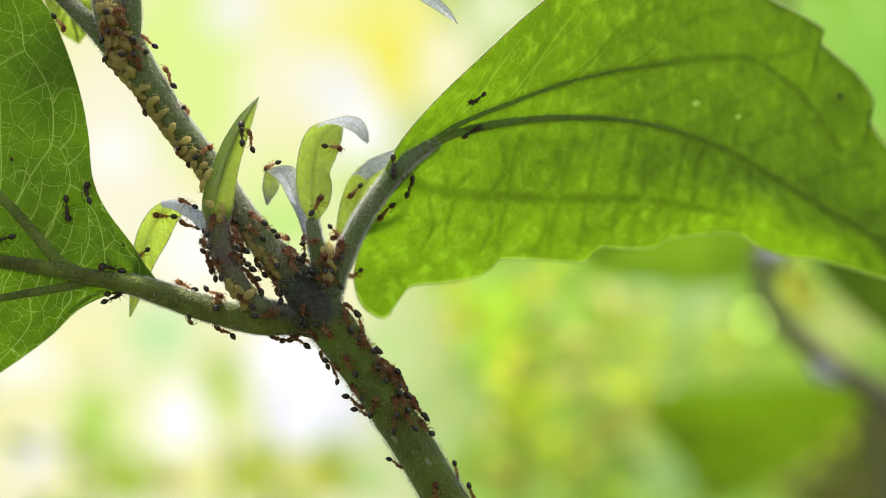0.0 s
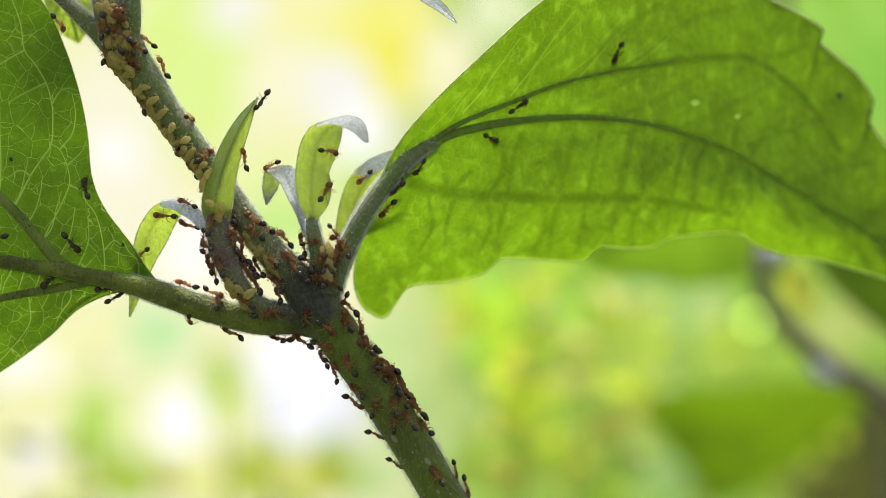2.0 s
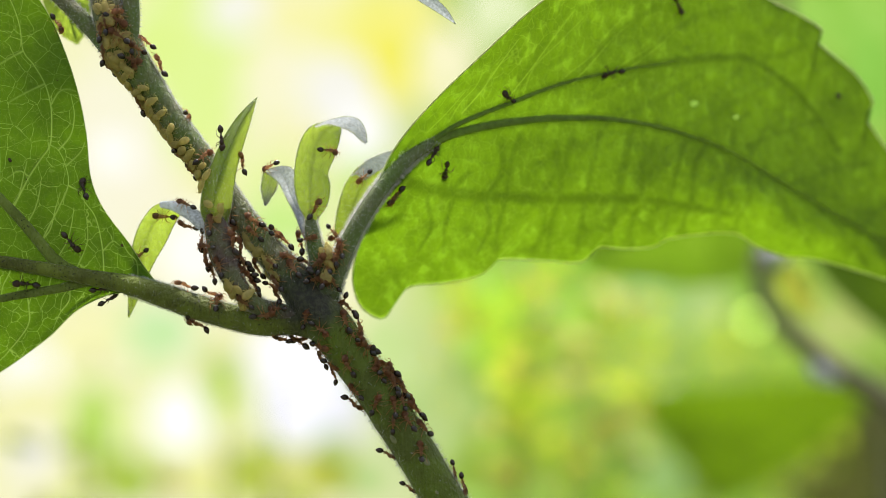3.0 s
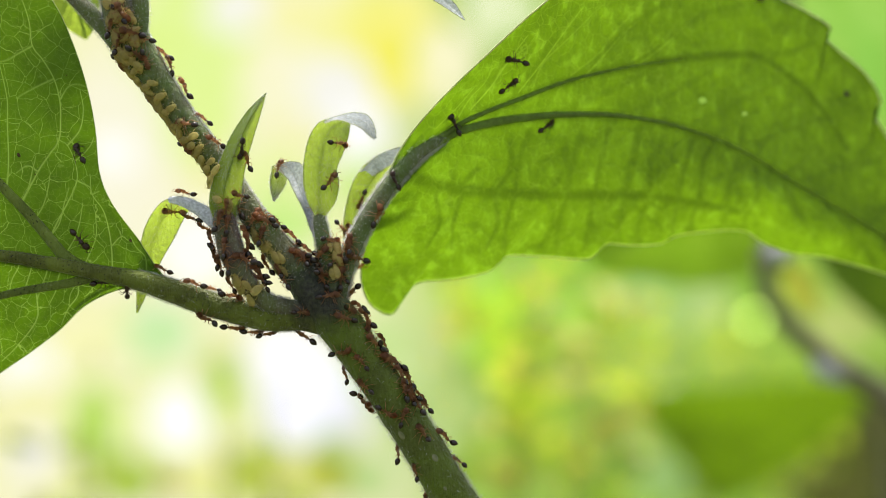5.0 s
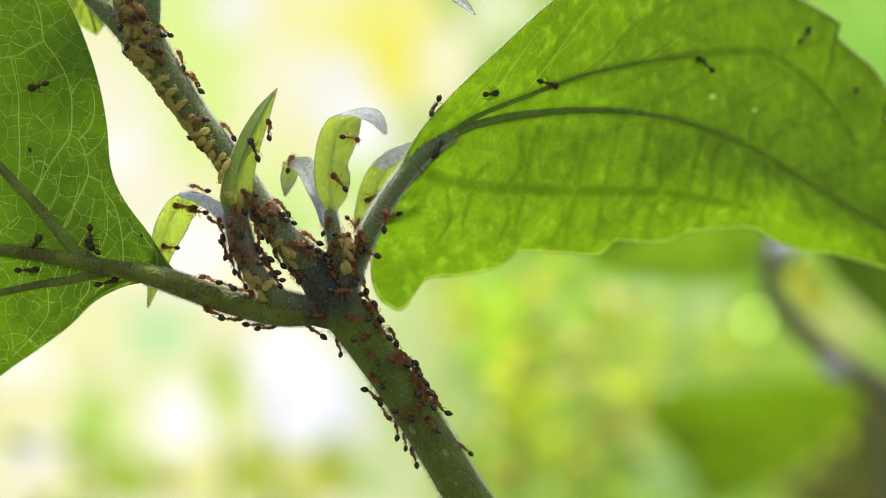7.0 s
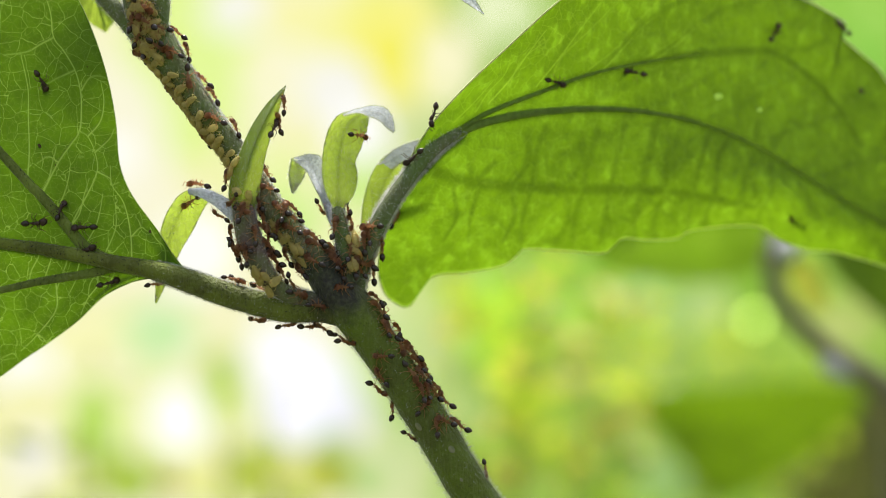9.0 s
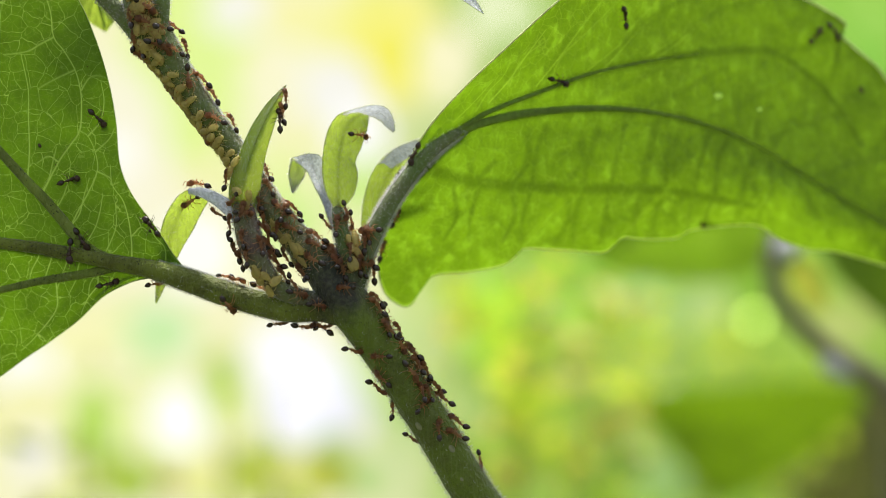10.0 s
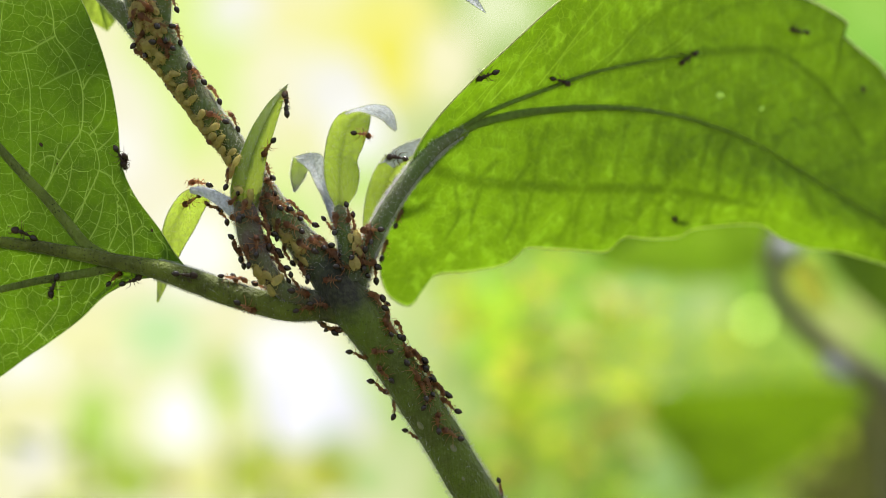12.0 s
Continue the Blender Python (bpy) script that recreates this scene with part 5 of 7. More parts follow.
# ---- moving: the shoot sways a few millimetres in the air ----
SWAY = ((0.0, -0.23, -0.46, -0.11, -0.04), (0.5, -0.47, -0.18, -0.22, -0.08), (1.0, -0.33, -1.11, -0.19, -0.15), (1.5, 0, 0, 0, 0),
        (2.0, -0.31, -0.43, -0.07, -0.07), (2.5, -0.05, -0.45, -0.05, 0.03), (3.0, -0.52, -0.33, -0.19, -0.10), (3.5, -0.3, -0.33, -0.08, -0.06), (4.0, 0.15, -0.33, 0.15, -0.02), (4.5, 0.6, -0.35, 0.37, 0.01),
        (5.0, 0.99, -0.36, 0.57, 0.04), (5.5, 1.35, 0.31, 0.75, 0.19), (6.0, 1.76, -0.22, 1.00, 0.07), (6.5, 1.78, 0.70, 1.01, 0.13), (7.0, 2.89, -0.20, 1.42, 0.13),
        (7.5, 3.15, 0.2, 1.56, 0.19), (8.0, 3.45, 0.6, 1.70, 0.26), (8.5, 3.75, 1.0, 1.84, 0.33),
        (9.0, 4.06, 1.35, 1.97, 0.39), (9.5, 4.58, 0.59, 2.32, 0.26), (10.0, 4.09, 1.38, 2.05, 0.36), (10.5, 3.95, 1.15, 2.02, 0.37),
        (11.0, 5.40, 1.32, 2.69, 0.46), (11.5, 5.78, 1.45, 2.66, 0.54), (12.0, 4.40, 1.16, 2.19, 0.39))


def sway(x, y, z, turn):
    p = (HOME + Vector((x, y, z))) * MM
    return pose(p.x, p.y, p.z, 0, turn, 0)


RIDE = [(t, sway(x, y, z, a)) for t, x, y, z, a in SWAY]


def crawl(ant, rows, behind=False):
    """An ant's way over the shoot, rows of (seconds, x, z, heading), carried along by the sway; behind: on the upper face of a leaf."""
    times = [r[0] for r in rows]
    turns = [rows[0][3]]
    for r in rows[1:]:
        turns.append(turns[-1] + (r[3] - turns[-1] + 180) % 360 - 180)
    out, tilt = [], (rng.uniform(-28, 28), rng.uniform(-12, 30))
    for t, m in RIDE:
        x, z, h = (float(np.interp(t, times, v)) for v in ([r[1] for r in rows], [r[2] for r in rows], turns))
        out.append((t, m @ perch(x, z, h, 0.0, tilt, behind)))
    walk(ant, out)
    far = sum(math.dist(a[1:3], b[1:3]) for a, b in zip(rows, rows[1:]))
    if far > 14:
        stride(ant, rows)


def stride(ant, rows):
    """Three legs swing forward while the other three push back, as long as the ant is walking."""
    times = [r[0] for r in rows]
    put = [[float(np.interp(0.25 * i, times, [r[k] for r in rows])) for k in (1, 2)] for i in range(50)]
    swing = [17 if math.dist(put[max(i - 1, 0)], put[i + 1]) > 0.7 else 3 for i in range(49)]
    legs = [c for c in ant.children if c.name.startswith("leg")]
    for k, leg in enumerate(legs):
        p = leg.matrix_basis.translation
        phase = (k + (k // 3)) % 2
        walk(leg, [(0.25 * i, pose(p.x, p.y, p.z, 0, 0, swing[i] * (1 if (i + phase) % 2 else -1))) for i in range(49)])


def motions():
    walk(plant, RIDE)
    walk(shrub, [(t, sway(x * 0.9, 0, z * 0.9, 0)) for t, x, y, z, a in SWAY])
    for aphid, m in aphids:
        walk(aphid, [(t, ride @ m) for t, ride in RIDE])
    crawl(ants[0], [(0, -26.6, 16.0, 175), (4.5, -26.3, 16.0, 175), (7.5, -26.3, 16.1, 175), (8, -26.5, 16.2, 175), (8.5, -26.6, 16.4, -145), (12, -26.7, 16.5, -145)])
    crawl(ants[1], [(0, -23.1, 3.0, 135), (3.5, -23.0, 2.8, 135), (5, -22.9, 2.4, 150), (5.5, -23.3, 2.3, 160), (6, -26.0, 3.6, 150), (7, -22.1, 2.2, 150), (8, -21.0, 4.6, 150), (8.5, -20.4, 5.8, 90), (9, -19.8, 7.0, 90), (10, -19.4, 6.7, 90), (10.5, -19.3, 6.4, 90), (11, -19.3, 6.7, 90), (11.5, -19.8, 7.7, 90), (12, -19.4, 6.8, 90)])
    crawl(ants[2], [(0, -22.0, -2.0, -105), (3, -22.0, -2.0, -105), (4, -20.8, 0.1, -105), (4.5, -20.2, 1.1, -170), (5, -19.6, 2.1, -170), (7, -19.6, 2.1, -170), (7.5, -19.5, 2.6, -170), (8, -19.4, 3.0, 138), (8.5, -19.3, 3.5, 68), (9, -19.2, 4.0, 15), (10.5, -21.1, 3.0, 15), (11, -21.3, 3.0, 15), (11.5, -20.9, 2.7, 15), (12, -20.7, 2.0, 15)])
    crawl(ants[3], [(0, -17.3, -0.1, 85), (3.5, -17.1, 0.0, 85), (4, -17.0, 0.1, 85), (4.5, -16.8, 0.2, 35), (7, -16.6, 0.3, 35), (9, -14.8, 0.5, 25), (12, -14.8, 0.5, 25)])
    crawl(ants[4], [(0, -18.1, 3.0, 15), (3, -18.1, 3.0, 15), (4, -18.6, 5.1, 18), (4.5, -18.8, 6.2, 88), (5, -19.0, 7.3, 90), (6, -18.9, 7.3, 90), (6.5, -19.1, 8.2, 90), (7, -19.2, 8.3, 90), (8, -19.7, 9.2, 90), (8.5, -19.9, 9.7, 110), (9.5, -20.4, 10.2, 110), (10, -21.0, 11.6, 110), (10.5, -20.5, 11.9, 110), (11.5, -21.0, 13.0, 110), (12, -21.3, 13.4, 110)])
    crawl(ants[5], [(0, -18.9, 7.3, 90), (1.5, -19.0, 6.8, 90), (2, -19.0, 6.9, 90), (2.5, -19.1, 7.6, 90), (3, -19.3, 7.8, 90), (5, -17.7, 9.2, 90), (5.5, -17.6, 8.6, 90), (6.5, -18.1, 10.1, 90), (7, -18.0, 9.8, 90), (9, -16.0, 9.8, 90), (9.5, -16.0, 8.4, 90), (10, -15.1, 7.9, 90), (12, -15.9, 7.8, 90)])
    crawl(ants[6], [(0, -18.9, 10.8, 170), (0.5, -18.9, 9.8, 170), (1, -19.0, 9.5, 170), (2, -18.6, 10.3, 170), (2.5, -18.7, 10.9, 170), (3, -18.5, 10.4, 170), (4, -19.3, 10.6, 170), (4.5, -19.8, 10.6, 120), (5.5, -20.8, 10.9, 120), (6, -20.2, 11.0, 120), (7, -20.3, 12.0, 120), (7.5, -20.7, 14.0, 102), (9, -22.1, 20.3, 110), (12, -22.1, 20.3, 110)])
    crawl(ants[7], [(0, -23.1, 13.5, -160), (3, -23.1, 13.5, -160), (4, -23.6, 13.7, -160), (4.5, -23.8, 13.9, 150), (6.5, -24.0, 14.0, 150), (7, -24.0, 14.0, 150), (7.5, -24.4, 15.4, 104), (8.5, -25.2, 18.4, 104), (9, -25.5, 19.8, 165), (12, -25.5, 19.8, 165)])
    crawl(ants[8], [(0, -21.1, 11.7, 0), (3.5, -21.2, 11.8, 0), (4, -21.3, 11.9, 35), (4.5, -21.4, 12.1, 105), (5, -21.5, 12.2, 140), (7.5, -21.7, 12.3, 140), (10, -22.7, 13.1, 140), (10.5, -22.5, 13.4, 140), (11.5, -23.5, 14.4, 140), (12, -23.4, 14.6, 140)])
    crawl(ants[9], [(0, -15.9, -4.8, -180), (0.5, -15.7, -4.7, -180), (1, -14.7, -4.8, -180), (1.5, -15.1, -4.8, -180), (2, -14.4, -5.0, -180), (2.5, -17.5, -3.7, 161), (3, -20.1, -3.0, -180), (5, -20.0, -2.5, 170), (6, -19.0, -3.1, 170), (7, -20.7, -2.3, 170), (7.5, -20.3, -1.3, 170), (8, -19.8, -0.3, 145), (8.5, -19.3, 0.8, 75), (9, -18.8, 1.8, 50), (12, -18.8, 1.8, 50)])
    crawl(ants[10], [(0, -22.7, 17.6, 150), (3, -22.7, 17.6, 150), (4, -20.1, 17.0, 150), (4.5, -18.9, 16.7, 90), (5, -17.6, 16.3, 90), (6, -18.1, 16.2, 90), (7, -16.0, 16.3, 90), (9, -14.3, 15.3, 100), (12, -14.3, 15.3, 100)])
    crawl(ants[11], [(0, -25.8, 24.1, 120), (0.5, -24.7, 23.0, 120), (1.5, -24.0, 22.4, 120), (2.5, -24.0, 22.6, 120), (5.5, -23.8, 21.5, 120), (6, -23.4, 20.8, 120), (7, -23.1, 21.3, 120), (7.5, -23.3, 22.9, 97), (8, -23.5, 24.5, 97), (8.5, -23.7, 26.0, 121), (9, -23.9, 27.6, -169), (9.5, -23.9, 27.6, -145), (12, -23.9, 27.6, -145)])
    crawl(ants[12], [(0, -15.1, 12.9, 110), (3, -15.1, 12.9, 110), (4, -16.2, 13.1, 110), (4.5, -16.7, 13.2, 90), (5, -17.3, 13.3, 90), (6.5, -17.2, 13.2, 90), (7, -16.8, 12.0, 90), (8, -17.3, 13.6, 80), (8.5, -17.5, 14.4, 10), (9, -17.7, 15.2, 0), (9.5, -17.8, 14.4, 0), (10.5, -17.5, 14.1, 0), (11, -17.6, 14.1, 0), (12, -17.0, 13.3, 0)])
    crawl(ants[13], [(0, -13.6, 13.2, 60), (3, -13.6, 13.2, 60), (3.5, -14.0, 14.6, 104), (4.5, -14.7, 17.5, 104), (5, -15.0, 19.0, 170), (5.5, -15.3, 19.7, 170), (6, -15.6, 19.2, 170), (6.5, -15.3, 19.1, 170), (7, -15.4, 18.4, 170), (8, -17.2, 17.5, 170), (8.5, -18.2, 17.1, -140), (9, -19.1, 16.7, -140), (12, -19.1, 16.7, -140)])
    crawl(ants[14], [(0, -15.1, 11.4, 80), (0.5, -15.4, 11.1, 80), (1.5, -15.2, 10.8, 80), (2, -15.3, 10.9, 80), (2.5, -15.2, 10.7, 80), (3, -15.4, 10.9, 80), (4, -14.6, 11.0, 80), (4.5, -14.2, 11.1, 120), (5, -13.8, 11.2, 120), (5.5, -13.8, 10.9, 120), (6, -13.4, 10.0, 120), (6.5, -14.5, 12.5, 120), (7, -14.3, 12.0, 120), (8, -14.5, 12.4, 120), (8.5, -14.6, 12.6, 160), (11, -14.7, 12.8, 160), (12, -14.7, 12.8, 160)])
    crawl(ants[15], [(0, -10.5, 12.9, 140), (3, -10.5, 12.9, 140), (4, -11.4, 13.5, 135), (4.5, -11.9, 13.8, 65), (5, -12.4, 14.1, 60), (6, -12.9, 15.0, 60), (6.5, -12.9, 15.0, 60), (7, -13.0, 15.0, 116), (9, -19.5, 29.0, 115), (9.5, -19.5, 29.0, 110), (10.5, -20.6, 30.6, 110), (11, -21.4, 31.8, 110), (11.5, -20.1, 30.0, 110), (12, -20.0, 29.9, 110)])
    crawl(ants[16], [(0, -6.7, 11.5, 30), (0.5, -6.8, 12.0, 30), (1, -7.0, 11.9, 30), (1.5, -7.5, 12.2, 30), (3, -7.6, 12.6, 30), (3.5, -8.2, 12.8, 30), (4, -8.8, 13.1, 55), (4.5, -9.4, 13.4, 125), (5, -10.1, 13.7, 150), (7.5, -10.2, 13.8, 150), (8, -10.4, 13.8, 140), (8.5, -10.5, 13.9, 70), (9.5, -10.8, 14.0, 60), (10.5, -10.6, 13.7, 60), (11, -10.8, 13.9, 60), (11.5, -11.2, 14.4, 60), (12, -12.4, 15.8, 130)])
    crawl(ants[17], [(0, -4.1, 8.5, 115), (1.5, -5.0, 9.3, 115), (2, -6.0, 11.2, 115), (2.5, -5.7, 10.9, 115), (5, -6.0, 11.0, 110), (5.5, -7.0, 12.6, 124), (6, -9.0, 15.4, 110), (7, -9.1, 15.8, 110), (9, -8.8, 14.8, 110), (12, -8.8, 14.8, 110)])
    crawl(ants[18], [(0, -13.6, 10.5, 130), (0.5, -13.1, 9.2, 130), (2, -12.4, 8.6, 130), (2.5, -12.0, 7.6, 130), (3, -12.5, 8.3, 130), (4, -12.5, 7.7, 130), (4.5, -12.5, 7.5, 100), (6, -12.5, 7.2, 100), (7.5, -12.7, 7.4, 100), (9.5, -13.0, 7.9, 100), (12, -13.0, 7.9, 100)])
    crawl(ants[19], [(0, -13.9, 7.4, 140), (0.5, -12.9, 6.2, 140), (2, -12.6, 5.6, 140), (2.5, -12.6, 5.7, 140), (3, -12.7, 5.4, 140), (4, -13.5, 6.1, 140), (4.5, -13.8, 6.5, 160), (5.5, -14.4, 7.3, 160), (6, -14.3, 7.8, 160), (6.5, -13.9, 5.5, 160), (7, -14.5, 6.0, 160), (8, -14.1, 8.4, 160), (8.5, -13.9, 9.5, 120), (9, -13.7, 10.7, 120), (12, -13.7, 10.7, 120)])
    crawl(ants[20], [(0, -7.3, 7.7, 150), (3, -7.3, 7.7, 150), (4, -9.1, 9.5, 150), (4.5, -10.0, 10.4, 80), (5, -10.9, 11.3, 80), (8, -11.1, 11.1, 80), (10.5, -11.3, 10.9, 90), (12, -11.3, 10.9, 90)])
    crawl(ants[21], [(0, -9.0, 7.0, -55), (0.5, -7.3, 4.5, -59), (1, -7.3, 4.2, 5), (1.5, -8.1, 5.8, 5), (3, -7.2, 4.1, 5), (3.5, -7.2, 4.5, 5), (4, -7.2, 4.9, 42), (4.5, -7.2, 5.4, 112), (5, -7.2, 5.8, 150), (5.5, -6.1, 5.1, 150), (6, -5.6, 4.9, 150), (6.5, -5.0, 3.7, 150), (7.5, -5.5, 4.1, 150), (8, -5.8, 4.1, 150), (8.5, -6.1, 4.2, 170), (9, -6.4, 4.2, 170), (9.5, -5.7, 2.6, 170), (10, -6.2, 3.5, 170), (10.5, -5.9, 3.0, 170), (12, -6.0, 3.1, 170)])
    crawl(ants[22], [(0, -11.1, 3.5, 80), (1.5, -11.1, 3.4, 80), (4, -11.3, 4.5, 80), (4.5, -11.3, 4.7, 110), (6.5, -11.4, 5.0, 110), (7.5, -11.7, 5.1, 110), (9, -12.5, 5.4, 100), (12, -12.5, 5.4, 100)])
    crawl(ants[23], [(0, -12.1, 0.7, 150), (3, -12.1, 0.7, 150), (4, -14.3, 1.7, 150), (4.5, -15.4, 2.2, -180), (5, -16.5, 2.7, -180), (7, -16.5, 2.7, -180), (9, -17.1, 7.7, 170), (9.5, -17.4, 8.4, 170), (10, -17.6, 9.3, 106), (10.5, -18.5, 12.4, 170), (12, -18.7, 12.7, 170)])
    crawl(ants[24], [(0, -5.8, 2.2, -175), (3, -5.8, 2.2, -175), (4, -4.7, 4.6, -175), (4.5, -4.1, 5.8, 170), (5, -3.5, 7.0, 102), (5.5, -4.9, 9.6, 135), (6, -6.2, 9.7, 170), (7, -5.8, 8.9, 170), (8, -7.2, 10.1, 170), (8.5, -7.9, 10.6, 150), (9, -8.6, 11.2, 150), (12, -8.6, 11.2, 150)])
    crawl(ants[25], [(0, -9.5, -1.2, 0), (3, -9.5, -1.2, 0), (4, -13.0, -3.0, 0), (4.5, -14.7, -4.0, -20), (5, -16.4, -4.9, -20), (5.5, -16.2, -5.2, -20), (6, -15.6, -5.2, -20), (7, -18.7, -4.4, -20), (8, -16.8, -4.3, -20), (8.5, -15.9, -4.2, -42), (9, -15.0, -4.1, -88), (9.5, -17.1, -3.1, -135), (10, -20.3, -1.7, -65), (10.5, -20.9, -1.7, -42), (11, -19.6, -2.2, -24), (11.5, -17.5, -3.2, -42), (12, -17.6, -2.2, -42)])
    crawl(ants[26], [(0, -6.9, -1.0, 170), (1, -7.0, -0.9, 170), (2, -6.8, -1.2, 170), (2.5, -7.8, -0.1, 170), (3, -6.4, -0.5, 170), (3.5, -7.3, 0.7, 125), (4.5, -8.9, 3.1, 125), (5, -9.7, 4.2, 80), (6.5, -10.1, 4.3, 80), (7, -9.6, 3.6, 80), (8, -9.2, 3.1, 80), (8.5, -9.0, 2.9, 10), (10, -8.8, 2.7, 10), (12, -8.8, 2.7, 10)])
    crawl(ants[27], [(0, -6.0, -5.4, -160), (0.5, -5.8, -5.5, -160), (1, -6.0, -5.3, -160), (1.5, -5.7, -5.4, -160), (2, -5.9, -5.5, -160), (2.5, -5.4, -5.3, -160), (3, -5.2, -5.5, -160), (3.5, -7.1, -5.4, 178), (4, -9.0, -5.4, 134), (4.5, -10.9, -5.3, 64), (5, -12.8, -5.2, 20), (5.5, -13.0, -4.7, 20), (6, -12.0, -5.5, 20), (7, -14.3, -4.9, 20), (7.5, -12.8, -3.7, 39), (8.5, -9.8, -1.3, 39), (9, -8.4, -0.1, 0), (12, -8.4, -0.1, 0)])
    crawl(ants[28], [(0, -4.9, -6.8, -60), (0.5, -4.7, -6.9, -60), (1, -4.9, -6.7, -60), (2, -4.7, -7.0, -60), (2.5, -3.5, -7.2, -60), (3, -3.7, -7.2, -60), (4, -7.0, -6.4, -60), (4.5, -8.7, -6.0, 0), (5, -10.3, -5.6, 0), (6, -9.6, -6.7, 0), (6.5, -11.3, -6.8, 0), (7, -12.6, -6.1, 0), (8, -11.4, -5.8, 0), (8.5, -10.7, -5.7, -30), (9, -10.1, -5.5, -30), (10, -11.6, -5.3, -30), (10.5, -12.7, -5.2, -30), (11, -10.5, -4.4, 19), (12, -7.3, -3.3, 19)])
    crawl(ants[29], [(0, 0.2, 7.7, 40), (3, 0.2, 7.7, 40), (4, 0.3, 9.4, 40), (4.5, 0.4, 10.3, 0), (5, 0.5, 11.2, 0), (7, 0.5, 11.2, 0), (8, -0.3, 11.3, 10), (8.5, -0.7, 11.3, 80), (9.5, -1.3, 11.4, 90), (10, -1.0, 11.5, 90), (10.5, -1.2, 11.6, 90), (11.5, -0.7, 10.3, 90), (12, -1.1, 11.7, 107)])
    crawl(ants[30], [(0, -1.1, 11.4, 10), (2, -1.0, 11.3, 10), (3, -1.2, 12.1, 10), (4, -1.5, 13.7, 12), (4.5, -1.7, 14.5, 82), (5, -1.8, 15.3, 85), (5.5, -2.0, 15.0, 85), (6, -2.1, 15.4, 85), (6.5, -2.0, 15.2, 85), (7, -1.3, 12.1, 85), (7.5, -2.0, 13.0, 85), (8, -2.7, 13.9, 35), (8.5, -3.4, 14.7, -35), (9, -4.1, 15.6, -85), (9.5, -4.6, 15.8, -74), (10, -3.3, 12.9, -71), (11, -3.7, 12.3, -85), (12, -3.8, 12.1, -85)])
    crawl(ants[31], [(0, -2.4, 10.2, 100), (0.5, -2.2, 10.1, 100), (1, -2.6, 10.4, 100), (2, -2.7, 10.3, 100), (3, -2.9, 10.9, 100), (4, -2.8, 10.0, 100), (4.5, -2.8, 9.6, 120), (5, -2.8, 9.2, 120), (5.5, -3.5, 10.5, 120), (6, -4.1, 9.8, 120), (6.5, -4.1, 9.8, 120), (7, -3.9, 10.2, 120), (8, -4.6, 9.8, 120), (8.5, -4.9, 9.6, 140), (9, -5.2, 9.4, 140), (9.5, -5.2, 9.7, 140), (10, -4.8, 9.4, 140), (10.5, -5.4, 9.9, 140), (11, -6.8, 11.5, 125), (11.5, -7.0, 12.3, 140), (12, -6.8, 12.3, 140)])
    crawl(ants[32], [(0, 2.9, 13.2, -40), (4, 2.8, 13.3, -40), (6.5, 2.7, 13.4, -30), (7, 2.7, 13.4, -30), (8, 1.5, 14.2, -30), (8.5, 0.9, 14.5, -90), (9, 0.3, 14.9, -90), (9.5, 0.1, 14.3, -90), (10, 0.1, 14.6, -90), (10.5, 0.2, 14.0, -90), (11.5, 0.0, 14.2, -90), (12, 0.2, 14.2, -90)])
    crawl(ants[33], [(0, 4.3, 12.0, -160), (3.5, 4.2, 12.0, -160), (4, 4.1, 11.9, -180), (4.5, 4.0, 11.9, 110), (5, 3.9, 11.9, 90), (7, 3.9, 11.9, 90), (7.5, 3.4, 12.2, 90), (8, 2.9, 12.5, 60), (8.5, 2.4, 12.8, -10), (9, 2.0, 13.2, -40), (9.5, 1.8, 12.8, -40), (10, 1.9, 13.1, -40), (10.5, 2.1, 12.5, -40), (12, 2.1, 12.6, -40)])
    crawl(ants[34], [(0, 0.7, 5.2, -40), (3, 0.7, 5.2, -40), (4, 0.2, 6.7, -40), (4.5, -0.1, 7.4, 30), (5, -0.4, 8.1, 30), (7, -0.4, 8.1, 30), (8, -1.1, 7.9, 30), (8.5, -1.5, 7.9, 100), (9, -1.8, 7.8, 100), (9.5, -2.0, 7.3, 100), (10, -1.7, 7.2, 100), (10.5, -2.7, 7.8, 100), (11, -2.9, 7.5, 100), (11.5, -3.8, 8.4, 100), (12, -3.7, 8.1, 100)])
    crawl(ants[35], [(0, 3.3, 6.8, 80), (3, 3.3, 6.8, 80), (4, 4.6, 7.4, 85), (4.5, 5.3, 7.6, 155), (5, 5.9, 7.9, 160), (7, 5.9, 7.9, 160), (8, 6.5, 7.8, 155), (8.5, 6.7, 7.8, 85), (10, 7.0, 7.8, 80), (12, 7.0, 7.8, 80)])
    crawl(ants[36], [(0, 1.9, 4.6, 60), (3, 1.9, 4.6, 60), (4, 2.5, 5.4, 60), (4.5, 2.8, 5.7, 80), (5, 3.1, 6.1, 80), (7, 3.1, 6.1, 80), (8, 3.8, 5.8, 85), (8.5, 4.1, 5.7, 155), (9.5, 4.4, 5.6, 160), (12, 4.4, 5.6, 160)])
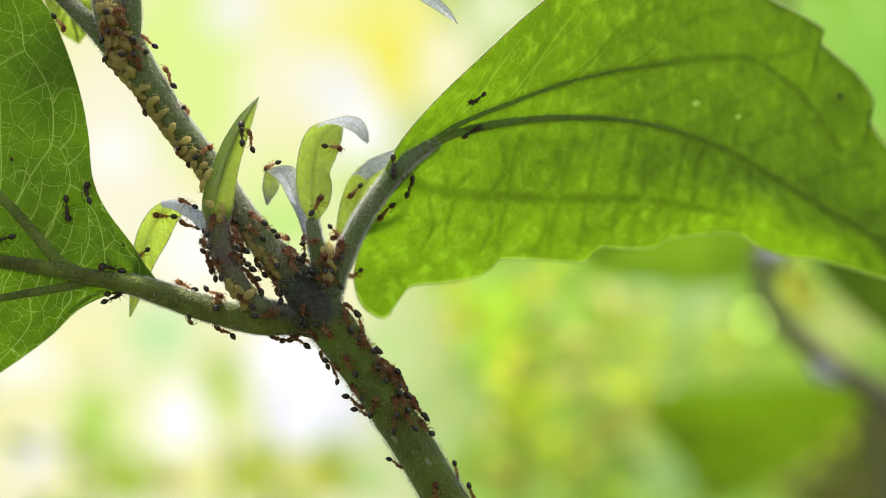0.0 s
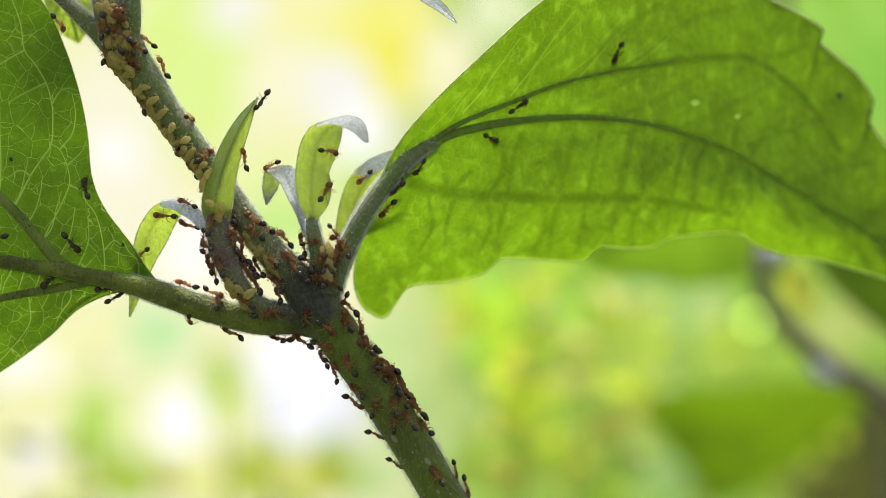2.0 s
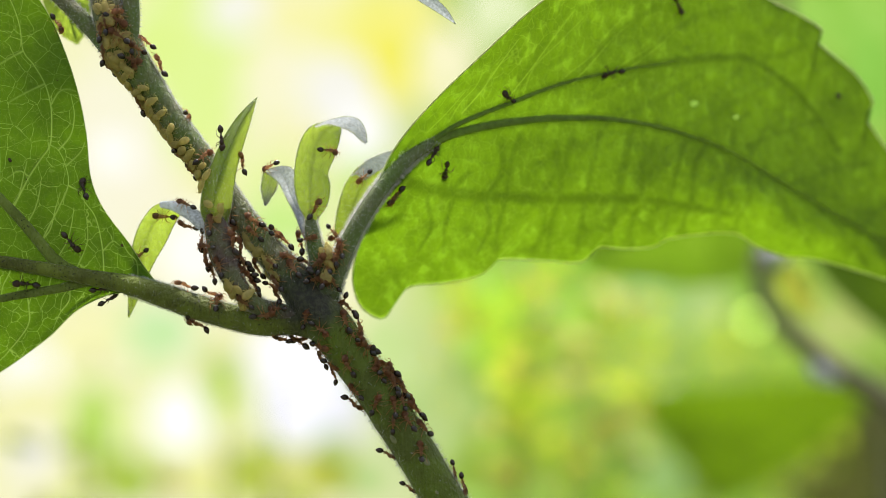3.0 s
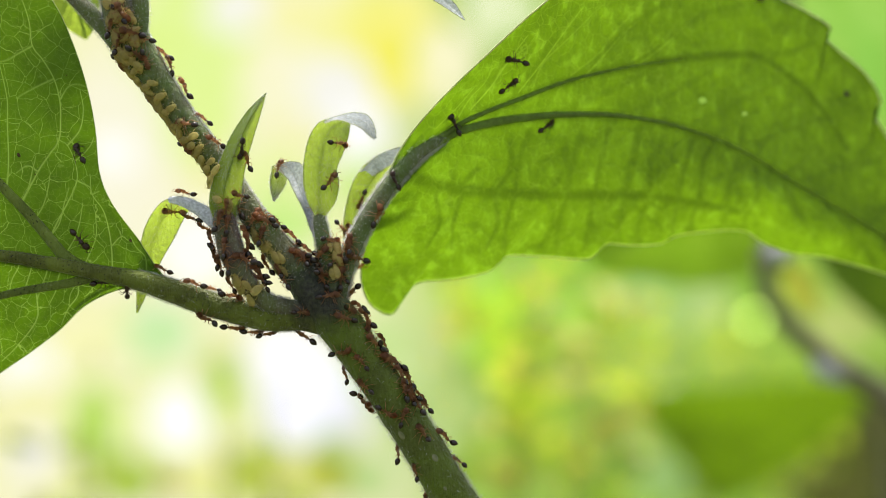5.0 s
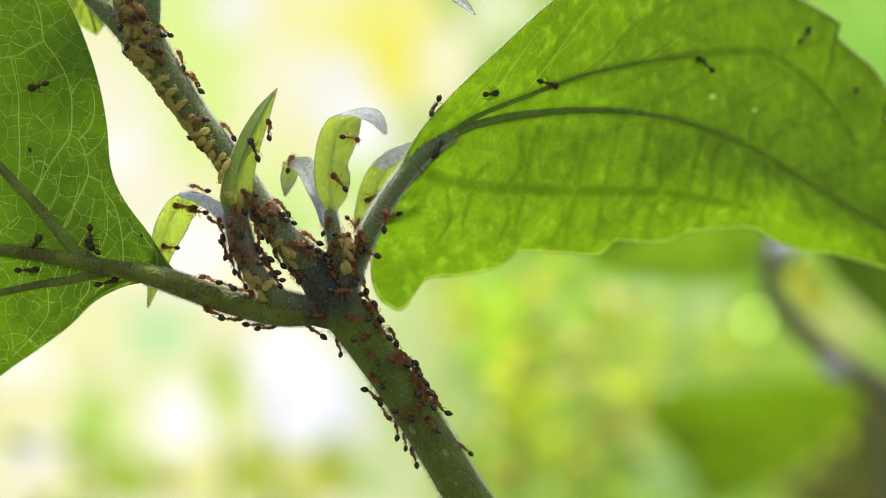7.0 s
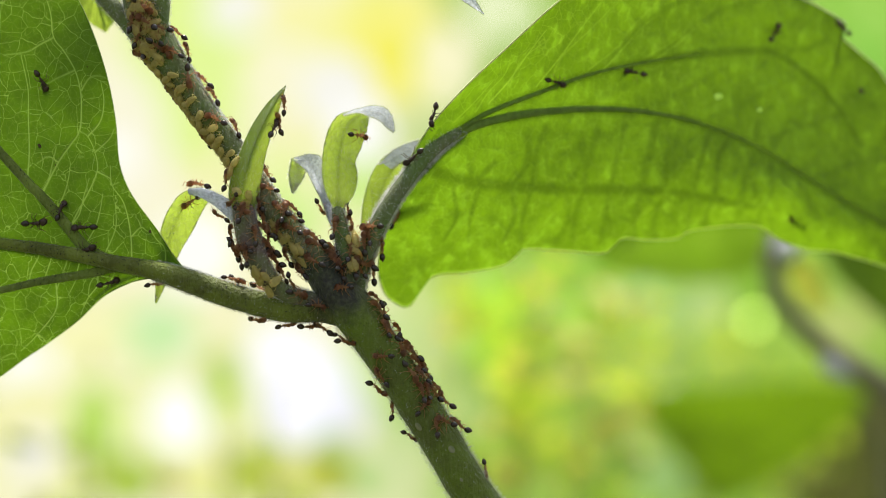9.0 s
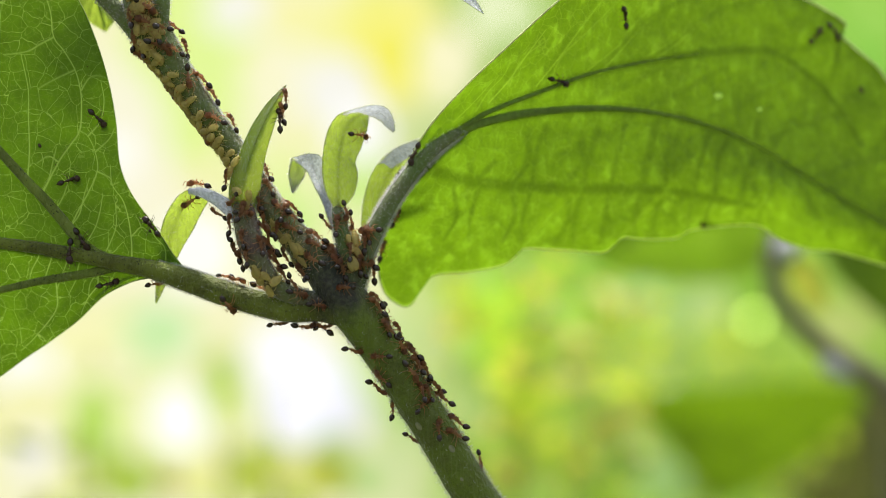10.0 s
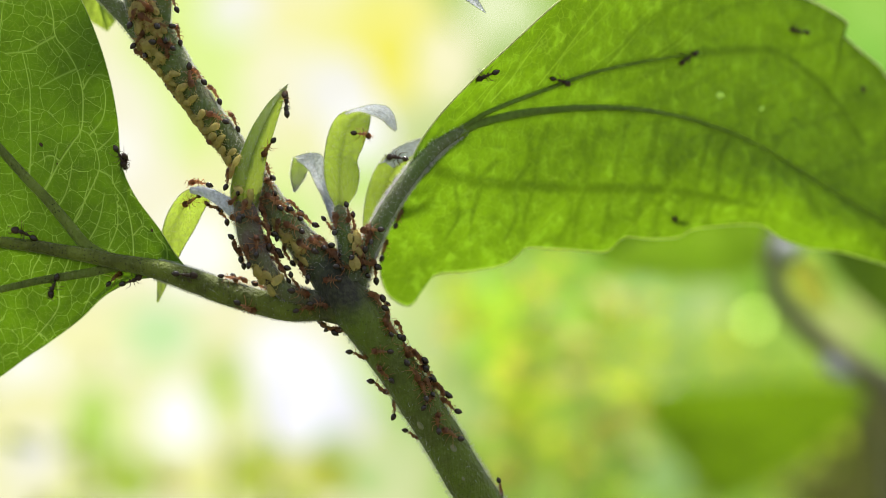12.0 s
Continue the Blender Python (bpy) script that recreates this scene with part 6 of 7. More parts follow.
    crawl(ants[37], [(0, 7.1, 6.2, -120), (0.5, 6.2, 4.6, -120), (1, 4.9, 2.3, -116), (1.5, 4.9, 1.9, -100), (2, 4.4, 1.1, -100), (3, 4.4, 1.1, -100), (4, 5.7, 4.1, -100), (4.5, 6.4, 5.7, -120), (5, 7.0, 7.2, -120), (5.5, 6.9, 7.3, -120), (6, 7.6, 10.2, -120), (6.5, 9.1, 13.1, 170), (7, 10.1, 15.0, -147), (7.5, 9.8, 14.7, -120), (8, 9.5, 14.3, -162), (8.5, 9.2, 13.9, 128), (9, 8.9, 13.5, 85), (10, 9.0, 13.6, 85), (10.5, 9.1, 14.3, 85), (12, 9.3, 13.4, 85)])
    crawl(ants[38], [(0, 5.2, -3.0, 110), (3, 5.2, -3.0, 110), (4.5, 3.6, 2.2, 107), (5, 3.1, 4.0, 90), (7.5, 2.9, 4.1, 90), (9, 2.3, 4.6, 90), (10, 2.6, 4.9, 90), (11.5, 2.4, 5.1, 90), (12, 2.8, 5.7, 90)])
    crawl(ants[39], [(0, 6.6, -5.7, 110), (1, 6.4, -5.6, 110), (1.5, 6.7, -5.6, 110), (2, 5.6, -4.1, 110), (2.5, 6.6, -5.5, 110), (3, 6.6, -5.7, 110), (3.5, 5.9, -4.6, 110), (4, 5.3, -3.6, 90), (4.5, 4.6, -2.6, 20), (5, 4.0, -1.5, 0), (5.5, 3.9, -1.7, 0), (6, 4.2, -1.1, 0), (7, 5.0, -1.8, 0), (7.5, 4.0, -1.2, 0), (8, 2.9, -0.5, 50), (8.5, 1.9, 0.2, 120), (9, 0.8, 0.9, 170), (10, 1.1, 0.8, 170), (10.5, 0.7, 0.4, 170), (11.5, -0.9, 1.5, 170), (12, -1.5, 2.0, 170)])
    crawl(ants[40], [(0, 9.2, -7.8, 155), (3, 9.2, -7.8, 155), (3.5, 8.3, -5.3, 111), (4.5, 6.4, -0.3, 111), (5, 5.5, 2.1, 170), (5.5, 5.1, 0.6, 170), (6, 5.3, 1.1, 170), (6.5, 5.6, 0.8, 170), (7, 5.6, 1.8, 170), (7.5, 5.6, 2.1, 170), (8, 5.6, 2.5, 120), (8.5, 5.6, 2.9, 50), (9, 5.6, 3.3, 0), (12, 5.6, 3.3, 0)])
    crawl(ants[41], [(0, 11.5, -11.2, 10), (2.5, 11.5, -11.2, 10), (3, 11.5, -11.2, 30), (3.5, 10.4, -9.3, 100), (4, 9.2, -7.4, 120), (5, 7.0, -3.5, 120), (6.5, 7.3, -4.0, 120), (7, 6.4, -3.3, 120), (9, 6.2, -3.4, 120), (9.5, 5.7, -3.3, 120), (10, 5.9, -3.0, 120), (10.5, 6.0, -3.5, 120), (11, 6.1, -3.4, 120), (12, 5.5, -2.2, 120)])
    crawl(ants[42], [(0, 14.1, -12.1, 20), (2.5, 14.1, -12.1, 20), (3, 14.1, -12.1, 39), (3.5, 13.2, -10.9, 109), (4, 12.3, -9.7, 128), (5, 10.4, -7.4, 130), (7.5, 10.3, -7.2, 130), (8, 10.2, -7.1, 130), (8.5, 10.0, -7.0, 110), (12, 9.9, -6.8, 110)])
    crawl(ants[43], [(0, 1.4, -4.1, -30), (0.5, 1.4, -4.0, -30), (1, 1.2, -3.5, -30), (2, 1.8, -3.8, -30), (2.5, 1.2, -2.9, -30), (3, 0.9, -3.8, -30), (3.5, 0.7, -1.9, -30), (4, 0.5, 0.1, -2), (4.5, 0.4, 2.0, 68), (5, 0.2, 4.0, 120), (7, 0.2, 4.0, 120), (8, -0.5, 4.6, 120), (8.5, -0.9, 4.9, 140), (9, -1.2, 5.1, 140), (10, -0.9, 4.9, 140), (10.5, -1.4, 5.3, 140), (11, -1.6, 5.2, 140), (11.5, -2.8, 6.6, 140), (12, -2.8, 6.6, 140)])
    crawl(ants[44], [(0, -2.0, -1.6, 80), (1, -1.7, -2.4, 80), (3, -1.3, -2.6, 80), (3.5, -1.5, -0.2, 97), (4.5, -2.1, 4.7, 97), (5, -2.4, 7.2, 120), (7.5, -2.2, 7.1, 120), (10, -1.8, 7.0, 120), (12, -1.8, 7.0, 120)])
    crawl(ants[45], [(0, -1.5, -4.5, -43), (0.5, 1.0, -6.9, -42), (1, 1.2, -7.0, 0), (2.5, 1.2, -6.9, 0), (3, 1.2, -7.0, 12), (3.5, 1.1, -5.2, 82), (4, 0.9, -3.3, 94), (4.5, 0.8, -1.4, 82), (5, 0.7, 0.5, 12), (6, 0.7, 0.5, 0), (7, 0.7, 0.5, 0), (7.5, 0.6, 1.4, 0), (8, 0.6, 2.4, 20), (8.5, 0.5, 3.3, 90), (9, 0.5, 4.2, 110), (10, 0.8, 4.2, 110), (10.5, 0.4, 4.2, 110), (12, -1.1, 5.2, 110)])
    crawl(ants[46], [(0, 3.1, -9.6, -85), (3, 3.1, -9.6, -85), (4, 3.0, -9.0, -72), (4.5, 3.0, -8.7, -2), (5, 2.9, -8.4, 10), (5.5, 3.5, -8.3, 10), (6, 3.8, -7.2, 10), (6.5, 4.2, -7.1, 10), (7, 4.1, -7.0, 10), (9, 1.0, -7.8, 0), (9.5, 1.8, -8.8, 0), (10.5, 2.8, -9.9, 0), (12, 2.8, -10.2, 0)])
    crawl(ants[47], [(0, 6.1, -10.7, 120), (3, 6.1, -10.7, 120), (4, 5.0, -6.9, 107), (4.5, 4.4, -5.0, 107), (5, 3.8, -3.1, 170), (5.5, 4.8, -4.0, 170), (6.5, 4.7, -4.3, 170), (7, 4.4, -4.1, -175), (8, -0.7, -5.1, -169), (8.5, -3.2, -5.6, 141), (9, -5.8, -6.1, 71), (9.5, -7.6, -6.6, 20), (10.5, -5.8, -7.1, 20), (11, -2.6, -6.2, 16), (12, -2.1, -6.3, 20)])
    crawl(ants[48], [(0, 1.0, -10.0, 150), (3, 1.0, -10.0, 150), (4, -1.7, -5.9, 96), (4.5, -3.0, -3.8, 26), (5, -4.3, -1.7, 0), (6.5, -3.0, -3.2, 0), (7.5, -3.5, -2.9, 0), (9, -4.7, -2.2, 0), (12, -4.7, -2.2, 0)])
    crawl(ants[49], [(0, 2.7, -13.1, 170), (3, 2.7, -13.1, 170), (4, 3.0, -13.4, 170), (4.5, 3.2, -13.6, 100), (5.5, 3.5, -13.8, 100), (6, 2.0, -12.3, 100), (6.5, 0.9, -11.2, 134), (7, -0.2, -10.1, 100), (8, -0.5, -9.1, 85), (8.5, -0.7, -8.6, 15), (9, -0.8, -8.1, 0), (9.5, -2.4, -6.9, 0), (10, -3.6, -6.0, 0), (10.5, -2.8, -6.6, 0), (11, -2.5, -6.0, 0), (12, -1.9, -6.1, 0)])
    crawl(ants[50], [(0, 7.7, -15.2, 155), (4, 7.8, -15.0, 155), (6.5, 7.9, -14.8, 145), (7, 7.9, -14.8, 145), (8, 7.8, -13.0, 145), (8.5, 7.7, -12.0, -180), (9, 7.7, -11.1, -180), (9.5, 7.3, -11.1, -180), (10.5, 7.3, -11.4, -180), (11, 7.4, -11.2, -180), (12, 7.2, -10.5, -180)])
    crawl(ants[51], [(0, 11.0, -12.4, 120), (3, 11.0, -12.4, 120), (5, 6.8, -10.8, 125), (7, 6.8, -10.8, 125), (8, 7.2, -8.6, 125), (8.5, 7.4, -7.5, 100), (9, 7.6, -6.4, 100), (12, 7.6, -6.4, 100)])
    crawl(ants[52], [(0, 13.7, -14.4, 90), (3, 13.7, -14.4, 90), (4, 12.6, -12.6, 100), (4.5, 12.0, -11.6, 170), (5, 11.5, -10.7, -180), (6, 11.4, -11.2, -180), (6.5, 11.4, -11.8, -180), (7, 11.3, -11.7, -180), (8, 11.9, -11.0, -180), (8.5, 12.3, -10.6, 120), (9, 12.6, -10.3, 120), (9.5, 12.5, -10.9, 120), (10, 12.8, -10.8, 120), (10.5, 13.1, -12.2, 120), (11, 13.3, -12.8, 120), (11.5, 13.2, -12.5, 120), (12, 13.2, -12.6, 120)])
    crawl(ants[53], [(0, 14.8, -15.0, 95), (3, 14.8, -15.0, 95), (5, 13.9, -15.9, 90), (7, 13.9, -15.9, 90), (7.5, 13.5, -15.5, 90), (8, 13.0, -15.0, 55), (8.5, 12.5, -14.5, -15), (9, 12.0, -14.0, -50), (12, 12.0, -14.0, -50)])
    crawl(ants[54], [(0, 5.6, -17.1, -45), (4, 5.6, -17.3, -45), (7, 5.6, -17.6, -50), (9.5, 5.2, -17.0, -60), (12, 5.2, -17.0, -60)])
    crawl(ants[55], [(0, 10.5, -18.1, 65), (2, 10.8, -18.2, 65), (3, 11.0, -17.6, 65), (3.5, 9.8, -17.9, 65), (4, 8.5, -18.2, 38), (4.5, 7.3, -18.5, -32), (5, 6.1, -18.8, -60), (5.5, 6.1, -19.0, -60), (6, 7.7, -21.5, -60), (6.5, 9.2, -23.3, -60), (7, 7.9, -20.6, -60), (7.5, 7.9, -19.1, -60), (8, 7.8, -17.6, -13), (9, 7.7, -14.6, 127), (9.5, 7.8, -14.9, 140), (11, 7.9, -14.9, 140), (11.5, 7.7, -14.5, 140), (12, 8.0, -14.2, 140)])
    crawl(ants[56], [(0, 6.3, -19.5, -45), (0.5, 6.3, -19.6, -45), (1, 7.4, -21.2, -45), (1.5, 7.8, -21.6, -45), (2, 8.9, -23.5, -54), (2.5, 10.4, -25.2, -49), (3, 11.4, -26.4, -45), (3.5, 12.0, -26.5, -45), (5, 13.8, -26.9, 135), (6, 12.2, -25.2, 135), (7.5, 10.7, -23.3, 135), (8, 10.3, -22.5, 135), (8.5, 9.8, -21.7, 110), (9, 9.4, -21.0, 110), (12, 9.4, -21.0, 110)])
    crawl(ants[57], [(0, 13.9, -21.1, 85), (3.5, 14.0, -21.0, 85), (5.5, 14.2, -20.5, 70), (8, 14.4, -20.6, 70), (8.5, 14.4, -20.6, 50), (10, 14.3, -20.2, 50), (11.5, 14.4, -20.2, 50), (12, 14.8, -19.7, 50)])
    crawl(ants[58], [(0, 16.4, -20.9, 115), (3, 16.4, -20.9, 115), (4, 16.4, -19.9, 115), (4.5, 16.4, -19.4, 95), (5, 16.4, -18.9, 95), (7, 16.4, -18.9, 95), (8, 17.6, -19.1, 95), (8.5, 18.2, -19.2, 120), (9, 18.8, -19.3, 120), (9.5, 18.2, -19.3, 120), (10, 18.4, -19.1, 120), (12, 17.8, -17.6, 120)])
    crawl(ants[59], [(0, 17.3, -18.8, 115), (3, 17.3, -18.8, 115), (5, 15.4, -16.5, 120), (7, 15.4, -16.5, 120), (8, 15.9, -17.2, 120), (8.5, 16.1, -17.6, 100), (9, 16.3, -18.0, 100), (9.5, 16.1, -17.2, 100), (10, 16.3, -17.0, 100), (11, 16.8, -17.6, 100), (11.5, 16.5, -17.5, 100), (12, 16.7, -17.4, 100)])
    crawl(ants[60], [(0, 19.0, -18.8, 125), (3.5, 18.8, -18.7, 125), (5, 18.2, -18.3, 130), (5.5, 17.4, -17.9, 130), (6, 17.7, -18.3, 130), (6.5, 16.5, -15.9, 116), (7, 15.7, -14.3, 130), (8, 15.0, -14.6, 130), (8.5, 14.7, -14.8, 110), (9.5, 14.1, -14.9, 110), (10, 14.4, -14.5, 110), (11, 14.7, -15.0, 110), (12, 14.7, -14.8, 110)])
    crawl(ants[61], [(0, 13.3, -27.8, -45), (1.5, 13.4, -27.8, -45), (2, 13.5, -27.8, -45), (2.5, 15.3, -29.3, -55), (3, 16.3, -31.8, -45), (3.5, 16.5, -31.4, -45), (4, 16.6, -30.9, 5), (4.5, 16.8, -30.4, 75), (5, 17.0, -30.0, 125), (5.5, 15.5, -30.4, 156), (6, 13.2, -28.3, 125), (6.5, 11.9, -27.5, 125), (7, 11.5, -26.5, 125), (7.5, 11.3, -26.3, 125), (8, 11.2, -26.1, 108), (8.5, 11.0, -25.9, 38), (9, 10.8, -25.7, 20), (9.5, 11.3, -26.7, 20), (10, 11.1, -26.1, 20), (11.5, 11.2, -25.1, 20), (12, 11.6, -25.0, 20)])
    crawl(ants[62], [(0, 24.6, -28.8, -30), (3.5, 24.5, -28.6, -30), (4, 24.5, -28.4, -15), (4.5, 24.5, -28.2, 55), (5, 24.5, -28.0, 70), (5.5, 23.8, -27.7, 70), (6, 23.3, -26.9, 70), (7, 24.4, -26.5, 70), (7.5, 25.0, -27.4, 70), (8, 25.7, -28.3, 50), (8.5, 26.3, -29.1, -20), (9, 27.0, -30.0, -40), (10, 25.6, -28.6, -40), (10.5, 26.8, -29.6, -40), (11, 28.5, -32.2, -40), (11.5, 28.5, -31.7, -40), (12, 29.3, -33.4, -64)])
    crawl(ants[63], [(0, 27.8, -32.7, -60), (1, 27.5, -32.4, -60), (2.5, 26.5, -31.0, -60), (3, 26.5, -31.0, -69), (3.5, 24.6, -32.1, -139), (4.5, 20.7, -34.5, -149), (5, 18.8, -35.7, 177), (5.5, 17.3, -34.3, 138), (6, 15.3, -32.4, 130), (6.5, 13.8, -31.1, 138), (7, 12.4, -29.8, 94), (7.5, 13.6, -28.3, 51), (8.5, 16.1, -25.3, 51), (9, 17.3, -23.8, 92), (9.5, 17.0, -23.8, 92), (10, 17.6, -24.4, 92), (10.5, 17.3, -23.8, 92), (11, 17.2, -23.7, 92), (11.5, 16.5, -22.8, 92), (12, 17.1, -23.4, 92)])
    crawl(ants[64], [(0, 21.1, -33.7, 90), (1.5, 21.9, -32.2, 90), (2, 21.5, -30.7, 116), (2.5, 19.7, -27.7, 123), (3, 18.6, -26.3, 90), (4, 18.1, -25.1, 90), (4.5, 17.9, -24.5, 110), (5, 17.6, -23.8, 110), (6, 17.5, -24.3, 110), (6.5, 17.8, -24.2, 110), (7, 17.3, -23.3, 110), (8, 18.0, -23.2, 110), (8.5, 18.3, -23.2, 140), (9, 18.7, -23.2, 140), (9.5, 18.5, -24.1, 140), (10, 20.5, -25.7, 140), (11.5, 19.6, -25.7, 140), (12, 19.6, -25.7, 140)])
    crawl(ants[65], [(0, -32.0, 34.3, 100), (3, -32.0, 34.3, 100), (4, -27.9, 32.7, 100), (4.5, -25.9, 31.9, 170), (5, -23.9, 31.1, 170), (7, -23.9, 31.1, 170), (7.5, -24.2, 32.7, 101), (8.5, -24.8, 35.8, 101), (9, -25.1, 37.3, 115), (10.5, -25.7, 37.2, 115), (11, -26.0, 37.2, 115), (12, -26.5, 37.7, 115)])
    crawl(ants[66], [(0, -35.9, 42.3, -175), (2.5, -35.9, 42.3, -175), (3, -35.9, 42.3, -154), (4, -33.9, 38.3, -17), (4.5, -32.8, 36.3, 53), (5, -31.8, 34.2, 100), (8, -31.9, 34.5, 100), (11, -32.0, 34.8, 100), (12, -32.0, 34.8, 100)])
    crawl(ants[67], [(0, -31.5, 45.6, 170), (3, -31.5, 45.6, 170), (4, -29.3, 43.8, 170), (4.5, -28.1, 42.9, 110), (5, -27.0, 41.9, 110), (7, -27.0, 41.9, 110), (9, -27.1, 43.1, 115), (9.5, -27.1, 43.1, 115), (11.5, -29.6, 44.5, 115), (12, -30.1, 45.3, 115)])
    crawl(ants[68], [(0, -30.0, 46.2, 90), (3, -30.0, 46.2, 90), (4, -29.0, 44.9, 90), (4.5, -28.5, 44.2, 110), (5, -28.0, 43.6, 110), (5.5, -28.6, 44.5, 110), (6, -29.0, 44.9, 110), (7, -30.7, 46.4, 110), (9, -28.7, 46.2, 100), (9.5, -28.7, 46.2, 100), (10.5, -29.4, 48.3, 100), (11, -30.0, 49.9, 119), (11.5, -31.1, 51.3, 100), (12, -31.2, 51.0, 100)])
    crawl(ants[69], [(0, -26.7, 40.0, 110), (0.5, -26.3, 40.3, 110), (1.5, -26.9, 41.8, 110), (3, -27.3, 42.6, 110), (5, -24.6, 37.7, 110), (7, -24.6, 37.7, 110), (7.5, -25.3, 37.8, 110), (8, -26.1, 37.9, 155), (8.5, -26.9, 38.0, -135), (9, -27.6, 38.1, -90), (12, -27.6, 38.1, -90)])
    crawl(ants[70], [(0, -23.8, 34.5, 30), (0.5, -23.3, 34.2, 30), (1, -23.5, 34.1, 30), (1.5, -23.2, 33.8, 30), (2, -23.0, 32.9, 30), (2.5, -22.7, 32.6, 30), (3, -23.2, 33.7, 30), (4, -21.9, 33.2, 40), (4.5, -21.2, 32.9, 110), (5, -20.5, 32.6, 120), (5.5, -21.7, 33.9, 131), (6, -23.3, 35.7, 120), (7.5, -26.7, 39.3, 139), (9, -30.1, 42.3, 150), (10.5, -30.0, 42.6, 150), (12, -31.7, 43.4, 150)])
    crawl(ants[71], [(0, -23.8, 28.0, -142), (4, -23.9, 27.8, -142), (7, -23.9, 27.6, -135), (8, -23.2, 29.1, -138), (8.5, -22.8, 29.9, 152), (9, -22.5, 30.6, 150), (12, -22.5, 30.6, 150)])
    crawl(ants[72], [(0, -20.2, 27.0, 40), (1, -20.1, 26.9, 40), (1.5, -20.0, 26.3, 40), (3, -19.9, 26.3, 40), (3.5, -19.7, 26.7, 40), (4, -19.6, 27.1, 70), (4.5, -19.4, 27.5, 140), (5, -19.3, 27.8, 170), (5.5, -19.5, 28.4, 170), (6, -19.1, 28.9, 170), (7, -19.0, 28.9, 170), (7.5, -20.0, 30.4, 125), (9, -23.1, 34.9, 115), (12, -23.1, 34.9, 115)])
    crawl(ants[73], [(0, -45.1, 50.4, -35), (2.5, -45.1, 50.4, -35), (3, -45.1, 50.4, -45), (4.5, -38.7, 44.0, -45), (5, -36.6, 41.9, -62), (5.5, -36.6, 41.9, -132), (6, -36.6, 41.9, -150), (7.5, -36.7, 41.7, -150), (8, -36.8, 41.4, -150), (8.5, -36.9, 41.2, 170), (9, -37.0, 40.9, 170), (9.5, -36.7, 40.9, 170), (10, -36.5, 40.2, 170), (10.5, -36.2, 40.1, 170), (11, -36.5, 40.0, 170), (12, -36.4, 39.8, 170)])
    crawl(ants[74], [(0, -34.5, 51.8, -160), (3, -34.5, 51.8, -160), (4, -35.2, 51.3, -170), (4.5, -35.6, 51.0, 120), (5, -36.0, 50.7, 110), (7, -36.0, 50.7, 110), (7.5, -35.9, 48.7, 110), (8, -35.7, 46.7, 157), (8.5, -35.6, 44.7, -133), (9, -35.5, 42.7, -160), (12, -35.5, 42.7, -160)])
    crawl(ants[75], [(0, -36.8, 49.6, 100), (3, -36.8, 49.6, 100), (4, -34.3, 47.7, 102), (4.5, -33.1, 46.8, 172), (5, -31.9, 45.9, 175), (7.5, -32.1, 46.0, 175), (9.5, -32.6, 46.6, 175), (10.5, -32.3, 46.5, 175), (11, -32.8, 49.9, -169), (11.5, -32.4, 46.6, -107), (12, -32.4, 46.7, -177)])
    crawl(ants[76], [(0, -11.7, 28.7, 100), (0.5, -11.5, 29.7, 100), (1, -11.7, 28.4, 100), (1.5, -12.3, 26.3, 100), (2, -12.7, 25.4, 100), (3, -12.7, 24.8, 100), (5, -14.1, 24.5, 100), (6, -13.8, 24.3, 100), (6.5, -13.3, 25.7, 74), (7, -12.4, 29.3, 70), (7.5, -12.0, 29.4, 100), (8, -11.6, 29.5, 100), (8.5, -11.3, 29.6, 130), (9.5, -10.7, 29.5, 130), (10, -10.2, 31.2, 130), (10.5, -10.6, 30.8, 130), (11, -11.8, 28.8, -160), (11.5, -12.7, 27.4, -123), (12, -13.6, 26.0, -123)])
    crawl(ants[77], [(0, -8.0, 26.2, 170), (3, -8.0, 26.2, 170), (4, -7.8, 24.7, 160), (4.5, -7.8, 24.0, 90), (5, -7.7, 23.2, 80), (7, -7.7, 23.2, 80), (9, -7.7, 32.3, 104), (9.5, -8.9, 34.7, 80), (10, -9.3, 33.9, 80), (11.5, -10.5, 33.6, 80), (12, -10.5, 33.6, 80)])
    crawl(ants[78], [(0, 2.5, 27.9, 0), (0.5, 2.3, 27.4, 0), (1, 2.1, 27.6, 0), (2, 1.9, 27.1, 0), (5.5, 2.3, 28.0, 0), (12, 2.7, 28.0, 0)])
    crawl(ants[79], [(0, 0.3, 17.4, 60), (0.5, 0.2, 16.7, 60), (1, 1.6, 18.6, 60), (1.5, 1.9, 18.3, 60), (2, 1.9, 19.6, 60), (2.5, 0.1, 16.5, 60), (3, 0.3, 16.8, 60), (5, 1.2, 20.8, 50), (5.5, 1.1, 20.2, 50), (6, 1.0, 20.5, 50), (6.5, 0.6, 18.4, 63), (7, 1.1, 20.4, 133), (7.5, -2.7, 20.6, 178), (9, -13.9, 21.0, 169), (9.5, -13.9, 21.0, 99), (12, -13.9, 21.0, 90)])
    crawl(ants[80], [(0, 6.6, 20.3, -135), (1, 7.7, 21.8, -135), (2, 8.5, 22.6, -135), (3, 8.7, 22.8, -135), (4, 7.7, 20.4, -122), (4.5, 7.1, 19.2, -52), (5, 6.6, 18.1, -113), (5.5, 5.8, 16.5, -43), (6, 6.1, 16.6, -40), (6.5, 6.8, 17.5, -78), (7, 6.8, 17.8, -148), (7.5, 1.8, 18.0, 178), (9, -13.2, 18.5, 178), (9.5, -13.2, 18.5, 120), (12, -13.2, 18.5, 120)])
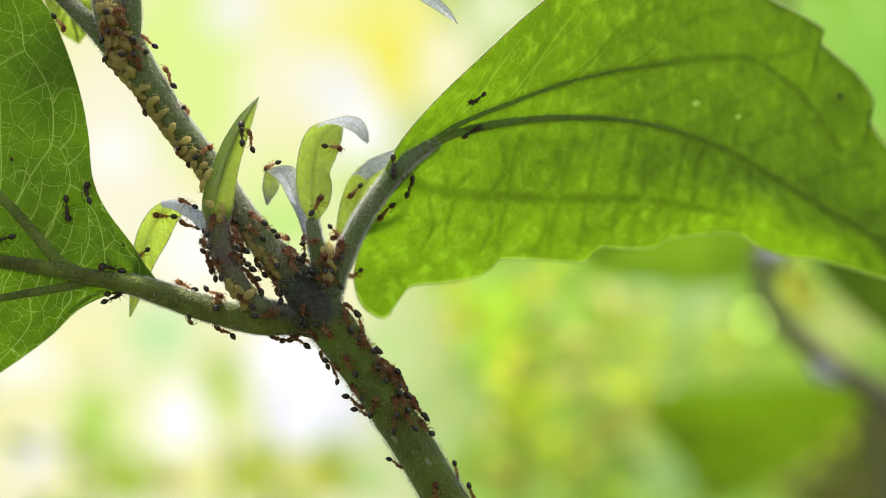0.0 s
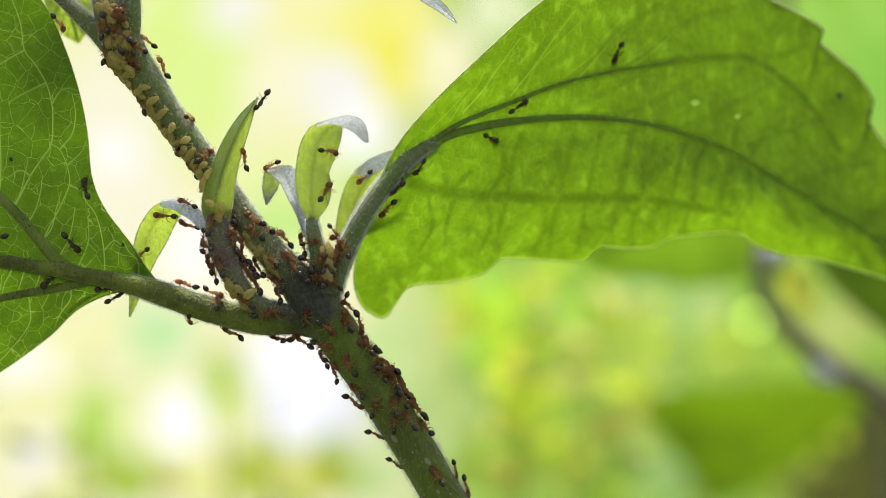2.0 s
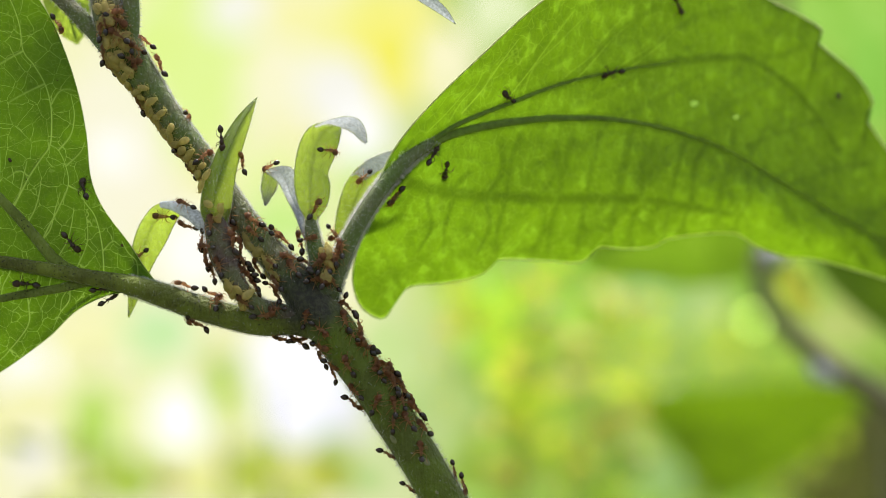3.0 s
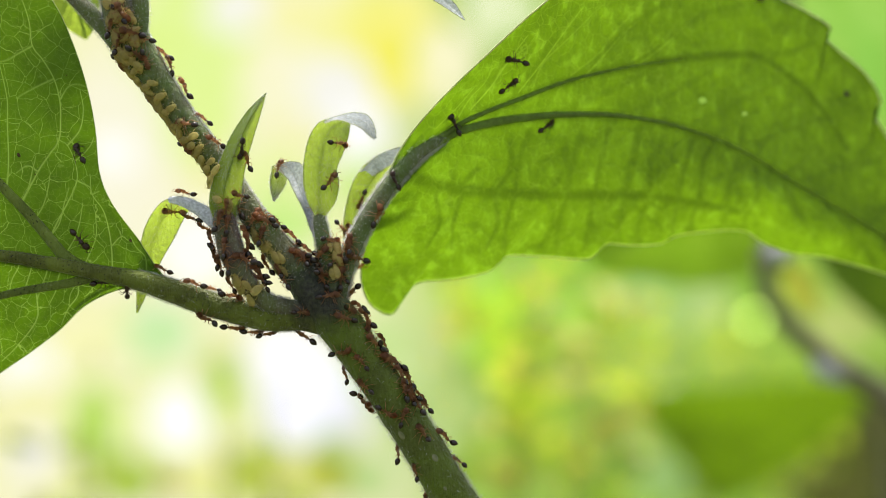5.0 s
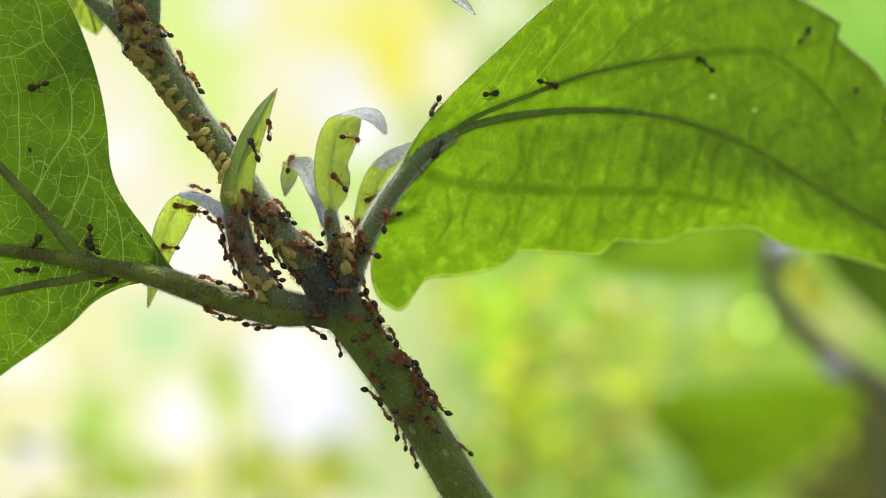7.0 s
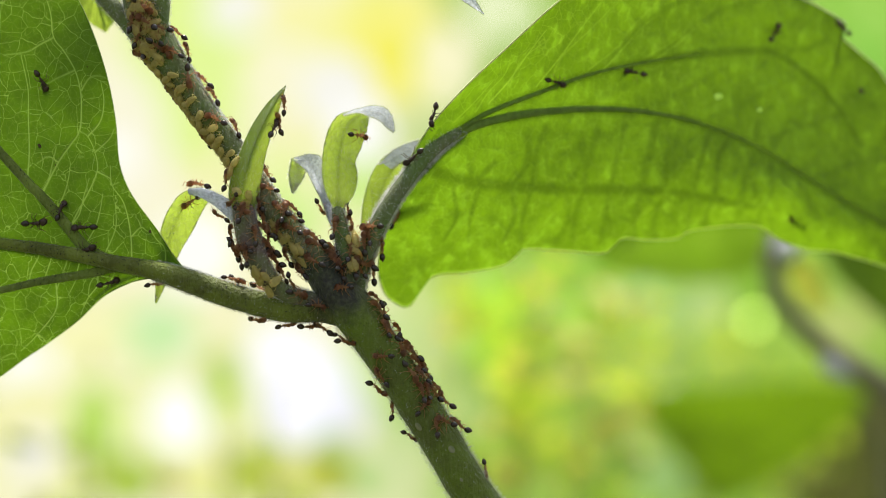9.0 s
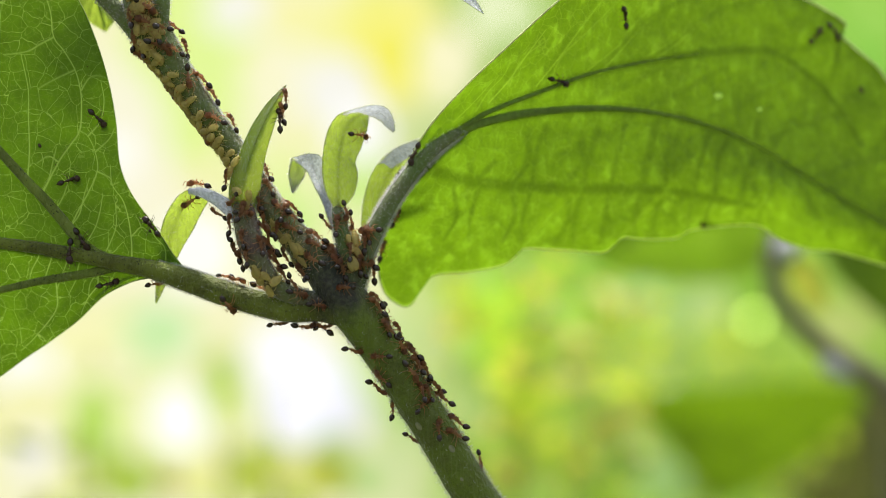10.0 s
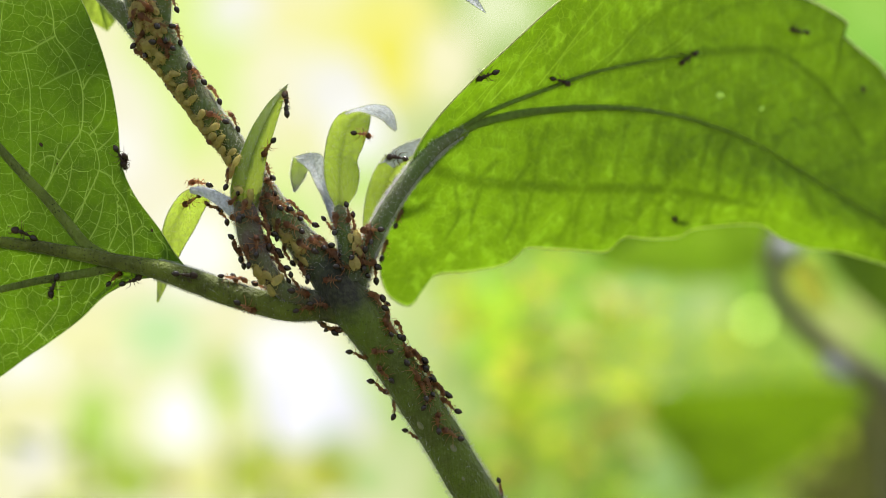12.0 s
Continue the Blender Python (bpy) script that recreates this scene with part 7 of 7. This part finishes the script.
    crawl(ants[81], [(0, 11.8, 17.2, -125), (1, 11.9, 17.1, -125), (1.5, 11.9, 17.2, -125), (2.5, 12.5, 18.2, -125), (3, 13.8, 20.0, -125), (3.5, 12.6, 18.8, -135), (4, 11.4, 17.7, -178), (4.5, 10.2, 16.5, 112), (5, 9.0, 15.3, 63), (5.5, 11.7, 19.3, 56), (6, 11.5, 19.0, 70), (6.5, 8.8, 14.1, 140), (7, 8.3, 13.7, 95), (7.5, 7.6, 13.2, 70), (8, 6.9, 12.8, 88), (8.5, 6.2, 12.3, 158), (9, 5.5, 11.8, 175), (9.5, 5.3, 11.3, 175), (10.5, 5.3, 10.9, 175), (11.5, 5.1, 11.1, 175), (12, 5.3, 11.0, 175)])
    crawl(ants[82], [(0, -3.5, 6.2, 120), (3, -3.5, 6.2, 120), (4, -3.4, 6.8, 120), (4.5, -3.3, 7.2, 150), (5.5, -3.3, 7.6, 150), (6, -4.6, 8.0, 150), (6.5, -4.6, 7.7, 150), (7, -3.9, 7.1, 150), (9, -4.5, 5.6, 150), (10.5, -4.6, 5.8, 150), (11, -5.2, 6.2, 150), (11.5, -6.2, 7.5, 150), (12, -6.2, 7.8, 150)])
    crawl(ants[83], [(0, -30.6, 9.6, -140), (3, -30.6, 9.6, -140), (4, -29.3, 7.6, -140), (4.5, -28.6, 6.6, -180), (5, -28.0, 5.6, -180), (5.5, -28.3, 5.8, -180), (6, -27.7, 6.0, -180), (6.5, -28.7, 8.1, 110), (7, -28.7, 8.9, 180), (7.5, -30.0, 6.8, -122), (8, -31.2, 4.8, -96), (8.5, -32.5, 2.8, -26), (9, -33.7, 0.8, 0), (10.5, -33.7, 0.4, 0), (11, -35.4, 0.5, 70), (11.5, -38.6, 1.5, 116), (12, -40.9, 2.2, 46)])
    crawl(ants[84], [(0, 19.2, -22.2, 90), (3, 19.2, -22.2, 90), (4, 20.7, -23.0, 90), (4.5, 21.4, -23.4, 125), (5, 22.2, -23.9, 125), (6, 20.8, -22.5, 125), (6.5, 20.2, -21.1, 118), (7, 19.3, -19.6, 125), (8, 20.6, -21.4, 125), (8.5, 21.2, -22.3, 105), (9, 21.9, -23.1, 105), (9.5, 21.0, -23.3, 105), (10, 20.8, -23.1, 105), (11, 21.0, -21.7, 105), (11.5, 19.9, -20.6, 105), (12, 19.7, -20.0, 105)])
    crawl(ants[85], [(0, 13.7, -18.3, 95), (3, 13.7, -18.3, 95), (3.5, 13.0, -18.4, 95), (4, 12.4, -18.5, 65), (4.5, 11.8, -18.7, -5), (5, 11.2, -18.8, -35), (5.5, 10.9, -18.6, -35), (6, 11.0, -18.4, -35), (6.5, 11.5, -19.5, -35), (7, 12.2, -20.3, -35), (7.5, 12.7, -19.7, -35), (8, 13.1, -19.1, -5), (8.5, 13.6, -18.6, 65), (9, 14.0, -18.0, 95), (12, 14.0, -18.0, 95)])
    crawl(ants[86], [(0, -43.6, 17.3, -84), (0.5, -43.3, 14.7, -92), (1, -43.7, 12.6, -115), (1.5, -44.3, 12.5, -59), (2, -43.0, 11.4, -48), (2.5, -43.0, 11.0, -48), (3, -42.8, 11.6, -48), (5, -42.8, 11.2, -48), (5.5, -42.7, 10.9, -48), (6, -42.4, 11.0, -48), (6.5, -42.6, 10.4, -48), (7, -42.7, 10.5, -86), (7.5, -43.4, 10.7, -156), (8, -44.1, 10.9, 166), (8.5, -44.9, 11.1, 166), (9, -45.6, 11.2, -177), (9.5, -48.1, 11.3, -107), (10, -45.9, 9.5, -56), (10.5, -43.8, 5.1, -94), (11, -45.7, 2.5, -164), (11.5, -49.7, 4.0, -163), (12, -50.9, 0.9, -111)])
    crawl(ants[87], [(0, -36.1, 6.6, 163), (0.5, -38.1, 7.3, 162), (1, -41.1, 8.3, 174), (1.5, -42.3, 7.7, -147), (2, -46.6, 4.7, -148), (2.5, -48.7, 3.7, -173), (3, -50.9, 4.2, 170), (4.5, -57.9, 5.1, 164), (5, -60.2, 5.4, 94), (5.5, -57.2, 12.9, 33), (6, -55.2, 11.0, -37), (6.5, -54.0, 8.7, -25), (7, -53.0, 9.1, 45), (7.5, -53.3, 9.9, 112), (8, -53.6, 10.7, 112), (8.5, -53.9, 11.5, 72), (9, -54.3, 12.3, 2), (9.5, -51.6, 9.6, -42), (10, -48.2, 6.8, -91), (10.5, -49.2, 5.5, -161), (11, -50.9, 7.3, 144), (12, -56.6, 10.1, 152)])
    crawl(ants[88], [(0, -40.0, 19.6, 114), (0.5, -40.2, 20.2, 114), (3, -40.4, 20.5, 114), (5, -42.8, 25.9, 125), (5.5, -45.9, 29.9, 131), (6, -50.1, 34.2, 120), (6.5, -50.7, 38.4, 130), (7, -52.0, 37.3, -160), (8, -52.9, 37.5, -152), (8.5, -53.3, 37.6, -130), (9, -53.7, 37.7, -60), (9.5, -51.2, 36.0, -33), (10, -43.7, 31.1, -46), (10.5, -41.2, 25.8, -63), (11, -41.1, 26.1, -58), (11.5, -40.6, 24.8, -61), (12, -40.0, 24.1, -61)])
    crawl(ants[89], [(0, -36.5, 0.9, -1), (1, -34.8, 0.8, -1), (3, -36.7, 0.3, -1), (4, -35.7, 0.3, -1), (4.5, -35.2, 0.4, 25), (5, -34.7, 0.4, 95), (5.5, -36.6, 2.6, 128), (6, -39.0, 6.0, 134), (6.5, -41.4, 7.6, 144), (7, -42.5, 8.5, 142), (8.5, -48.2, 12.8, 143), (9, -50.1, 14.2, 73), (9.5, -46.5, 18.1, 77), (10, -48.8, 19.7, 22), (10.5, -43.3, 19.3, 13), (11, -40.1, 21.8, 37), (12, -39.1, 22.6, 39)])
    crawl(ants[90], [(0, -55.1, 11.6, -165), (1.5, -55.7, 11.8, -165), (2.5, -57.0, 11.5, -165), (3, -57.7, 11.3, -127), (3.5, -58.0, 10.1, -107), (4.5, -58.8, 7.6, -107), (5, -59.2, 6.4, -64), (5.5, -58.1, 6.2, -12), (6.5, -55.6, 5.5, -17), (7, -54.2, 5.1, 4), (8, -49.9, 6.4, 17), (9, -45.7, 7.7, 18), (9.5, -39.8, 9.6, 58), (10, -33.9, 11.5, 128), (10.5, -41.8, 12.7, -162), (11, -39.6, 8.3, -92), (11.5, -36.4, 4.0, -25), (12, -28.1, 3.0, -7)])
    crawl(ants[91], [(0, -35.5, 2.2, 5), (5, -39.2, 3.4, 5), (9, -41.6, 1.7, 5), (10.5, -41.8, 1.3, 5), (12, -37.9, 2.0, 11)])
    crawl(ants[92], [(0, 27.3, 30.9, 36), (0.5, 26.7, 30.9, 36), (1, 30.9, 33.4, 26), (1.5, 32.3, 33.6, 22), (2, 35.6, 35.3, 42), (2.5, 36.6, 35.2, 112), (3, 34.0, 37.1, 144), (4, 33.2, 37.8, 144), (4.5, 32.8, 38.2, 121), (5, 32.4, 38.5, 51), (5.5, 34.6, 39.2, -4), (6, 37.6, 38.1, -16), (6.5, 37.9, 38.2, -16), (7, 37.6, 38.0, -16), (9.5, 37.8, 38.0, -16), (10, 38.3, 38.1, -16), (11.5, 38.1, 38.1, -16), (12, 38.2, 38.0, -16)])
    crawl(ants[93], [(0, 15.7, 21.2, 59), (0.5, 17.7, 24.6, 41), (1, 23.5, 28.1, 25), (1.5, 28.5, 29.6, 16), (2, 30.6, 30.1, -29), (2.5, 28.0, 29.4, -99), (3, 23.2, 24.5, -77), (3.5, 27.0, 26.2, -7), (4, 30.9, 27.9, 24), (5, 38.7, 31.3, 22), (5.5, 46.3, 34.2, 22), (6, 55.5, 38.2, 21), (6.5, 64.2, 41.0, 69), (7, 65.4, 40.9, 139), (7.5, 62.0, 40.5, -174), (8.5, 55.4, 39.8, -174), (9, 52.0, 39.4, 169), (9.5, 48.4, 41.2, 105), (10, 49.5, 49.2, 101), (10.5, 46.7, 50.1, 163), (11, 44.0, 50.9, -160), (11.5, 36.4, 46.3, -148), (12, 25.4, 39.0, -147)])
    crawl(ants[94], [(0, 46.9, 57.0, -39), (0.5, 50.8, 53.8, -37), (1, 53.5, 52.1, -70), (1.5, 53.7, 46.0, -94), (2, 52.9, 45.0, -105), (2.5, 52.7, 42.3, -100), (3, 52.6, 41.4, -170), (4, 43.4, 42.2, 175), (5, 34.2, 43.0, 161), (5.5, 30.2, 45.5, 167), (6, 29.6, 44.1, -125), (6.5, 24.7, 37.8, -137), (7, 18.3, 33.8, -147), (8.5, 16.8, 32.6, -140), (9, 16.3, 32.2, -117), (9.5, 14.8, 28.5, -111), (10, 13.4, 24.6, -123), (10.5, 11.4, 23.3, -166), (11, 9.6, 23.7, 163), (12, 9.9, 23.9, 163)])
    crawl(ants[95], [(0, 28.2, 36.9, -150), (0.5, 27.0, 36.2, -143), (1, 22.3, 32.3, -138), (1.5, 23.2, 32.7, -120), (2, 17.9, 24.7, -128), (2.5, 14.2, 21.0, -129), (3, 13.8, 19.7, -129), (4, 13.2, 20.5, -129), (4.5, 13.0, 21.0, -172), (5, 12.7, 21.4, 118), (5.5, 14.2, 25.1, 66), (6, 17.0, 31.1, 22), (6.5, 20.2, 33.7, -48), (7, 17.9, 26.2, -116), (7.5, 16.4, 25.7, -161), (8.5, 13.4, 24.7, -161), (9, 12.0, 24.2, -135), (9.5, 9.0, 20.2, -127), (12, 8.1, 18.9, -127)])
    crawl(ants[96], [(0, 13.9, 24.5, -84), (1, 14.1, 22.1, -98), (1.5, 13.8, 22.0, -98), (2, 13.8, 21.3, -61), (2.5, 13.8, 20.5, 9), (3, 20.3, 26.6, 45), (4, 21.6, 29.0, 60), (4.5, 22.3, 30.2, 60), (5, 23.0, 31.3, 119), (5.5, 21.4, 31.8, 143), (6, 20.3, 31.9, 73), (6.5, 23.0, 33.7, 34), (7, 27.0, 36.4, -20), (7.5, 23.6, 33.9, -90), (8, 20.1, 31.4, -141), (9, 12.5, 24.7, -136), (10.5, 10.8, 22.3, -125), (12, 9.1, 19.9, -125)])
    crawl(ants[97], [(0, 68.9, 60.0, -137), (2, 66.3, 57.6, -137), (2.5, 65.7, 57.0, -117), (3, 63.6, 52.9, -47), (3.5, 68.5, 54.3, 16), (4, 73.4, 55.7, 6), (4.5, 74.7, 55.0, -30), (5, 75.9, 54.3, -30), (5.5, 77.1, 53.5, -81), (6, 76.3, 51.7, -83), (6.5, 78.0, 46.5, -26), (7, 83.0, 46.2, 44), (8, 79.8, 46.5, 174), (9, 76.7, 46.8, 50), (9.5, 83.4, 46.2, -5), (10, 84.0, 46.1, 40), (10.5, 83.7, 46.1, 110), (11, 81.2, 47.4, 170), (11.5, 71.7, 48.2, -166), (12, 60.8, 42.5, -152)])
    crawl(ants[98], [(0, 106.0, 14.0, 115), (7, 103.0, 22.0, 115), (7.6, 99.5, 29.0, 118), (8.4, 93.0, 42.0, 120), (9, 89.0, 47.8, 150), (9.5, 86.0, 47.1, -113), (10, 87.1, 47.2, -43), (10.5, 87.3, 47.3, -35), (11, 87.5, 47.4, -105), (11.5, 86.4, 46.6, -175), (12, 80.9, 47.1, 175)])
    crawl(ants[99], [(0, -13.5, 30.1, 81), (1, -12.7, 34.6, 67), (1.5, -12.7, 36.2, -3), (2, -9.8, 36.8, -73), (2.5, -16.2, 31.8, -132), (3, -16.2, 29.7, -85), (3.5, -16.0, 29.1, -68), (5, -15.3, 27.4, -65), (5.5, -14.5, 25.8, -64), (6, -13.8, 24.3, -11), (6.5, -14.1, 25.0, 59), (7, -14.4, 25.8, 112), (7.5, -14.7, 26.5, 112), (8, -15.0, 27.3, 63), (8.5, -13.8, 28.2, 38), (9, -12.7, 29.0, 38), (10, -11.3, 30.2, 39), (10.5, -10.6, 30.8, 57), (11, -10.4, 31.5, 81), (12, -10.2, 32.8, 81)])
    crawl(ants[100], [(0, 109.0, 6.0, 160), (7.2, 106.0, 6.0, 160), (8.8, 85.0, 14.0, 170), (10, 66.0, 13.0, 175), (10.5, 60.7, 13.9, 175), (12, 60.6, 13.9, 175)], True)
    crawl(ants[101], [(0, -12.1, 7.3, 132), (3, -12.1, 7.4, 134), (5, -12.1, 7.2, 105), (7.5, -12.0, 7.5, 104), (9.5, -12.5, 7.6, 111), (12, -12.4, 7.2, 106)])
    crawl(ants[102], [(0, -9.3, 7.0, 119), (2, -9.5, 7.0, 119), (4, -9.4, 6.5, 102), (7, -9.2, 7.0, 119), (9, -9.0, 6.6, 92), (11.5, -9.4, 6.5, 91), (12, -9.4, 6.5, 91)])
    crawl(ants[103], [(0, -6.4, 3.6, 140), (3, -6.2, 4.0, 154), (5.5, -6.3, 3.8, 159), (8.5, -6.5, 3.8, 178), (11.5, -6.4, 3.8, 162), (12, -6.4, 3.8, 162)])
    crawl(ants[104], [(0, -4.3, 8.3, 120), (2, -4.1, 8.2, 158), (4, -4.0, 8.0, 158), (6.5, -4.2, 8.1, 130), (9, -4.4, 8.2, 152), (11.5, -4.5, 8.0, 124), (12, -4.5, 8.0, 124)])
    crawl(ants[105], [(0, -1.7, 6.9, 136), (2.5, -1.4, 6.8, 142), (5, -1.8, 6.6, 155), (8, -1.6, 6.5, 136), (10, -2.0, 6.7, 167), (12, -1.9, 6.7, 163)])
    crawl(ants[106], [(0, 1.6, 7.2, 79), (3, 1.2, 7.0, 74), (5, 1.8, 7.0, 45), (7.5, 1.3, 7.0, 46), (10, 1.4, 7.0, 80), (12, 1.8, 7.0, 60)])
    crawl(ants[107], [(0, 3.8, 8.9, 89), (2, 3.7, 8.6, 91), (4, 4.0, 8.8, 84), (6, 3.9, 8.8, 92), (9, 3.8, 8.6, 101), (12, 4.0, 9.1, 82)])
    crawl(ants[108], [(0, 3.0, 3.8, 119), (3, 3.0, 3.4, 114), (5, 2.9, 4.0, 122), (7.5, 2.8, 3.8, 112), (10.5, 3.0, 3.5, 114), (12, 3.0, 3.5, 114)])
    crawl(ants[109], [(0, 4.7, 9.6, 96), (2, 5.0, 9.8, 119), (4.5, 4.8, 9.9, 87), (7, 5.1, 9.9, 108), (10, 4.9, 10.0, 105), (12, 4.9, 10.0, 105)])
    crawl(ants[110], [(0, -14.2, 9.6, 92), (3, -14.0, 9.8, 109), (5, -14.4, 9.8, 105), (7, -14.4, 9.8, 105), (9, -13.9, 9.6, 87), (11, -14.4, 9.6, 99), (12, -14.4, 9.6, 99)])
    crawl(ants[111], [(0, -18.0, 13.8, 75), (3, -18.0, 14.0, 89), (5.5, -18.0, 13.9, 71), (8, -17.5, 13.7, 82), (10, -17.7, 13.9, 72), (12, -17.7, 13.9, 72)])
    crawl(ants[112], [(0, -14.7, 16.3, 138), (2, -14.6, 16.1, 126), (4.5, -14.6, 16.5, 115), (7, -14.3, 16.0, 124), (9.5, -14.4, 16.2, 115), (12, -14.6, 16.2, 106)])
    crawl(ants[113], [(0, -10.5, 14.9, 137), (2, -10.7, 14.9, 148), (4.5, -10.4, 14.7, 144), (7, -10.6, 15.0, 130), (9, -10.8, 14.6, 140), (11.5, -10.9, 15.2, 146), (12, -10.9, 15.2, 146)])
    crawl(ants[114], [(0, -8.9, 13.6, 135), (2.5, -9.0, 13.3, 141), (5, -8.5, 13.5, 141), (7, -8.6, 13.4, 150), (9.5, -8.7, 13.1, 165), (11.5, -9.0, 13.5, 141), (12, -9.0, 13.5, 141)])
    crawl(ants[115], [(0, -0.4, 4.1, 21), (2.5, -0.4, 3.9, 33), (4.5, -0.6, 4.1, 18), (6.5, -0.1, 4.0, 1), (9, -0.2, 3.9, 38), (12, -0.3, 3.8, 15)])
    crawl(ants[116], [(0, -16.7, 6.4, 111), (2.5, -16.6, 6.8, 108), (5.5, -16.6, 6.5, 101), (8, -16.6, 6.7, 94), (11, -16.6, 6.2, 97), (12, -16.6, 6.2, 97)])
    for ant, (x, z, h) in zip(ants[117:], STAYING):
        rows = [(0, x, z, h)]
        for t in (2.0, 3.6, 5.4, 7.0, 8.6, 10.2, 12):
            step, turn = rng.uniform(-0.8, 0.8), rng.uniform(-25, 25)
            rows.append((t, x + step * math.cos(radians(h)), z + step * math.sin(radians(h)), h + turn))
        crawl(ant, rows)


motions()
